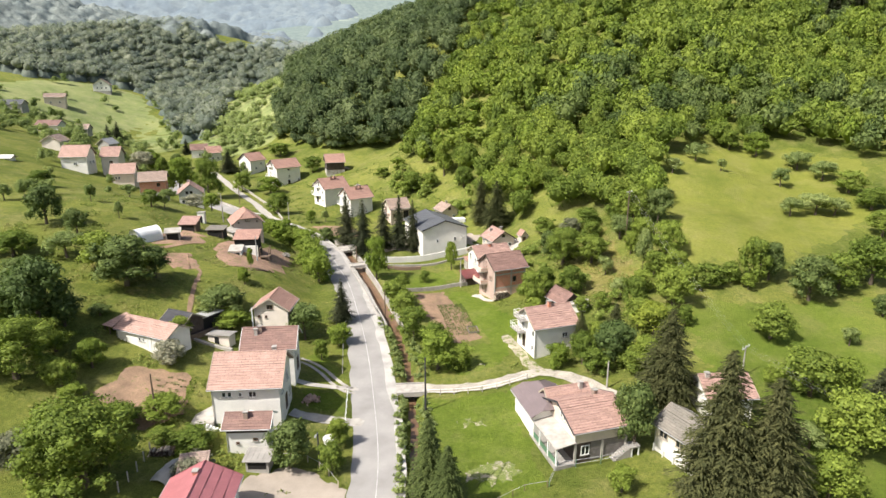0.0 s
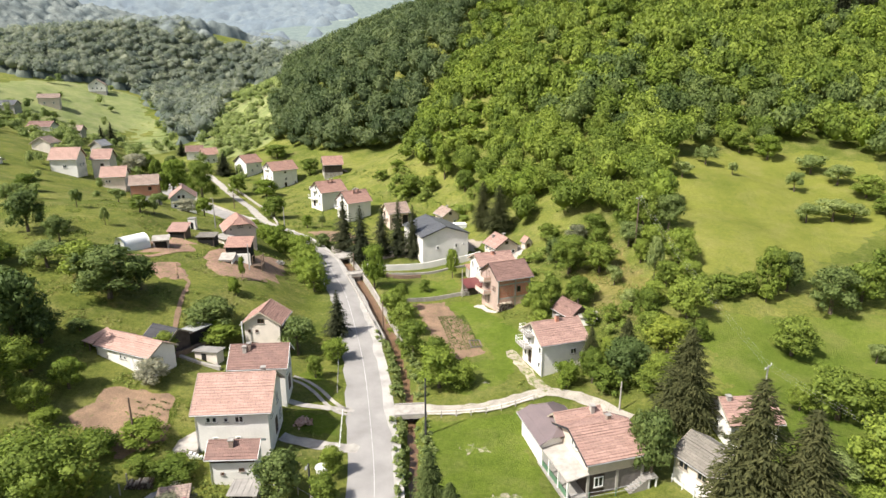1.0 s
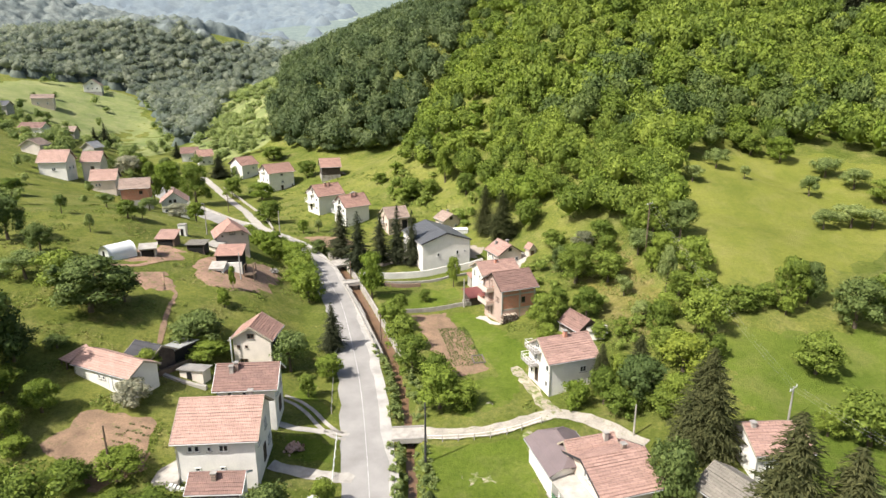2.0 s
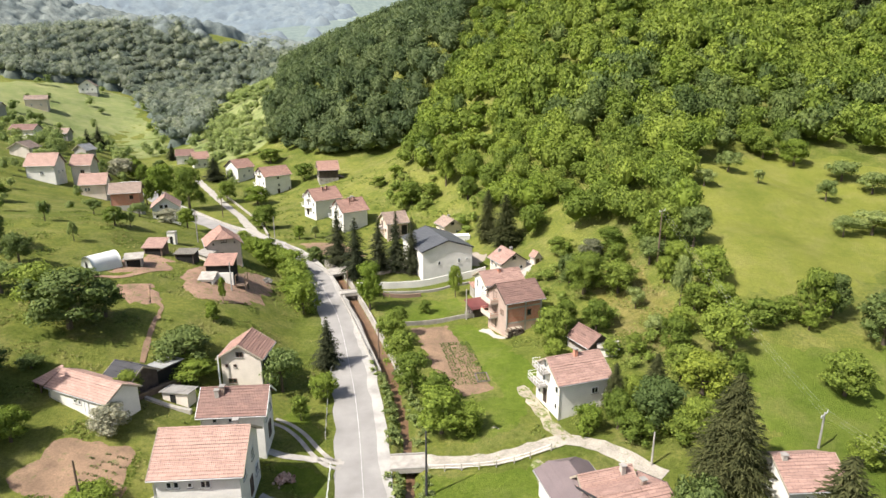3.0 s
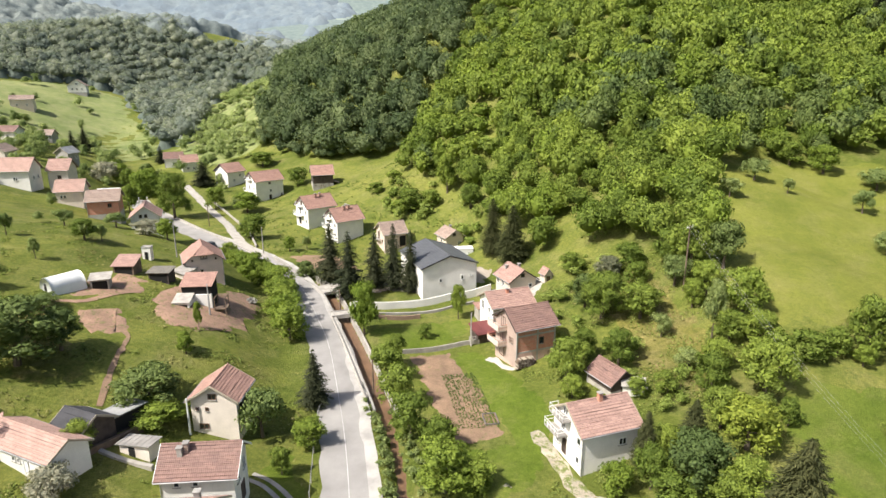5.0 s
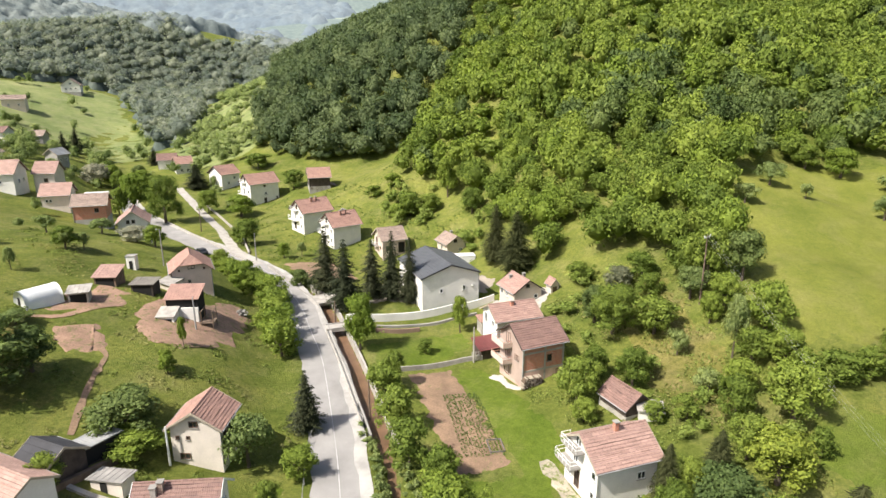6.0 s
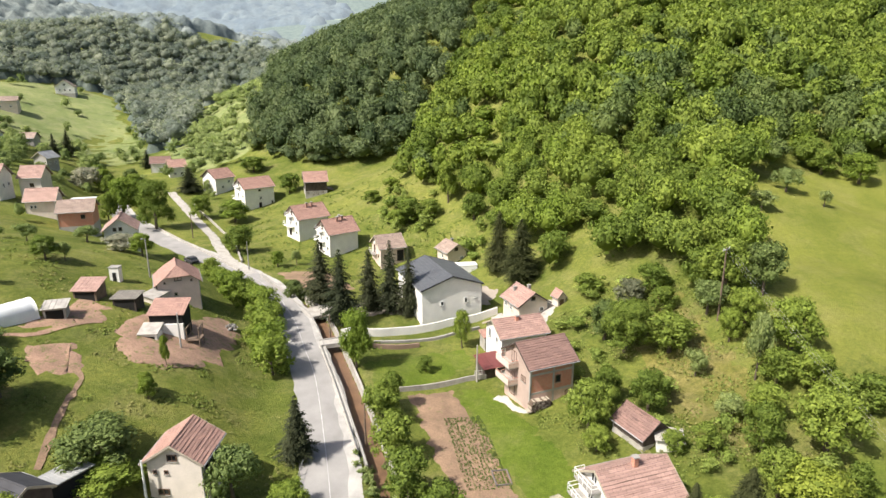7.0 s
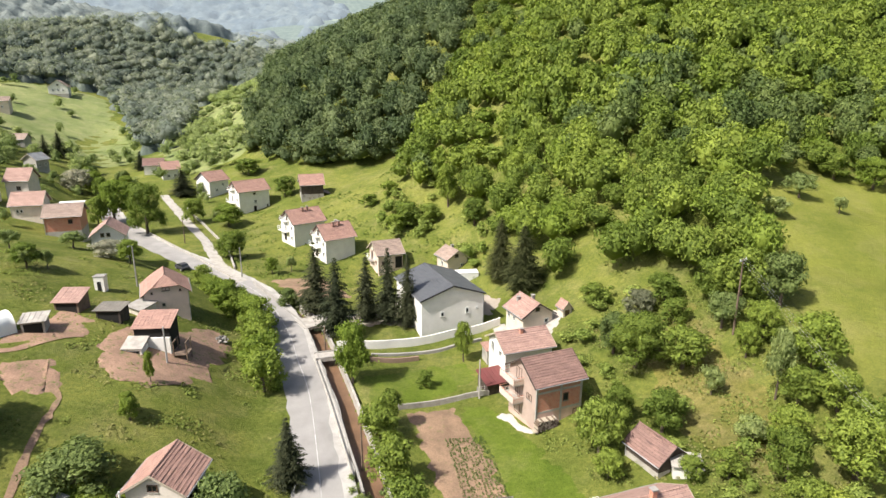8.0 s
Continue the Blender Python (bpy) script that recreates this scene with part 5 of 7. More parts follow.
spots = scatter(frng, -24, 16, 160, 214, 4.2, lambda x, y: inside([(-18, 186), (-17, 205), (-6, 212), (1, 191), (9, 170), (12, 160), (3, 166), (-6, 178)], x, y) & (thin(x * 1.9, y * 1.4) > -.35))
wood("hillside_scrub", "pale scrub and young shrubs below the forest", spots, frng.uniform(1.5, 4.2, len(spots)), frng.uniform(2.4, 4.6, len(spots)), LEAF_PALE, 420, .8, 71, category="scrub")
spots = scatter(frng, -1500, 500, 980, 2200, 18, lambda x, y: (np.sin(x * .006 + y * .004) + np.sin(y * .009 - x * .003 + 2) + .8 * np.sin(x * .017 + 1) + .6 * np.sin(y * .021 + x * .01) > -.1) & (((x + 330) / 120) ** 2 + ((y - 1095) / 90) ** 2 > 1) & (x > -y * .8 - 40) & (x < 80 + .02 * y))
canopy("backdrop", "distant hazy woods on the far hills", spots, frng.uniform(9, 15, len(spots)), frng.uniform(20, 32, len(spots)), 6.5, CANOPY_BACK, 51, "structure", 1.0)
spots = scatter(frng, -270, -120, 225, 440, 7.5, lambda x, y: inside(FAR_FIELD, x, y) & ((thin(x * 1.4 + 2, y * 1.2) > .95) | ((y < 318) & (thin(x * 1.7, y * 1.9) > .1))) & (x > -y * .8 - 20) & (np.min([np.hypot(x - a, y - b + 3) for a, b in ((-221, 352), (-216, 309), (-173, 269), (-175, 296), (-136, 245), (-229, 416), (-137, 214))], 0) > 9))
wood("field_trees", "fruit trees and hedges on the far fields", spots, frng.uniform(3, 7, len(spots)), frng.uniform(4, 7, len(spots)), LEAF_GARDEN, 300, .75, 81, category="trees")
HOMES = [(-116, 191), (-108, 198), (-98, 184), (-87, 178), (-88, 190), (-72, 169), (-128, 177), (-137, 214), (-136, 245)]
spots = scatter(frng, -175, -66, 140, 258, 6.5, lambda x, y: (thin(x * 1.9 + 7, y * 1.6) > .62) & (x > -y * .8 - 12) & (distance_to(ROAD, x, y)[0] > 7) & (distance_to(SIDE_ROAD, x, y)[0] > 4) & (np.min([np.hypot(x - a, y - b + 2.5) for a, b in HOMES], 0) > 7.5))
wood("garden_trees", "fruit trees and shrubs in the hillside gardens", spots, frng.uniform(2.2, 4.8, len(spots)), frng.uniform(2.2, 4.6, len(spots)), LEAF_GARDEN, 460, .62, 61, category="trees")

# ---- single trees: x, y, height, width, kind ----
TREE_WORDS = {
    "broad": ("tree", "full green broadleaf tree", "tree"), "light": ("tree", "fresh light green young tree", "tree"), "dark": ("tree", "dense dark green tree", "tree"),
    "greenspruce": ("fir_tree", "bushy fresh green fir", "fir"),
    "yellow": ("tree", "yellow-green young broadleaf tree", "tree"),
    "orchard": ("fruit_tree", "thin grey-green fruit tree", "fruit tree"), "blossom": ("shrub", "pale greyish flowering shrub", "shrub"), "bush": ("bush", "rounded green bush", "bush"),
    "bushlight": ("bush", "rounded light green bush", "bush"), "spruce": ("spruce_tree", "dark green spruce", "spruce"), "oldspruce": ("spruce_tree", "large brownish green spruce", "spruce"),
}


def plant(rows, where):
    for x, y, h, wide, kind in rows:
        name, words, category = TREE_WORDS[kind]
        tree(name, x, y, h, wide, kind, words + " " + where, category, group=category + " " + where)


OLD_ORCHARD = [
    (-55.5, 70.7, 8.2, 11.7, "broad"), (-57.5, 79.4, 12.1, 10.6, "dark"), (-63.9, 83.3, 6.6, 9.2, "dark"), (-56.4, 82.9, 4.9, 6.9, "dark"),
    (-54.3, 77.2, 3.4, 5.6, "light"), (-48.4, 75.3, 4.1, 4.7, "light"), (-49.6, 70.3, 4, 4.8, "light"), (-47.2, 68.3, 2.2, 3.8, "light"),
    (-38.3, 54.9, 9.9, 13.5, "broad"), (-39.5, 64.9, 3.1, 5.6, "broad"), (-47.3, 57, 3.4, 7, "blossom"), (-40.3, 52.9, 5.6, 6.5, "light"),
    (-39.2, 78.4, 3.6, 5.4, "blossom"), (-40.2, 85.3, 3.8, 4, "light"), (-28, 57.8, 2.8, 5, "blossom"),
]
plant(OLD_ORCHARD, "in the old orchard")
LEFT_GARDENS = [
    (-37.5, 94.7, 5.1, 9.1, "dark"), (-35.5, 92.7, 3, 7.9, "light"), (-35.5, 67.7, 2.9, 6.1, "light"), (-30.3, 63, 2.3, 5.7, "bush"),
    (-33.8, 63.5, 1.9, 3.9, "bush"), (-77.3, 113.9, 8.1, 7.5, "dark"), (-69.4, 110.3, 5.2, 5.2, "dark"), (-95.3, 128.3, 3.6, 3.8, "orchard"),
    (-91.4, 129.2, 4.8, 3.3, "orchard"), (-101.8, 150.9, 4.2, 6.8, "broad"), (-66, 101, 4.6, 6.9, "orchard"), (-58.8, 98.3, 6.8, 7.9, "light"),
    (-53.3, 95.5, 8.2, 11.9, "dark"), (-50.6, 99.9, 5.7, 6.5, "dark"),
]
plant(LEFT_GARDENS, "in the gardens")
GRASSY_SLOPE = [
    (-74.1, 99.3, 4.3, 8.9, "broad"), (-68.2, 91.5, 4.1, 7.7, "dark"), (-53.5, 87.2, 1.8, 4, "dark"), (-79, 132.3, 4.1, 2.6, "orchard"),
    (-68.3, 123.4, 3.7, 1.9, "orchard"), (-67.7, 136.3, 4, 5, "broad"), (-78.7, 148.3, 3.5, 3.9, "orchard"), (-37.5, 105.7, 2.8, 2.2, "light"),
    (-94.5, 203.7, 8.6, 5.3, "broad"), (-58, 108.5, 2, 4.7, "orchard"), (-61.5, 76.6, 7.1, 5.8, "broad"),
]
plant(GRASSY_SLOPE, "on the grassy slope")
ROADSIDE = [
    (-92.8, 209, 11.9, 9.8, "light"), (-79.2, 198.8, 13.5, 11.1, "broad"), (-65.8, 156.3, 3.5, 7.4, "blossom"), (-61.3, 155, 4.7, 5, "light"),
    (-120.8, 242, 8.6, 13.4, "blossom"), (-65.3, 137.6, 3.4, 2.2, "orchard"), (-67.1, 135.3, 3.3, 2.3, "orchard"), (-74.9, 160.1, 3.3, 5.2, "orchard"),
    (-36.9, 104.8, 2.9, 2.5, "light"), (-38, 112.3, 4.3, 1.4, "light"),
]
plant(ROADSIDE, "beside the village road")
HEDGE = [
    (-51.3, 162.7, 3.8, 4.5, "bushlight"), (-45.4, 152.8, 4.5, 4.4, "bushlight"), (-40.5, 146, 6.2, 6.3, "bushlight"), (-36.9, 145, 4.7, 5.1, "bushlight"),
    (-32.9, 139.9, 5.7, 6.4, "bushlight"), (-30.9, 130.9, 5.3, 6.6, "bushlight"), (-26.8, 120.3, 6.3, 7.1, "bushlight"),
]
HEDGE += [
    (-48.3, 157.5, 3.6, 4.2, "bushlight"), (-43, 149.6, 5, 5, "bushlight"), (-38.9, 145.4, 5, 5.2, "bushlight"), (-35, 142.6, 5, 5.5, "bushlight"),
    (-31.9, 135.4, 5.2, 6, "bushlight"), (-28.9, 125.6, 5.6, 6.4, "bushlight"),
]
plant(HEDGE, "in the roadside hedge")
SPRUCES = [
    (-25.2, 148.2, 12.8, 5.5, "spruce"), (-19.8, 138.6, 13, 5.6, "spruce"), (-15.8, 146, 12.4, 4.7, "spruce"), (-11.7, 143.6, 13.4, 4.6, "spruce"),
    (-8.3, 142.1, 12.5, 4.1, "spruce"), (-18.9, 102, 8.2, 3.7, "spruce"), (8.8, 157.1, 12.3, 5.7, "oldspruce"), (12.4, 150.9, 12, 6.9, "oldspruce"),
    (-151.6, 274.4, 9.3, 5.1, "spruce"), (-154.3, 287.5, 10.9, 5.9, "spruce"), (-86.5, 239.7, 8.9, 7.6, "spruce"), (-121.8, 285.4, 7.5, 5, "spruce"),
]
plant(SPRUCES, "by the hall")
RIDGE = [(158, 270, 15, 6, "spruce"), (163, 274, 17, 6.5, "spruce"), (168, 276, 16, 6, "spruce"), (174, 278, 15, 6, "spruce"), (171, 271, 14, 6, "spruce")]
ROAD_SCREEN = [(-112, 238, 7, 6, "broad"), (-117, 243, 8, 6.5, "light"), (-122, 250, 8, 7, "broad"), (-108, 246, 6, 6, "light"), (-126, 258, 7, 6.5, "dark"), (-103, 236, 6, 5.5, "broad"), (-99, 229, 5.5, 5, "light"), (-114, 256, 6, 6, "dark"), (-94, 222, 5, 5, "bush")]
plant(ROAD_SCREEN, "beside the far bend of the road")
plant(RIDGE, "on the wooded ridge")
CANALSIDE = [
    (-9.9, 109.6, 5, 5.5, "bush"), (-7.8, 102.3, 6.2, 5.7, "bush"), (-5.7, 95.4, 6, 5.4, "bush"), (-1.8, 92.9, 4.2, 4.7, "bush"),
    (-1.4, 85, 6.1, 7.5, "light"), (2.1, 84.7, 4, 4.4, "bushlight"), (-15.1, 123.4, 9.2, 5.5, "light"), (0.9, 131.2, 6.6, 3.2, "light"),
    (-4.8, 123.6, 2.6, 2.7, "bush"), (-31, 151.3, 4.4, 4.6, "dark"), (-9, 113.2, 5.3, 3.8, "bush"), (-14.7, 129.7, 2.3, 2.7, "bush"),
]
plant(CANALSIDE, "beside the canal")
FRONT_YARDS = [
    (-1.9, 56.0, 9.8, 4.2, "greenspruce"), (.1, 53.6, 8.2, 4.0, "greenspruce"), (-18.1, 61, 6.1, 5.9, "dark"), (-13.2, 60.4, 3.7, 3.7, "bush"), (-13.3, 65.5, 3.7, 3.3, "light"),
    (-23.9, 94.5, 6.4, 6.1, "orchard"), (-18, 93.3, 3.7, 4.8, "light"), (-19.8, 87.8, 3.7, 2.8, "bush"), (22.3, 63.9, 8.7, 5.8, "dark"),
    (28.8, 72.4, 13.2, 7, "oldspruce"), (28.3, 54.9, 17.4, 8, "oldspruce"), (32.7, 53.7, 14.9, 7.8, "oldspruce"), (19.1, 57, 3.2, 3.3, "light"),
    (52.1, 65.4, 9.1, 6.5, "spruce"),
]
plant(FRONT_YARDS, "in a front yard")
LOWER_MEADOW = [
    (49.7, 86.9, 5.6, 7.2, "broad"), (60.3, 84.5, 3.1, 2.7, "orchard"), (48.4, 73.3, 6.6, 8.5, "broad"), (44.6, 75, 3.9, 4, "light"),
    (46.7, 62.1, 7.7, 8.6, "light"), (52.9, 73.5, 5.4, 5.1, "light"), (42.6, 63, 3.1, 5, "orchard"), (39.8, 54.5, 5.6, 7, "light"),
    (42.2, 100.9, 4.1, 5.2, "bush"), (45.8, 100.9, 4.1, 6, "bush"), (49.6, 101.4, 3.8, 4.5, "bush"), (53.3, 101.1, 8.4, 6, "broad"), (51.7, 99.3, 3, 3, "light"), (56.4, 102, 6.9, 5.3, "dark"),
    (60.3, 96, 7.6, 8.3, "dark"), (66.5, 98.5, 6.4, 7.6, "broad"), (72.6, 99.5, 8.4, 8.9, "broad"), (68.9, 90.4, 3.7, 4.4, "dark"),
]
plant(LOWER_MEADOW, "in the lower meadow")
UPPER_MEADOW = [
    (62.5, 154.5, 4.6, 5.6, "orchard"), (66.8, 149.1, 3.2, 2.4, "orchard"), (82, 163.4, 6.5, 7.2, "light"), (79.4, 144.7, 4.7, 4.3, "orchard"),
    (73.4, 128.1, 4.1, 4.7, "orchard"), (79.2, 128.9, 4.7, 7.4, "orchard"), (82.9, 128.3, 3.9, 6.1, "orchard"), (88.9, 155.4, 4.7, 7, "orchard"),
    (92.9, 140, 5.1, 8.2, "broad"), (91.8, 129.9, 4.8, 7.8, "broad"), (54, 146.2, 3.9, 4.7, "orchard"), (76.3, 166.9, 5.5, 6.8, "broad"),
    (91.2, 147.9, 4.7, 6.5, "orchard"), (85.3, 116.4, 5.4, 6.8, "broad"),
]
plant(UPPER_MEADOW, "in the upper meadow")
BANK = [
    (38.5, 123.8, 8.8, 8.6, "broad"), (43, 121.8, 7.8, 6.8, "dark"), (36.4, 127.8, 6.6, 5.8, "broad"), (38.5, 116.8, 5.4, 5.3, "light"),
    (41.2, 110.3, 7, 7.2, "light"), (41, 104.4, 5.2, 5.9, "light"), (37.9, 106.5, 5, 5.6, "broad"), (37.7, 95.7, 6.9, 7.8, "light"),
    (31.8, 87.2, 6.2, 7.8, "yellow"), (31.5, 96.5, 5.9, 4.6, "broad"), (26.1, 87.9, 6.4, 3.4, "oldspruce"), (24.6, 82.7, 6.4, 7.7, "dark"),
    (28.6, 80.1, 5.1, 5.3, "light"), (20.6, 86.8, 6.8, 2.8, "oldspruce"), (20.2, 83.2, 5.2, 4.3, "broad"), (23.3, 86.9, 4.6, 3.5, "light"),
    (16.6, 82.9, 4, 4, "bushlight"),
]
plant(BANK, "in the thicket above the yards")
BANK_MIDDLE = [
    (23.6, 119.5, 7.8, 9.5, "broad"), (28.9, 117.1, 6, 7.5, "broad"), (22.9, 106.6, 5.4, 5.3, "broad"), (15.4, 104.9, 6.8, 5.7, "broad"),
    (15.4, 100.9, 3.3, 4, "light"), (18.6, 109.4, 5.1, 4.2, "broad"), (35.4, 121.4, 5.1, 5.2, "orchard"), (36.1, 115.6, 4.8, 3.7, "light"),
    (30.3, 111.4, 3.8, 2.9, "orchard"), (36.3, 108.3, 9, 3.4, "orchard"), (26.9, 129.6, 4.5, 5.2, "blossom"), (30.7, 125.9, 3.9, 4.8, "bush"),
    (21.8, 123.9, 5.9, 5.7, "dark"), (23.2, 98.8, 2.7, 3.4, "bush"), (26.7, 97.9, 3.3, 4, "bush"), (30.6, 101.8, 3.4, 3.8, "orchard"),
    (33.9, 100.9, 4.6, 4.8, "light"), (30.4, 90.8, 5.2, 5.3, "broad"), (21.7, 80.8, 3.6, 5.3, "bush"), (26.6, 80.1, 3.5, 4.6, "bush"),
    (37.7, 90.1, 3.4, 3.3, "bush"), (31.2, 131.5, 4.1, 6.1, "bush"), (22.5, 137.1, 3.7, 6, "bush"),
]
plant(BANK_MIDDLE, "on the bank")
WOOD_EDGE = [
    (-1.1, 194.6, 11.1, 6.5, "light"), (-22.1, 206.7, 3.4, 5.6, "bush"), (-11, 190.9, 6.2, 8.6, "bush"), (-5.7, 190.8, 4.9, 6.9, "bush"),
    (-61.9, 209.9, 6.3, 9.3, "light"), (-50.9, 179.8, 6.5, 8.6, "bush"), (-38.8, 168.9, 3.8, 3.3, "light"), (-35.3, 171.4, 3.4, 2.5, "orchard"),
    (-52, 234.1, 6.3, 7.7, "bush"), (-70.1, 256.3, 5.7, 10.4, "bush"), (-72.4, 212.5, 7.1, 6.9, "bush"), (-13.8, 188.5, 4.2, 5.5, "bushlight"),
    (4.9, 180.3, 6.2, 6.5, "broad"), (-16.8, 208.8, 3.8, 6.2, "bushlight"),
]
plant(WOOD_EDGE, "at the wood's edge")

# ---- ground cover ----
LAWN_TONES = ((.105, .152, .022), (.137, .185, .03), (.17, .212, .042), (.2, .21, .07))
ln, lcol = grass_material("lawn", LAWN_TONES, .09, .6)
LAWN = ln.done(lcol)
hn, hcol = grass_material("hay_meadow", ((.18, .202, .042), (.212, .227, .051), (.235, .242, .064), (.255, .245, .09)), .05, .4)
HAY = hn.done(hcol)
dn, dcol = grass_material("dry_slope_grass", ((.15, .16, .04), (.2, .19, .06), (.25, .22, .09), (.3, .24, .14)), .12)
DRY_GRASS = dn.done(dcol)
un, ucol = grass_material("lush_meadow", ((.108, .155, .026), (.138, .182, .033), (.168, .2, .044), (.2, .205, .07)), .05, .45)
LUSH = un.done(ucol)
patch("meadow", [(41, 98.6), (50, 96), (62, 95.2), (73, 96), (88, 98), (84, 70), (60, 46), (42, 48), (36.5, 62), (36.5, 78), (37, 90)], .05, LUSH, "lush green lower meadow beside the bank", "meadow", 2.0, ragged=.7)
pn, pcol = grass_material("pale_pasture", ((.2, .245, .1), (.25, .285, .125), (.29, .31, .15), (.33, .32, .19)), .03, .4)
PASTURE = pn.done(pcol)
patch("meadow", [(-262, 330), (-258, 396), (-243, 430), (-213, 438), (-200, 416), (-173, 382), (-141, 330), (-132, 296), (-150, 288), (-190, 300), (-222, 322)], .12, PASTURE, "pale green pasture on the far slope", "meadow", 5.0, ragged=1.5)
# Pale grass laid here to imitate haze over the hillside.
patch("hillside", [(-122, 300), (-146, 411), (-157, 500), (-104, 420), (-86, 344), (-76, 280), (-92, 264)], .1, PASTURE, "grassy hillside between the shrubs, paled to imitate haze", "meadow", 5.0, ragged=1.5)
patch("meadow", MEADOW_UPPER, .05, HAY, "pale mown hay meadow among the woods", "meadow", 2.0, ragged=.8)
patch("lawn", [(-.5, 119), (4.5, 119.5), (9.2, 109), (13, 99), (11.2, 90.5), (8, 84.5), (2, 82.2), (-1.5, 84), (1, 92), (6.6, 92.8), (5, 100)], .05, LAWN, "bright mown lawn between plot and houses", "lawn", 1.2)
patch("lawn", [(-4, 77.3), (5, 77.3), (10.2, 78.4), (9.6, 70), (11.5, 60), (8, 52), (1, 50), (-2.2, 60), (-2.4, 72)], .05, LAWN, "rough lawn with bare spots beside the bridge", "lawn", 1.2)
patch("lawn", [(-14.5, 124.5), (-8, 128), (1, 131.5), (3, 126), (-1.5, 121.6), (-6.5, 118.3), (-11, 116)], .05, LAWN, "garden lawn behind a pale low wall", "lawn", 1.2)
patch("lawn", [(-20, 92), (-16.8, 86), (-15.4, 81), (-20, 84.5), (-22.5, 87.5)], .05, LAWN, "front lawn beside the driveway", "lawn", 1.0)
patch("lawn", [(-21, 79.2), (-15, 78.2), (-13.6, 73.2), (-20, 74.2)], .05, LAWN, "front lawn with a heap of stones", "lawn", 1.0)
patch("dry_slope", [(27, 131), (34, 129), (35, 121), (36.4, 113), (36, 105), (32, 97), (27.5, 97), (25.5, 104), (24, 112), (25, 121)], .05, DRY_GRASS, "dry brownish grass on the bank", "grass", 1.5, ragged=.6)
patch("dry_slope", [(-66, 104), (-58, 97), (-50, 92), (-46, 96), (-52, 104), (-58, 109)], .05, DRY_GRASS, "dry grass between the orchard trees", "grass", 1.5, ragged=.7)
patch("vegetable_plot", [(-45.8, 70.2), (-44.5, 77.3), (-35.7, 77.0), (-33.4, 69), (-36.8, 64.5)], .08, DIRT, "freshly dug brown vegetable plot", "plot", .9)
patch("vegetable_plot", [(-6.9, 116.6), (-.8, 119), (3, 108), (6.1, 94.5), (-.4, 93.4), (-3.4, 104)], .08, DIRT, "brown vegetable plot with green rows", "plot", .9)
patch("vegetable_plot", [(-38.5, 165), (-28.6, 169), (-20, 160), (-31, 155)], .08, DIRT, "bare brown plot behind the canal", "plot", 1.2)
patch("bare_soil", [(-47.5, 119.5), (-43.6, 112.4), (-38.4, 111.6), (-34.2, 117), (-33.8, 125), (-36, 133), (-39, 136), (-41, 128.5), (-45.5, 125)], .09, RED_DIRT, "reddish bare soil below the house", "soil", .7, ragged=.6)
patch("bare_soil", [(-54.2, 109.4), (-51.6, 111.4), (-49.2, 112.6), (-46.4, 109), (-46.8, 105.6), (-50.4, 105.2)], .09, RED_DIRT, "reddish bare soil on the slope", "soil", .7, ragged=.6)
patch("bare_soil", [(-57.8, 121.8), (-55, 125.6), (-50.5, 124), (-49, 120), (-51.5, 116.4), (-56.5, 113.5), (-58.5, 116)], .09, RED_DIRT, "trodden reddish soil before the sheds", "soil", .7, ragged=.6)
patch("yard", [(-23.8, 50), (-23, 59), (-19.4, 61.4), (-15.2, 60.6), (-12.6, 58.4), (-10.9, 57), (-10.9, 50)], .07, BEIGE_GRAVEL, "pale beige gravel yard before the small house", "yard", .9)
patch("hall_yard", [(-19.5, 138.5), (-14.3, 143), (-6, 141), (5.6, 145), (9, 150), (3, 158), (-6, 156), (-21, 150)], .06, BEIGE_GRAVEL, "beige gravel yard round the hall", "yard", 1.2)
patch("yard", [(5.2, 133), (9, 134.5), (15, 134), (18, 139), (13.5, 143), (6, 141)], .06, PALE_CONCRETE, "concrete yard before the small beige house", "yard", 1.0)
for line, wide, text, mat in (
        ([(-5.9, 80.4), (0, 79.3), (5, 79.4), (9.4, 80.4), (13.4, 81.8), (16.5, 80.6), (20, 77.6), (23, 74.5)], 1.1, "pale stony driveway across the lawn", STONY_TRACK),
        ([(14.0, 81.8), (12.6, 85), (11.6, 88), (10.8, 91), (9.6, 95)], .85, "worn wheel track beside the white house", TRACK),
        ([(-23.2, 80.6), (-20, 80.2), (-16.4, 80), (-13.3, 79.5)], .55, "narrow concrete path to the road", PALE_CONCRETE),
        ([(-20.9, 72.6), (-17, 71.6), (-13, 70.8), (-11, 70.4)], .9, "concrete path to the road", PALE_CONCRETE),
        ([(-42, 92), (-44, 100), (-44.6, 103.5), (-45.2, 106), (-47.5, 108)], .35, "trodden earth path up the slope", DIRT),
        ([(-59, 110.5), (-54.5, 112.6), (-52, 116.8), (-49.5, 119)], .45, "trodden earth path to the sheds", RED_DIRT),
        ([(-43.4, 163.6), (-49, 170.2), (-53.5, 177), (-57.8, 185), (-64, 196.5), (-75, 213), (-87, 230.5), (-92, 238)], 1.25, "pale concrete side road", PALE_CONCRETE)):
    way = smooth_line(line, 1.0)
    worn = np.random.default_rng(len(way)).normal(0, .14, (2, len(way))) * min(1, 1.6 * wide)
    ribbon("path", way, -wide + worn[0], wide + worn[1], .09, mat, text, "path", cols=3, level=False)
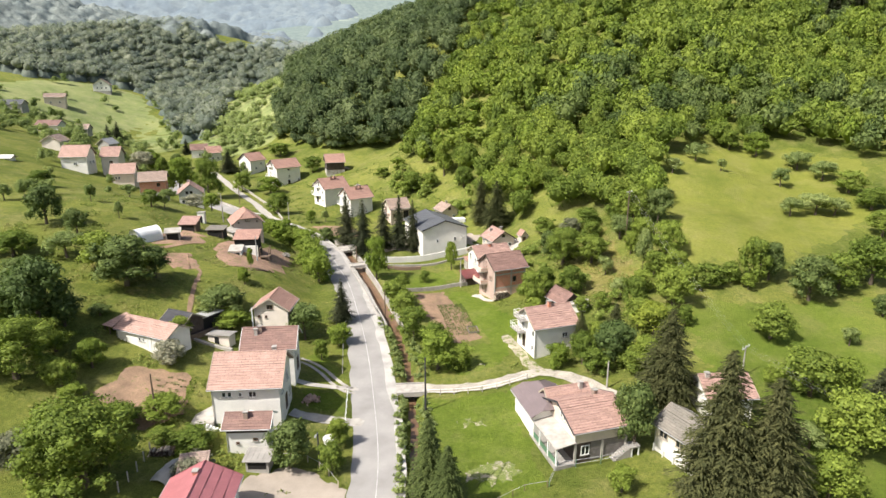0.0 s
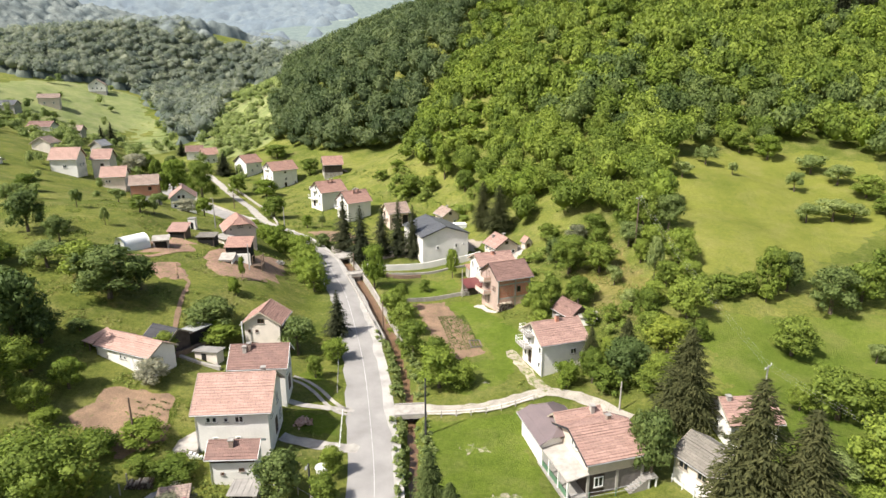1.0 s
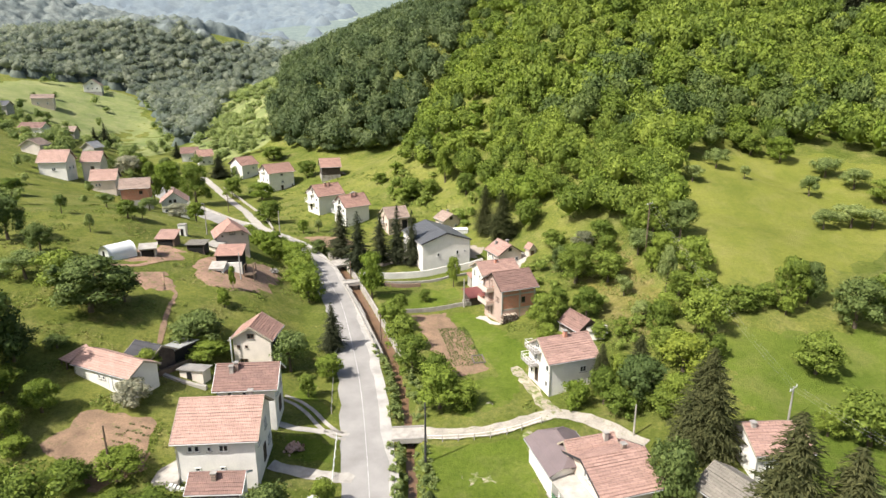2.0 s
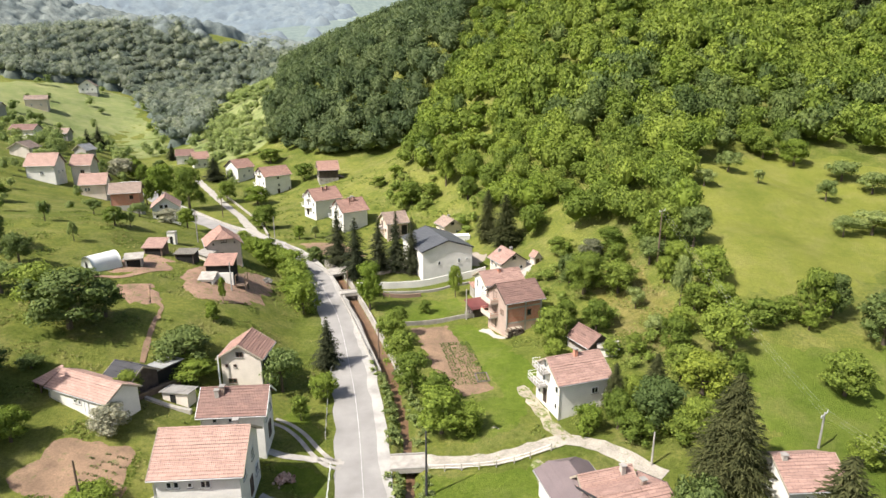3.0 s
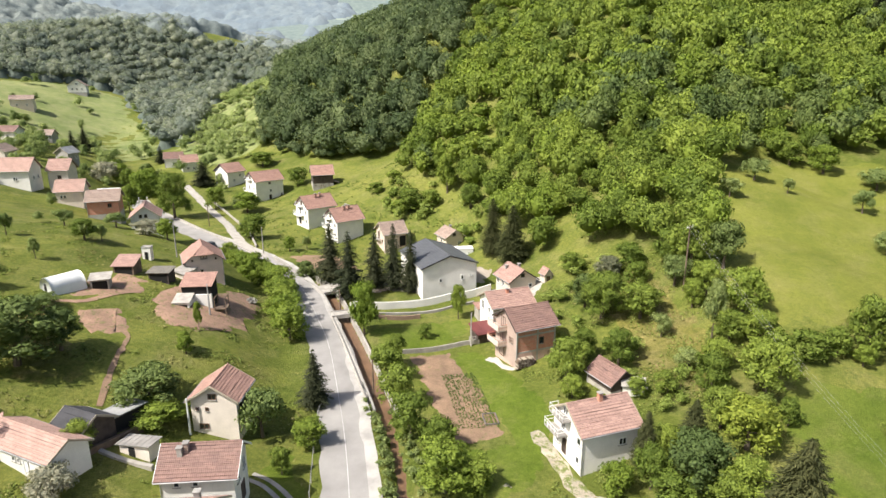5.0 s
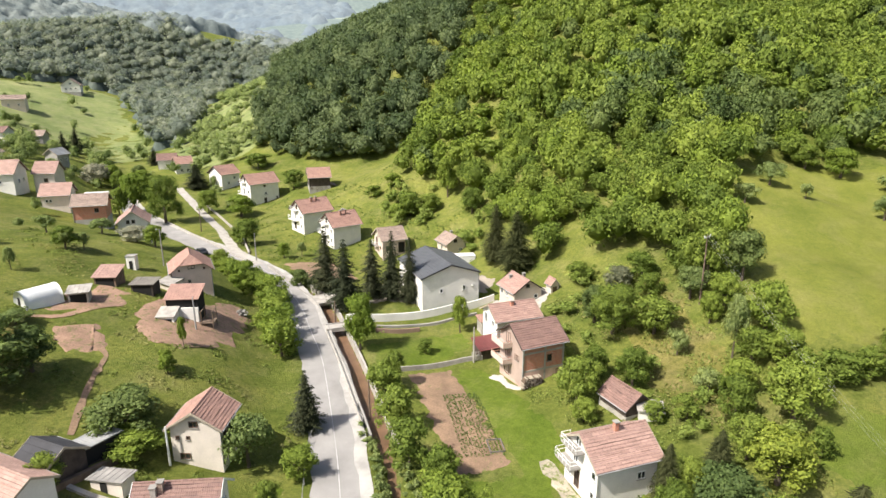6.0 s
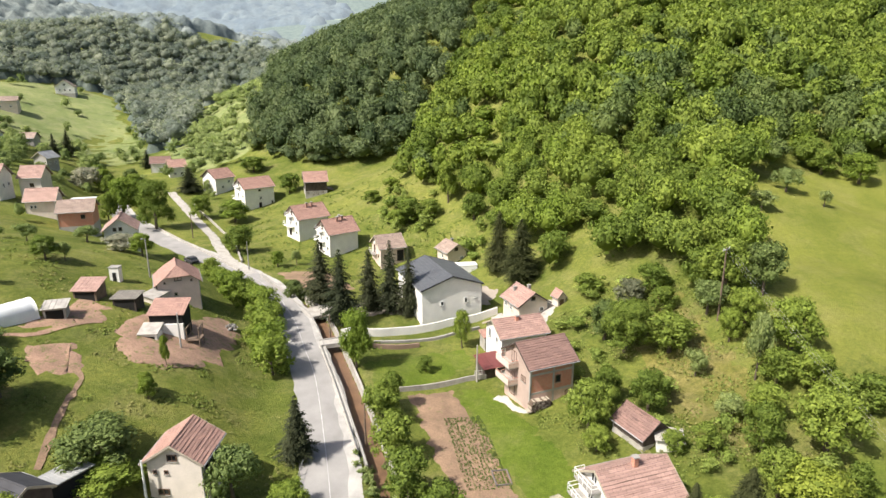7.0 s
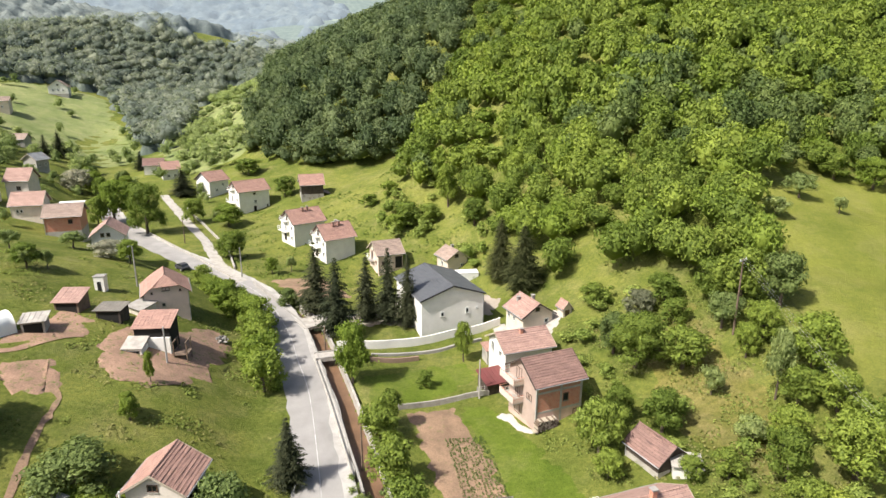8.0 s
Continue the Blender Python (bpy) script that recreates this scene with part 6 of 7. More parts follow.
for off, text in ((-.55, "wheel strip"), (.55, "wheel strip")):
    ribbon("driveway_strip", smooth_line([(-23, 86.6), (-21, 86), (-18.8, 84.2), (-16.6, 81.4), (-14.6, 79.4), (-13, 78.8)], .6), off - .28, off + .28, .09, PALE_CONCRETE, "concrete wheel strip of a driveway", "driveway", cols=1, level=False)


def crop_rows(name, a, b, across, rows, label, mat=LEAF):
    """Low green rows of vegetables between a and b."""
    rng = np.random.default_rng(9)
    a, b, across = (np.array(q, float) for q in (a, b, across))
    root = thing(name, pose(0, 0, 0), label, "vegetables", kind="stuff")
    for r in range(rows):
        n = int(np.hypot(*(b - a)) / .35)
        t = np.linspace(0, 1, n)[:, None]
        p = a + (b - a) * t + across * r / max(1, rows - 1) + rng.normal(0, .06, (n, 2))
        p = p[rng.random(n) < .85]
        z = ground(p[:, 0], p[:, 1])
        v, f, nn = leaf_cloud(rng, [(q[0], q[1], zz + .12, .16, .12) for q, zz in zip(p, z)], len(p) * 14, .11)
        ob = new("row", to_mesh("row", v, f, nn, mat))
        ob.parent = root
    return root


crop_rows("vegetable_rows", (-1.8, 111.4), (.8, 96.8), (4.5, .2), 12, "green rows of vegetables in the brown plot", LEAF_DARK)
crop_rows("vegetable_rows", (-39.5, 75.5), (-35.5, 74.5), (.8, -4.5), 5, "sparse green rows in the brown plot", LEAF_DARK)
crop_rows("vegetable_rows", (-35.2, 76.3), (-34.0, 70.0), (.5, 0), 2, "green border row along the dug plot", LEAF)

for spot in ([(9.6, 79), (11.6, 77.6), (11.2, 73.6), (9.6, 74.4), (8.8, 77)], [(1, 71), (3.5, 72), (6, 71), (4.4, 69.6), (2, 69.8)], [(2.4, 62), (6.4, 63.4), (9, 61), (7.6, 58.6), (4.4, 58), (2, 59.6)], [(3, 85.5), (6.5, 86), (6, 84.6), (3.6, 84.2)]):
    patch("bare_patch", spot, .06, DRY_SPOT, "dry bare patch in the lawn", "soil", .5, ragged=.45)


# ---- canal, bridges, walls ----


def canal_side(name, off, wide, top, bottom, material, label, span=None):
    line = CANAL if span is None else CANAL[(CANAL[:, 1] > span[0]) & (CANAL[:, 1] < span[1])]
    d = np.gradient(line, axis=0)
    d /= np.linalg.norm(d, axis=1)[:, None]
    side = np.stack([d[:, 1], -d[:, 0]], 1)
    z = np.interp(line[:, 1], *ROAD_Z)
    v, f = [], []
    for p, q, zz in zip(line, side, z):
        for o, h in ((off, bottom), (off, top), (off + wide, top), (off + wide, bottom)):
            v.append((*(p + q * o), zz + h))
    for i in range(len(line) - 1):
        for k in range(3):
            f.append((4 * i + k, 4 * i + 4 + k, 4 * i + 5 + k, 4 * i + 1 + k))
    f += [(0, 1, 2, 3), tuple(len(v) - k for k in (1, 2, 3, 4))]
    return tagged(mesh_object(name, v, f, material), label, "canal wall", kind="structure")


canal_side("canal_wall", -1.55, .25, .12, -2.2, CONCRETE, "stained concrete wall of the canal", (101, 160))
canal_side("canal_wall", 1.3, .3, .15, -2.2, PALE_CONCRETE, "pale concrete wall of the canal", (97, 160))
ribbon("canal_bed", CANAL, -np.interp(CANAL[:, 1], [98, 104], [.8, 1.35]), np.interp(CANAL[:, 1], [98, 104], [.8, 1.35]), -1.45, MUD_WATER, "shallow brown water in the concrete canal", "water", cols=2)
canal_side("guard_wall", -2.15, .16, .28, -.4, PALE_CONCRETE, "low pale wall between road and canal", (103, 131))


bank = np.concatenate([CANAL[(CANAL[:, 1] < 104) & (CANAL[:, 1] > 34)] + np.array([o, 0]) for o in (-1.9, -1.5, -1.1, 1.1, 1.6, 2.1)])
wrng = np.random.default_rng(77)
bank = np.repeat(bank, 2, 0) + wrng.normal(0, .28, (2 * len(bank), 2))
bank = bank[(np.abs(bank[:, 1] - 79.6) > 2.6) & (wrng.random(len(bank)) < .75)]
wood("ditch_weeds", "weeds and grass on the banks of the ditch", bank, wrng.uniform(.3, 1.0, len(bank)), wrng.uniform(.6, 1.3, len(bank)), LEAF_GARDEN, 70, 1.7, 78, category="weeds")


def bridge(x, y, yaw, long, wide, z, label, rails=True):
    root = thing("bridge", pose(x, y, z, 0, 0, yaw), label, "bridge")
    local_box(root, "deck", PALE_CONCRETE, -long / 2, long / 2, -wide / 2, wide / 2, -.4, .1)
    if rails:
        for sy in (-1, 1):
            local_box(root, "kerb", CONCRETE, -long / 2, long / 2, sy * (wide / 2 - .1) - .1, sy * (wide / 2 - .1) + .1, .1, .28)
    return root


bridge(-5.2, 79.6, 5, 4.4, 3.0, .05, "concrete slab bridge over the canal to the driveway")
bridge(-19.6, 130.6, 18, 4.6, 2.4, 3.05, "narrow concrete bridge over the canal")
bridge(-24.6, 143.5, 35, 5.6, 4.5, 3.3, "concrete road bridge to the hall yard", False)


def wall_run(name, points, high, thick, material, label, category="wall", posts=None):
    """A low wall that follows the ground along points."""
    line = smooth_line(points, 1.2)
    d = np.gradient(line, axis=0)
    d /= np.linalg.norm(d, axis=1)[:, None]
    side = np.stack([d[:, 1], -d[:, 0]], 1) * thick / 2
    z = ground(line[:, 0], line[:, 1])
    z = np.maximum(z, np.convolve(np.pad(z, 2, mode="edge"), np.ones(5) / 5, "valid"))
    v, f = [], []
    for p, q, zz in zip(line, side, z):
        v += [(*(p - q), zz - .8), (*(p - q), zz + high), (*(p + q), zz + high), (*(p + q), zz - .8)]
    for i in range(len(line) - 1):
        for k in range(3):
            f.append((4 * i + k, 4 * i + 4 + k, 4 * i + 5 + k, 4 * i + 1 + k))
    f += [(0, 1, 2, 3), tuple(len(v) - k for k in (1, 2, 3, 4))]
    return tagged(mesh_object(name, v, f, material), label, category)


wall_run("garden_wall", [(-19.0, 133.4), (-14.1, 133.8), (-10.1, 134.9), (-4.4, 136.6), (4.8, 140.2), (7.4, 141.4)], 1.35, .25, WHITE, "white perimeter wall round the hall yard")
wall_run("garden_wall", [(-22.6, 133.6), (-23.6, 137.5), (-25.4, 141.2)], 1.0, .3, PALE_CONCRETE, "pale parapet wall beside the canal")
wall_run("retaining_wall", [(-13.4, 131.6), (-8, 132.8), (-2, 134.6), (4, 137.6)], .35, .4, CONCRETE, "weathered terrace wall below the hall")
wall_run("retaining_wall", [(-13.4, 129.8), (-9.6, 130.4), (-6, 131.6)], .7, .3, EARTH, "reddish earth-stained terrace wall")
wall_run("garden_wall", [(-8.2, 117.2), (-3, 119.2), (1.2, 120.6), (4.2, 121.4)], .75, .18, PALE_CONCRETE, "pale slatted garden wall between lawn and plot")
wall_run("retaining_wall", [(-40.6, 162.2), (-36, 156), (-31.6, 150.4)], .8, .4, CONCRETE, "old concrete wall along the canal")
wall_run("kerb_wall", [(-47.6, 171.4), (-55.6, 188.8), (-66.4, 206.4), (-79.6, 224.6)], .7, .3, PALE_CONCRETE, "pale roadside wall along the side road")
wall_run("kerb_wall", [(-46.5, 166), (-58, 178), (-70, 190), (-80, 200)], .45, .3, PALE_CONCRETE, "low pale kerb wall between the roads")


def fence(points, step, high, label, rails=2, post=PALE_CONCRETE, rail=PALE_WOOD, thick=.055):
    line = smooth_line(points, step)
    z = ground(line[:, 0], line[:, 1])
    root = thing("fence", pose(0, 0, 0), label, "fence")
    for (x, y), zz in zip(line, z):
        s = Shape()
        s.box(x - thick, x + thick, y - thick, y + thick, zz - .3, zz + high)
        s.make("post", post, root)
    for k in range(rails):
        s = Shape()
        hh = high * (.92 - .45 * k)
        s.path([(*a, za + hh) for a, za in zip(line, z)], .03, 4)
        s.make("rail", rail, root)
    return root


fence([(-2.9, 77.9), (1, 77.8), (5, 78.0), (9, 79.0), (11.6, 80.0)], 1.6, .95, "pale railing along the driveway", 2, PALE_CONCRETE, PAINTED)
fence([(-34.4, 61.4), (-34.3, 58), (-34.6, 54.6)], 1.5, 1.3, "row of pale concrete fence posts", 0)
fence([(11.4, 58.2), (12.8, 61.2), (15, 61.4), (18, 61.9), (20.8, 62.6)], 1.8, 1.1, "thin wire fence with green posts", 2, GREEN_PAINT, METAL, .04)
fence([(4, 54.5), (8.6, 57.6), (11.2, 58.2)], 1.7, .9, "old wire fence on leaning posts", 1, WOOD, METAL, .04)
fence([(-18.0, 104), (-18.0, 97), (-17.1, 92), (-15.9, 84)], 2.2, 1.0, "thin roadside fence with pale posts", 1, PALE_CONCRETE, METAL, .05)
fence([(-14.2, 78.2), (-13.6, 73), (-13.1, 69)], 1.5, .9, "pale front garden fence by the road", 2, PAINTED, PAINTED, .05)
fence([(-20, 62.6), (-16.4, 62.2), (-13.4, 59.6), (-12, 57.6)], 1.4, .9, "garden fence with pale posts before the yard", 1, PALE_WOOD, METAL)
fence([(24.6, 63.6), (26, 61), (28, 58.4), (30, 56.6)], 1.3, 1.0, "white fence below the outbuilding", 2, PAINTED, PAINTED)
fence([(2.6, 121.8), (5.2, 122.4), (7.4, 121.9)], .45, .9, "close grey picket fence beside the brick house", 2, CONCRETE, CONCRETE, .08)

# ---- poles and wires ----


def utility_pole(x, y, high, label, mat=WOOD, arm=0.0, turn=0.0, lamp=False):
    root = thing("utility_pole", pose(x, y, height(x, y), 0, 0, turn), label, "utility pole")
    s = Shape()
    s.tube((0, 0, -.8), (0, 0, high), .15, .09, 8)
    s.make("shaft", mat, root)
    if arm:
        s = Shape()
        s.box(-arm, arm, -.05, .05, high - .35, high - .23)
        s.make("crossarm", METAL, root)
        for u in (-arm * .9, 0, arm * .9):
            s = Shape()
            s.tube((u, 0, high - .23), (u, 0, high + .02), .05, .035, 6)
            s.make("insulator", PAINTED, root)
    if lamp:
        s = Shape()
        s.tube((0, 0, high - .1), (0, -.9, high + .2), .035, n=5)
        s.make("lamp_arm", METAL, root)
        s = Shape()
        s.box(-.1, .1, -1.3, -.8, high + .14, high + .26)
        s.make("lamp_head", METAL, root)
    return root


utility_pole(-36.3, 67.2, 6.2, "leaning brown wooden pole beside the dug plot")
utility_pole(-20.6, 132.4, 5.6, "dark wooden pole by the small bridge")
utility_pole(-11.6, 106.4, 6.2, "dark wooden pole beside the canal")
utility_pole(-2.9, 73.6, 8.0, "dark metal pole beside the slab bridge", DARK_METAL)
utility_pole(22.2, 76.4, 4.2, "pale concrete post behind the house", PALE_CONCRETE)
utility_pole(-53.5, 141.5, 7.0, "tall grey concrete pole on the slope", CONCRETE, lamp=True)
utility_pole(-44.5, 166.6, 6.4, "grey concrete pole beside the road", CONCRETE)
utility_pole(2.8, 120.6, 5.8, "pale concrete pole beside the garden wall", PALE_CONCRETE)
utility_pole(-66.4, 191, 6.0, "dark wooden pole between the two roads")
utility_pole(-31.7, 92.2, 4.8, "white pole at the corner of the cream house", PAINTED)
utility_pole(-14.8, 61.2, 4.6, "dark lamp post at the yard", DARK_METAL, lamp=True)
utility_pole(-38.6, 118.2, 5.2, "thin grey pole before the annex", METAL)
utility_pole(41.4, 77.8, height(41.4, 77.8) * 0 + 4.6, "thin pole with crossarm in the meadow", CONCRETE, 1.0, 40)
utility_pole(36.1, 119.5, 10.5, "dark wooden pole among the trees", WOOD, .9, 40)
wires = thing("power_lines", pose(0, 0, 0), "three thin power wires over the meadow", "power line")
for off in (-.8, 0, .8):
    ends = [Vector((36.1 + off * .7, 119.5 + off * .6, height(36.1, 119.5) + 10.5)), Vector((41.4 + off * .7, 77.8 + off * .6, height(41.4, 77.8) + 4.6)), Vector((52 + off * .7, 52 + off * .6, 8)), Vector((66, 20, 9))]
    s = Shape()
    s.path([a.lerp(b, k / 8) - Vector((0, 0, k / 2 * (1 - k / 8))) for a, b in zip(ends, ends[1:]) for k in range(8)], .006, 3)
    s.make("wire", METAL, wires)

# ---- outbuildings and yard things ----
sh = house("shed", (-43.6, 83.4, 5.6, -23.5), 10.6, 5.0, 2.4, 1.2, WHITE, TILE_SALMON, "long white shed with a salmon tiled roof", "shed", over=.35,
           openings=[("s", -.4, 1.1, .5, .6), ("s", .4, 1.1, .5, .6), ("s", 1.5, .1, .8, 1.8, PAINTED, PAINTED, "door")])
slab_roof(sh, "lean_to_roof", [(-8.0, -2.2, 2.3), (-5.3, -2.6, 2.5), (-5.3, .3, 3.7), (-7.0, 1.2, 3.2)], .12, TILE_SALMON)
for p in ((-7.8, -2.1), (-6.5, -2.3)):
    local_box(sh, "post", WOOD, p[0], p[0] + .14, p[1], p[1] + .14, -1, 2.4)
# Solid black box in place of the shade in the store.
local_box(sh, "store_shadow", SHADE_TYRE_BLACK, -7.2, -5.0, -1.2, 1.0, -1, 2.4, label="solid black box imitating the shade under the lean-to")
bs = house("shed", (-41.0, 87.2, 5.4, -22.6), 4.9, 5.0, 2.3, 1.3, DARK_WOOD, DARK_METAL, "dark wooden shed with a black ribbed sheet roof", "shed", over=.3, fascia=PALE_WOOD, course=.7, openings=[("s", -.8, .8, .6, .7, PALE_WOOD), ("s", .6, .2, .9, 1.7, FRAME_BROWN, SHADE_TYRE_BLACK, "door")])
shed("shed", (-38.8, 90.8, 5.3, 60), 4.2, 2.8, 2.0, 1.7, DARK_WOOD, METAL, "old open shed with a grey rusty sheet roof", front=SHADE_TYRE_BLACK)
shed("outbuilding", (-34.9, 86.8, 3.7, -8), 3.4, 1.9, 2.0, 1.8, CREAM, CONCRETE, "small cream outbuilding with a dark doorway", "outbuilding", door=(-.3, .7, 1.7, SHADE_TYRE_BLACK))
wall_run("retaining_wall", [(-38.6, 85.6), (-36, 85.0), (-32.6, 84.6)], .3, .5, PALE_CONCRETE, "pale stone edging before the outbuilding")
wall_run("retaining_wall", [(-40.6, 83.6), (-38, 87), (-36.4, 90.4)], .7, .5, WOOD, "sloping brown plank ramp beside the sheds")
small = house("cottage", (-23.6, 64.4, .9, 2.9), 5.7, 3.8, 3.4, .9, WHITE, TILE_BROWN, "small white outbuilding with a brown tiled roof", "cottage", fascia=PAINTED, gable=DARK_WOOD,
              openings=[("s", .9, 1.4, .6, .4, FRAME_BROWN), ("s", -1.2, 1.0, .4, .3, FRAME_BROWN)], chimneys=[(-.2, -.6, .9, TILE_OLD)])
local_box(small, "board_band", DARK_WOOD, -2.36, 2.36, -1.44, -1.36, 2.5, 3.4, label="dark boarded upper wall")
rd = house("house", (-24.6, 49.9, .6, 95), 9.0, 7.4, 3.2, 1.7, WHITE, RED_SHEET, "low house with a faded red ribbed sheet roof", fascia=RED_SHEET, course=.9, chimneys=[(2.6, .35, .5, BRICK)])
shed("shed", (-27.6, 57.2, 1.0, 14), 2.6, 3.0, 1.9, 2.4, WOOD, TILE_OLD, "little shed with an old rusty tile roof")
shed("shelter", (-21.6, 60.8, .6, 0), 2.6, 2.0, 1.2, 1.35, GREY_WALL, CONCRETE, "small grey flat-roofed shelter in the yard", front=SHADE_TYRE_BLACK)
# Solid black walls imitate the shade inside the open annex.
an = shed("annex", (-41.6, 122.4, 8.8, 5), 4.6, 3.4, 2.9, 3.9, SHADE_TYRE_BLACK, TILE_RED, "annex with red tiled lean-to roof, walls black to imitate shade inside", "annex")
local_box(an, "white_wall", WHITE, -1.2, 2.35, -1.98, -1.5, -1.6, 1.5)
local_box(an, "lower_room", WHITE, -2.9, -.5, -4.3, -1.8, -1.6, 1.0)
slab_roof(an, "lower_roof", [(-3.1, -4.5, 1.05), (-.3, -4.5, 1.05), (-.3, -1.6, 1.7), (-3.1, -1.6, 1.7)], .1, PALE_CONCRETE)
local_box(an, "room_opening", SHADE_TYRE_BLACK, -2.6, -.8, -4.33, -4.28, -.2, .7)
for px in (2.8, 4.5):
    for py in (-2.6, -.7):
        local_box(an, "timber_post", WOOD, px, px + .14, py, py + .14, -2.2, .9)
    local_box(an, "timber_beam", WOOD, px, px + .14, -2.8, -.4, .9, 1.05)
local_box(an, "plank_floor", WOOD, 2.7, 4.7, -2.6, -.6, -.9, -.75)
shed("lean_to", (-47.6, 131.2, 8.6, 80), 4.0, 1.8, 2.3, 2.8, CREAM, PALE_CONCRETE, "pale lean-to beside the pink house", "lean-to")
shed("shed", (-54.9, 126.0, 11.9, 2.4), 3.3, 3.0, 2.0, 2.9, WOOD, TILE_MIXED, "open wooden shed with an orange tiled roof", front=SHADE_TYRE_BLACK)
shed("shed", (-49.0, 125.4, 10.9, 2), 3.3, 2.6, 1.9, 2.1, DARK_WOOD, GREY_TILE, "dark shed with a flat grey roof", front=SHADE_TYRE_BLACK)
shed("shed", (-55.2, 118.4, 12.2, 20), 2.6, 2.4, 1.7, 2.0, PALE_CONCRETE, PALE_CONCRETE, "small whitish shed with a dark opening", front=SHADE_TYRE_BLACK)
shed("transformer_hut", (-56.4, 136.2, 11.4, 5), 1.5, 1.3, 2.5, 2.5, WHITE, CONCRETE, "white narrow hut with a dark doorway", "hut", over=.1, door=(0, .55, 1.7, SHADE_TYRE_BLACK))


def tunnel(x, y, yaw, long, wide, high):
    root = thing("greenhouse", pose(x, y, height(x, y), 0, 0, yaw), "white film greenhouse tunnel on bare soil", "greenhouse")
    v, f = [], []
    n, m = 10, 8
    for i in range(m + 1):
        for k in range(n + 1):
            a = math.pi * k / n
            r = 1 - .012 * (i % 2)
            v.append((-long / 2 + long * i / m, -math.cos(a) * wide / 2 * r, math.sin(a) ** .8 * high * r - .3 * (k in (0, n))))
    for i in range(m):
        for k in range(n):
            q = i * (n + 1) + k
            f.append((q, q + n + 1, q + n + 2, q + 1))
    f += [tuple(range(n, -1, -1)), tuple(m * (n + 1) + k for k in range(n + 1))]
    mesh_object("film", v, f, WHITE_FILM, root, smooth=True)
    # Black plate painted as the shade inside the doorway.
    local_box(root, "door", SHADE_TYRE_BLACK, -long / 2 - .02, -long / 2 + .02, -.35, .35, 0, 1.5)
    return root


tunnel(-59.2, 115.4, 58, 5.0, 3.6, 2.4)
v_house = house("outbuilding", (28.6, 62.2, .7, -62), 7.3, 6.2, 3.8, 1.5, CREAM, GREY_TILE, "outbuilding with white base and grey-brown roof", "outbuilding", base=(1.9, WHITE), drop=1.5,
                openings=[("s", -2.0, 2.3, 1.2, 1.0, PALE_WOOD), ("s", .4, 2.3, 1.2, 1.0, PALE_WOOD), ("w", -.6, 2.0, .6, .6)])
house("house", (35.2, 70.8, 1.9, 4), 6.6, 6.6, 3.6, 1.6, WHITE, TILE_MIXED, "white house with a pinkish tiled roof behind spruces", openings=[("s", -1.4, 1.2, .9, 1.1), ("w", .4, 1.2, .9, 1.1)], chimneys=[(-2.2, -.3, .6, PALE_CONCRETE)])
bk = house("shed", (20.8, 102.4, 3.6, -64), 5.4, 4.6, 2.1, 1.5, DARK_WOOD, TILE_BROWN, "dark old shed with a sagging tiled roof", "shed", over=.35, sag=.15, base=(1.0, PALE_CONCRETE), fascia=DARK_WOOD)
shed("shed", (23.0, 99.8, 4.1, -12), 2.6, 2.0, 1.7, 1.9, WHITE, PALE_CONCRETE, "small white shed with a pale sheet roof")
shed("shed", (5.4, 123.6, 1.2, 24), 4.4, 3.0, 1.8, 2.5, DARK_WOOD, DARK_RED, "low dark shed with a dark red sheet roof")
shed("porch", (5.2, 131.0, 2.4, 20), 2.2, 2.0, 1.9, 2.2, PALE_CONCRETE, TILE_RED, "pale porch with a red roof beside the white house", "porch")
shed("container", (2.2, 162.0, 4.3, 8), 5.0, 2.4, 2.2, 2.2, PAINTED, PAINTED, "white site container behind the hall", "container", over=.05)
chapel = house("hut", (17.6, 138.4, 6.0, 113), 2.2, 2.0, 2.2, .9, BEIGE, TILE_RED, "little brick hut with a red gable roof", "hut", over=.25, openings=[("w", 0, .1, .8, 1.7, FRAME_BROWN, FRAME_BROWN, "door")])
patch("terrace", [(4.4, 116.4), (5.6, 117.6), (7.0, 117.0), (7.6, 114.4), (9.6, 111.8), (8.9, 111.0), (7.2, 112.4), (6.2, 115.0)], .12, PALE_PLASTER, "white concrete terrace before the brick house", "terrace", .6, ragged=.05)


def woodpile(x, y, z, yaw, long, high, label, seed=3, rows=None):
    rng = np.random.default_rng(seed)
    root = thing("woodpile", pose(x, y, z, 0, 0, yaw), label, "firewood")
    n = int(long / .24)
    for k in range(int(high / .22)):
        for i in range(n):
            if rng.random() < .06 or abs(i - n / 2) > n / 2 * (1 - .3 * (k * .22 / high) ** 2):
                continue
            s = Shape()
            px = -long / 2 + .24 * i + rng.normal(0, .02) + .12 * (k % 2)
            s.tube((px, -.45 + rng.normal(0, .04), .11 + .21 * k), (px, .45, .11 + .21 * k), rng.uniform(.09, .13), n=6)
            s.make("log", PALE_WOOD if rng.random() < .5 else WOOD, root)
    return root


woodpile(10.6, 111.9, 2.0, 23.5, 3.4, 1.7, "stack of split logs against the brick house")
woodpile(-32.9, 61.2, height(-32.9, 61.2), 10, 3.0, 1.0, "low stack of reddish planks and logs", 5)


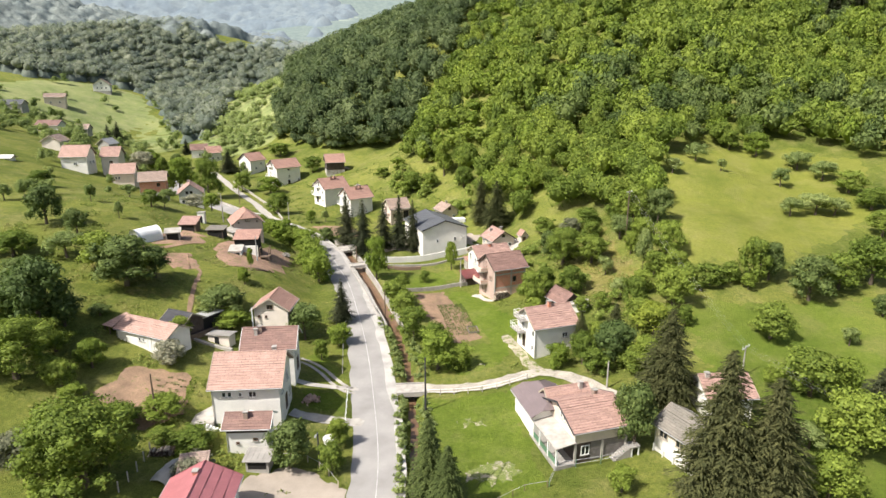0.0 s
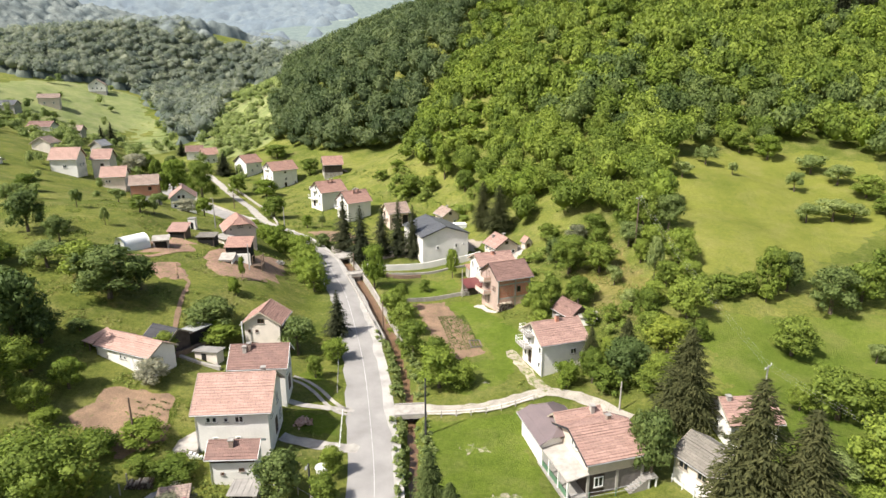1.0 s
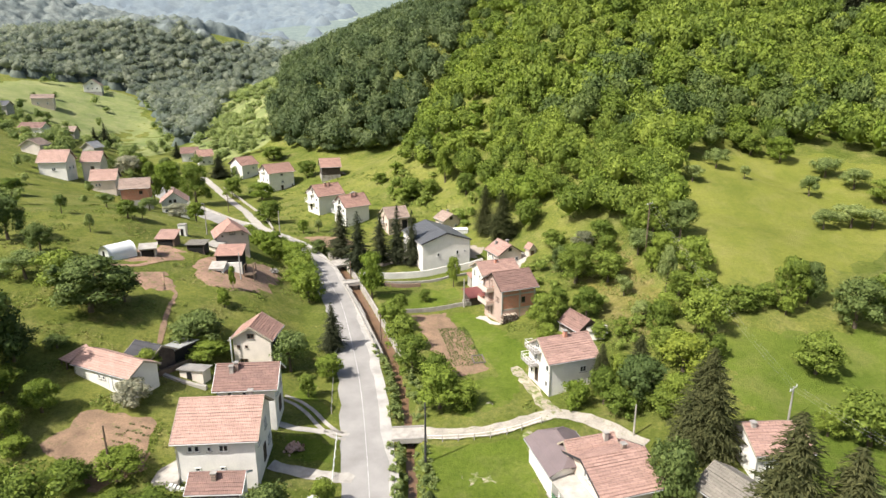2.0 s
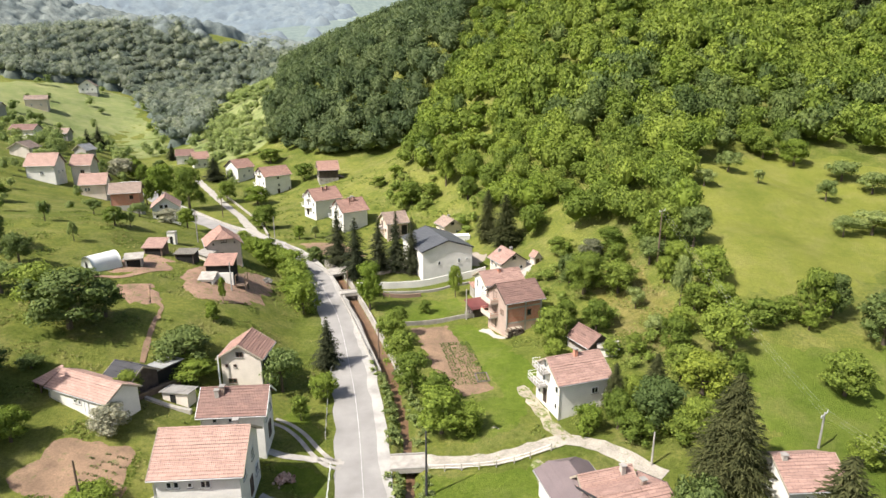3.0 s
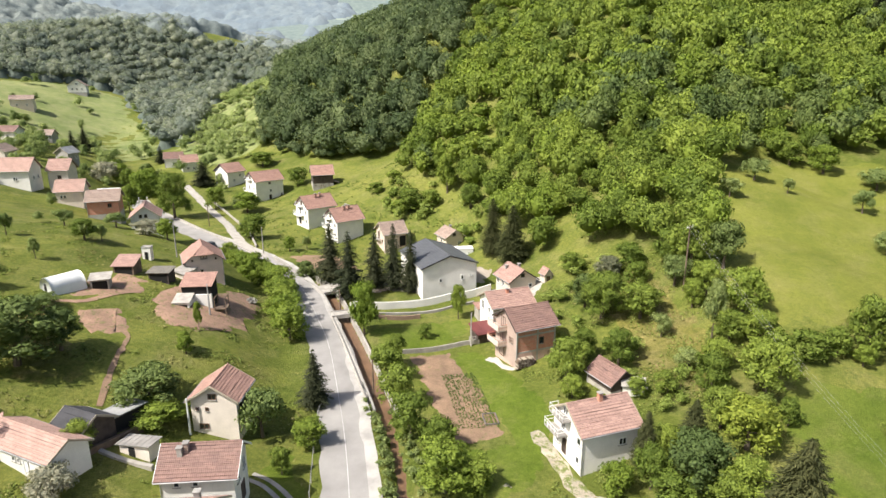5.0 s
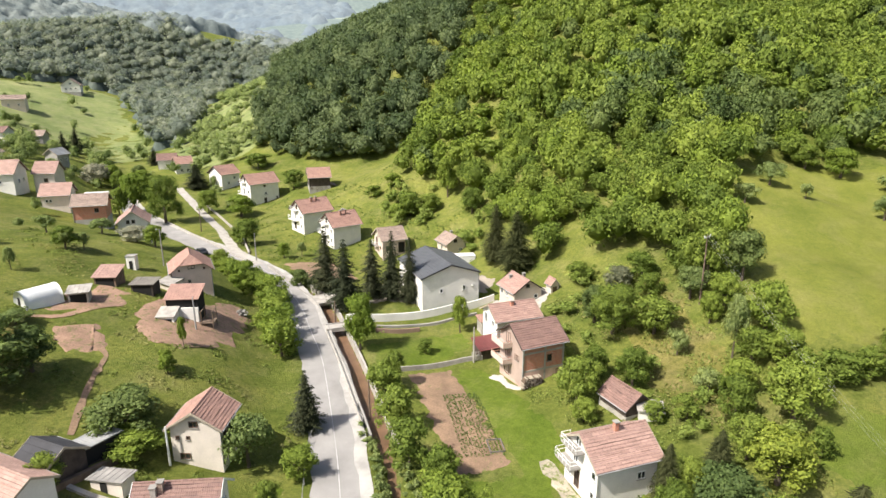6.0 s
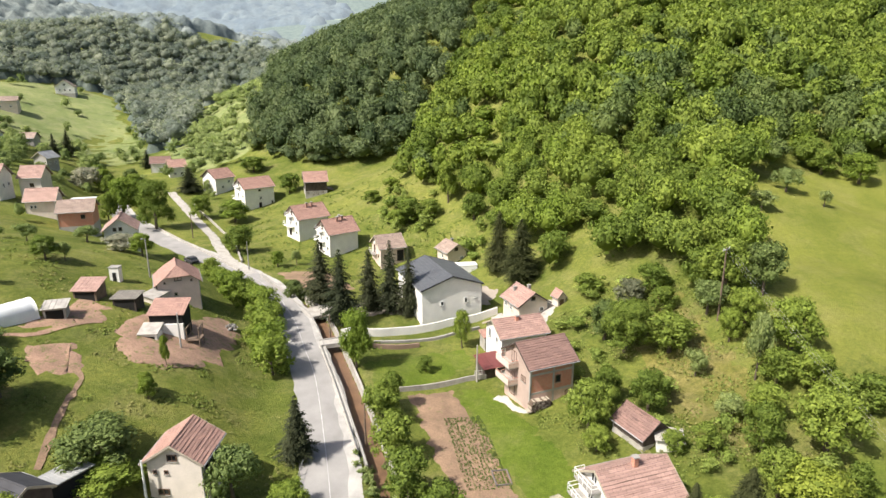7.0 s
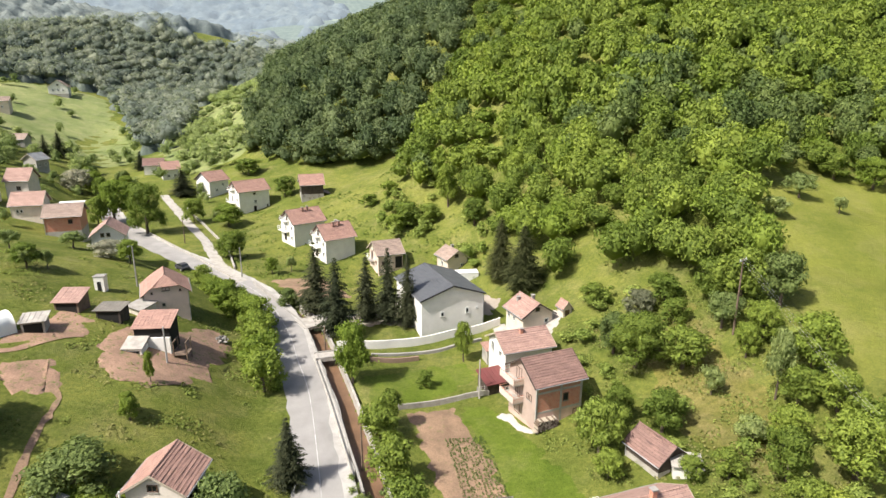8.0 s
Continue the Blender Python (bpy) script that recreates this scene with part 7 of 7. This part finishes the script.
def heap(name, x, y, wide, high, material, label, category, seed=1, stones=40):
    rng = np.random.default_rng(seed)
    root = thing(name, pose(x, y, height(x, y)), label, category)
    for i in range(stones):
        r = abs(rng.normal(0, .38)) * wide / 2
        a = rng.uniform(0, 6.28)
        zz = max(0, high * (1 - (2 * r / wide) ** 1.5)) * rng.uniform(.3, 1)
        q = rng.uniform(.13, .3)
        s = Shape()
        d = Vector(ball(rng, 1)[0]) * q
        s.tube(Vector((math.cos(a) * r, math.sin(a) * r, zz)) - d, Vector((math.cos(a) * r, math.sin(a) * r, zz)) + d, q * .8, q * .55, 6)
        s.make("stone", material, root)
    return root


heap("stone_heap", -19.0, 75.9, 3.2, .9, PINK_STONE, "heap of pinkish stones on the front lawn", "stones", 1, 80)
heap("rubble_heap", -30.6, 67.2, 1.8, .5, PALE_CONCRETE, "pale stone edging beside the terrace", "stones", 4, 26)
heap("building_rubble", -36.6, 131.8, 3.6, .8, CONCRETE, "dark building rubble beside the pink house", "rubble", 6, 45)
heap("earth_heap", 6.4, 51.5, 3.0, .4, PALE_CONCRETE, "pale stony heap in the grass", "stones", 8, 26)
# white terrace and stair of the salmon-roofed house
terrace = thing("terrace", pose(-30.6, 69.6, 1.3, 0, 0, 4.5), "white concrete terrace with steps beside the house", "terrace")
local_box(terrace, "slab", PALE_CONCRETE, -1.6, 1.2, -2.6, 2.0, -1.5, .9)
for i in range(5):
    local_box(terrace, "step", PAINTED, .4 + i * .36, .7 + i * .36, -3.1, -2.6, -1.2, .75 - i * .18)
# tarpaulin over timber
tarp = thing("covered_pile", pose(-30.8, 58.3, height(-30.8, 58.3), 0, 0, 75), "grey tarpaulin over a pile of timber", "tarpaulin")
rng = np.random.default_rng(2)
v, f = [], []
for i in range(9):
    for k in range(9):
        a = math.pi * k / 8
        v.append((-2.0 + 4.0 * i / 8 + rng.normal(0, .05), -math.cos(a) * 1.2 + rng.normal(0, .06), math.sin(a) * 1.35 * (1 - .5 * abs(i - 4) ** 3 / 64) + rng.normal(0, .05) - .15))
for i in range(8):
    for k in range(8):
        f.append((i * 9 + k, i * 9 + k + 9, i * 9 + k + 10, i * 9 + k + 1))
mesh_object("sheet", v, f, plain("grey_tarpaulin", (.36, .35, .33), .6, spread=.3), tarp, smooth=True)


def garden_frame(x, y, yaw):
    """A low planting frame of boards with seedlings in it."""
    root = thing("garden_frame", pose(x, y, height(x, y), 0, 0, yaw), "low grey board frame with seedlings in the plot", "planter")
    for a, b, c, d in ((-.9, .9, -1.3, -1.24), (-.9, .9, 1.24, 1.3), (-.9, -.84, -1.24, 1.24), (.84, .9, -1.24, 1.24)):
        local_box(root, "board", WEATHERED, a, b, c, d, -.2, .3)
    local_box(root, "bed", DIRT, -.84, .84, -1.24, 1.24, -.2, .12)
    rng = np.random.default_rng(6)
    for u in (-.5, 0, .5):
        for w in (-.9, -.45, 0, .45, .9):
            v, f, n = leaf_cloud(rng, [(u, w, .18, .16, .12)], 16, .1)
            sprout = new("seedling", to_mesh("seedling", v, f, n, LEAF))
            sprout.parent = root
    return root


garden_frame(4.5, 98.6, 8)


def round_tub(x, y, r, h, label):
    """An open round tub with a rolled rim."""
    root = thing("tub", pose(x, y, height(x, y)), label, "tub")
    s = Shape()
    s.tube((0, 0, -.1), (0, 0, h * .8), r * .88, r, 18)
    s.make("body", PAINTED, root)
    s = Shape()
    ring = [(math.cos(2 * math.pi * k / 18) * r, math.sin(2 * math.pi * k / 18) * r, h * .8) for k in range(19)]
    s.path(ring, .06, 6)
    s.make("rim", PAINTED, root)
    return root


round_tub(-14.6, 66.2, .75, .8, "round white tub on the lawn beside the dark tree")
# Pale box of unknown use, built as a lidded concrete block.
well = thing("roadside_box", pose(-2.4, 57.2, height(-2.4, 57.2), 0, 0, 6), "low pale box beside the road", "well")
local_box(well, "body", PALE_CONCRETE, -.55, .55, -.55, .55, -.5, .7)
local_box(well, "lid", PALE_PLASTER, -.65, .65, -.65, .65, .7, .82)


def parked_car(x, y, yaw, paint):
    """A hatchback: body with cabin, glass, wheels."""
    root = thing("car", pose(x, y, height(x, y) + .08, 0, 0, yaw), "dark parked hatchback on the road's edge", "car")
    s = Shape()
    side = [(-2.0, .35), (2.0, .35), (2.05, .75), (1.9, .92), (1.0, 1.0), (-1.85, 1.02), (-2.05, .8)]
    s.prism([(a, -.84, b) for a, b in side], (0, 1.68, 0))
    s.make("body", paint, root)
    s = Shape()
    cab = [(-1.75, 1.02), (1.05, 1.0), (.35, 1.42), (-1.3, 1.46)]
    s.prism([(a, -.72, b) for a, b in cab], (0, 1.44, 0))
    s.make("window", GLASS, root)
    local_box(root, "roof", paint, -1.3, .3, -.7, .7, 1.43, 1.49)
    for wx in (-1.25, 1.3):
        for wy in (-.8, .8):
            s = Shape()
            s.tube((wx, wy - .09, .31), (wx, wy + .09, .31), .31, n=14)
            w = s.make("wheel", SHADE_TYRE_BLACK, root)
            s = Shape()
            s.tube((wx, wy + (.095 if wy > 0 else -.11), .31), (wx, wy + (.11 if wy > 0 else -.095), .31), .19, n=12)
            s.make("rim", METAL, w)
    for sy in (-.6, .6):
        local_box(root, "headlight", PAINTED, 2.0, 2.06, sy - .15, sy + .15, .68, .8)
    return root


parked_car(-58.6, 170.6, 135, DARK_METAL)

# far houses among the trees
for x, y, z, yaw, L, W, h, wall, roof, text in (
        (-221, 352, 28.6, 25, 11, 9, 4.5, BEIGE, TILE_OLD, "far beige farmhouse with a brown roof"), (-216, 309, 28.2, 10, 12, 8, 3, GREY_WALL, SLATE, "far grey farm building with a dark roof"),
        (-173, 269, 20.4, 5, 10, 8, 3.5, WHITE, TILE_BROWN, "far white house with a brown roof"), (-175, 296, 17.2, 5, 7, 6, 3, GREY_WALL, TILE_OLD, "far grey cottage with an old roof"),
        (-136, 245, 14.8, 80, 6, 6, 3.6, GREY_WALL, METAL, "far grey gabled barn"), (-137, 214, 19.4, 95, 7, 7, 3.2, CREAM, TILE_OLD, "far cream house with a flat old roof"),
        (-128, 177, 19.6, 0, 4, 3, 1.8, WHITE, PAINTED, "far white shed on the slope")):
    house("house" if L > 5 else "shed", (x, y, z, yaw), L, W, h, 1.8 if L > 5 else .5, wall, roof, text, openings=[("s", -L * .2, 1.2, .9, 1), ("s", L * .2, 1.2, .9, 1)] if L > 5 else ())


# ---- tall grass ----


def tall_grass(name, label, box, gap, keep, material, seed, blades=5, size=.2):
    """Tufts of uncut grass in clumps."""
    rng = np.random.default_rng(seed)
    p = scatter(rng, *box, gap, keep)
    free = np.ones(len(p), bool)
    for line, half in COVER_LINES:
        free &= distance_to(line[::2], p[:, 0], p[:, 1])[0] > half + .3
    for o in COVER_SPOTS:
        free &= ~inside(o, p[:, 0], p[:, 1]) | (rng.random(len(p)) < .06)
    free &= distance_to(CANAL[::2], p[:, 0], p[:, 1])[0] > 1.8
    p = p[free]
    z = ground(p[:, 0], p[:, 1])
    r = rng.uniform(.16, .4, len(p))
    v, f, n = leaf_cloud(rng, np.stack([p[:, 0], p[:, 1], z + .05, r, r * .8], 1), len(p) * blades, size, up=.9, soft=.3, lift=1.6)
    return tagged(new(name, to_mesh(name, v, f, n, material)), label, "grass", kind="stuff")


def clumps(x, y):
    return np.sin(x * .9 + np.sin(y * .5) * 2) + np.sin(y * .8 - x * .3 + 1) + .8 * np.sin(x * .27 + y * .33)


tall_grass("tall_grass", "tufts of uncut green grass on the slope", (-84, -12, 48, 150), .55, lambda x, y: (clumps(x, y) > 1.35) & (x > -y * .78), TUFT, 91)
tall_grass("dry_grass", "tufts of dry yellowish grass on the slope", (-84, -14, 60, 140), 1.0, lambda x, y: (clumps(x * .7 + 9, y * .7) > .9) & (x > -y * .78), DRY_TUFT, 92)
tall_grass("tall_grass", "tufts of uncut grass on the bank", (10, 38, 80, 136), .6, lambda x, y: (clumps(x, y) > .5) & ~inside(MEADOW_UPPER, x, y), TUFT, 93)
tall_grass("dry_grass", "tufts of dry grass and weeds on the bank", (20, 40, 94, 134), .8, lambda x, y: (clumps(x * .8 + 4, y * .8) > .3) & ~inside(MEADOW_UPPER, x, y), DRY_TUFT, 94)
tall_grass("tall_grass", "tufts of uncut grass behind the houses", (-60, 12, 160, 230), 1.0, lambda x, y: (clumps(x, y) > .5) & ~inside(FOREST, x, y), TUFT, 95, 4, .3)
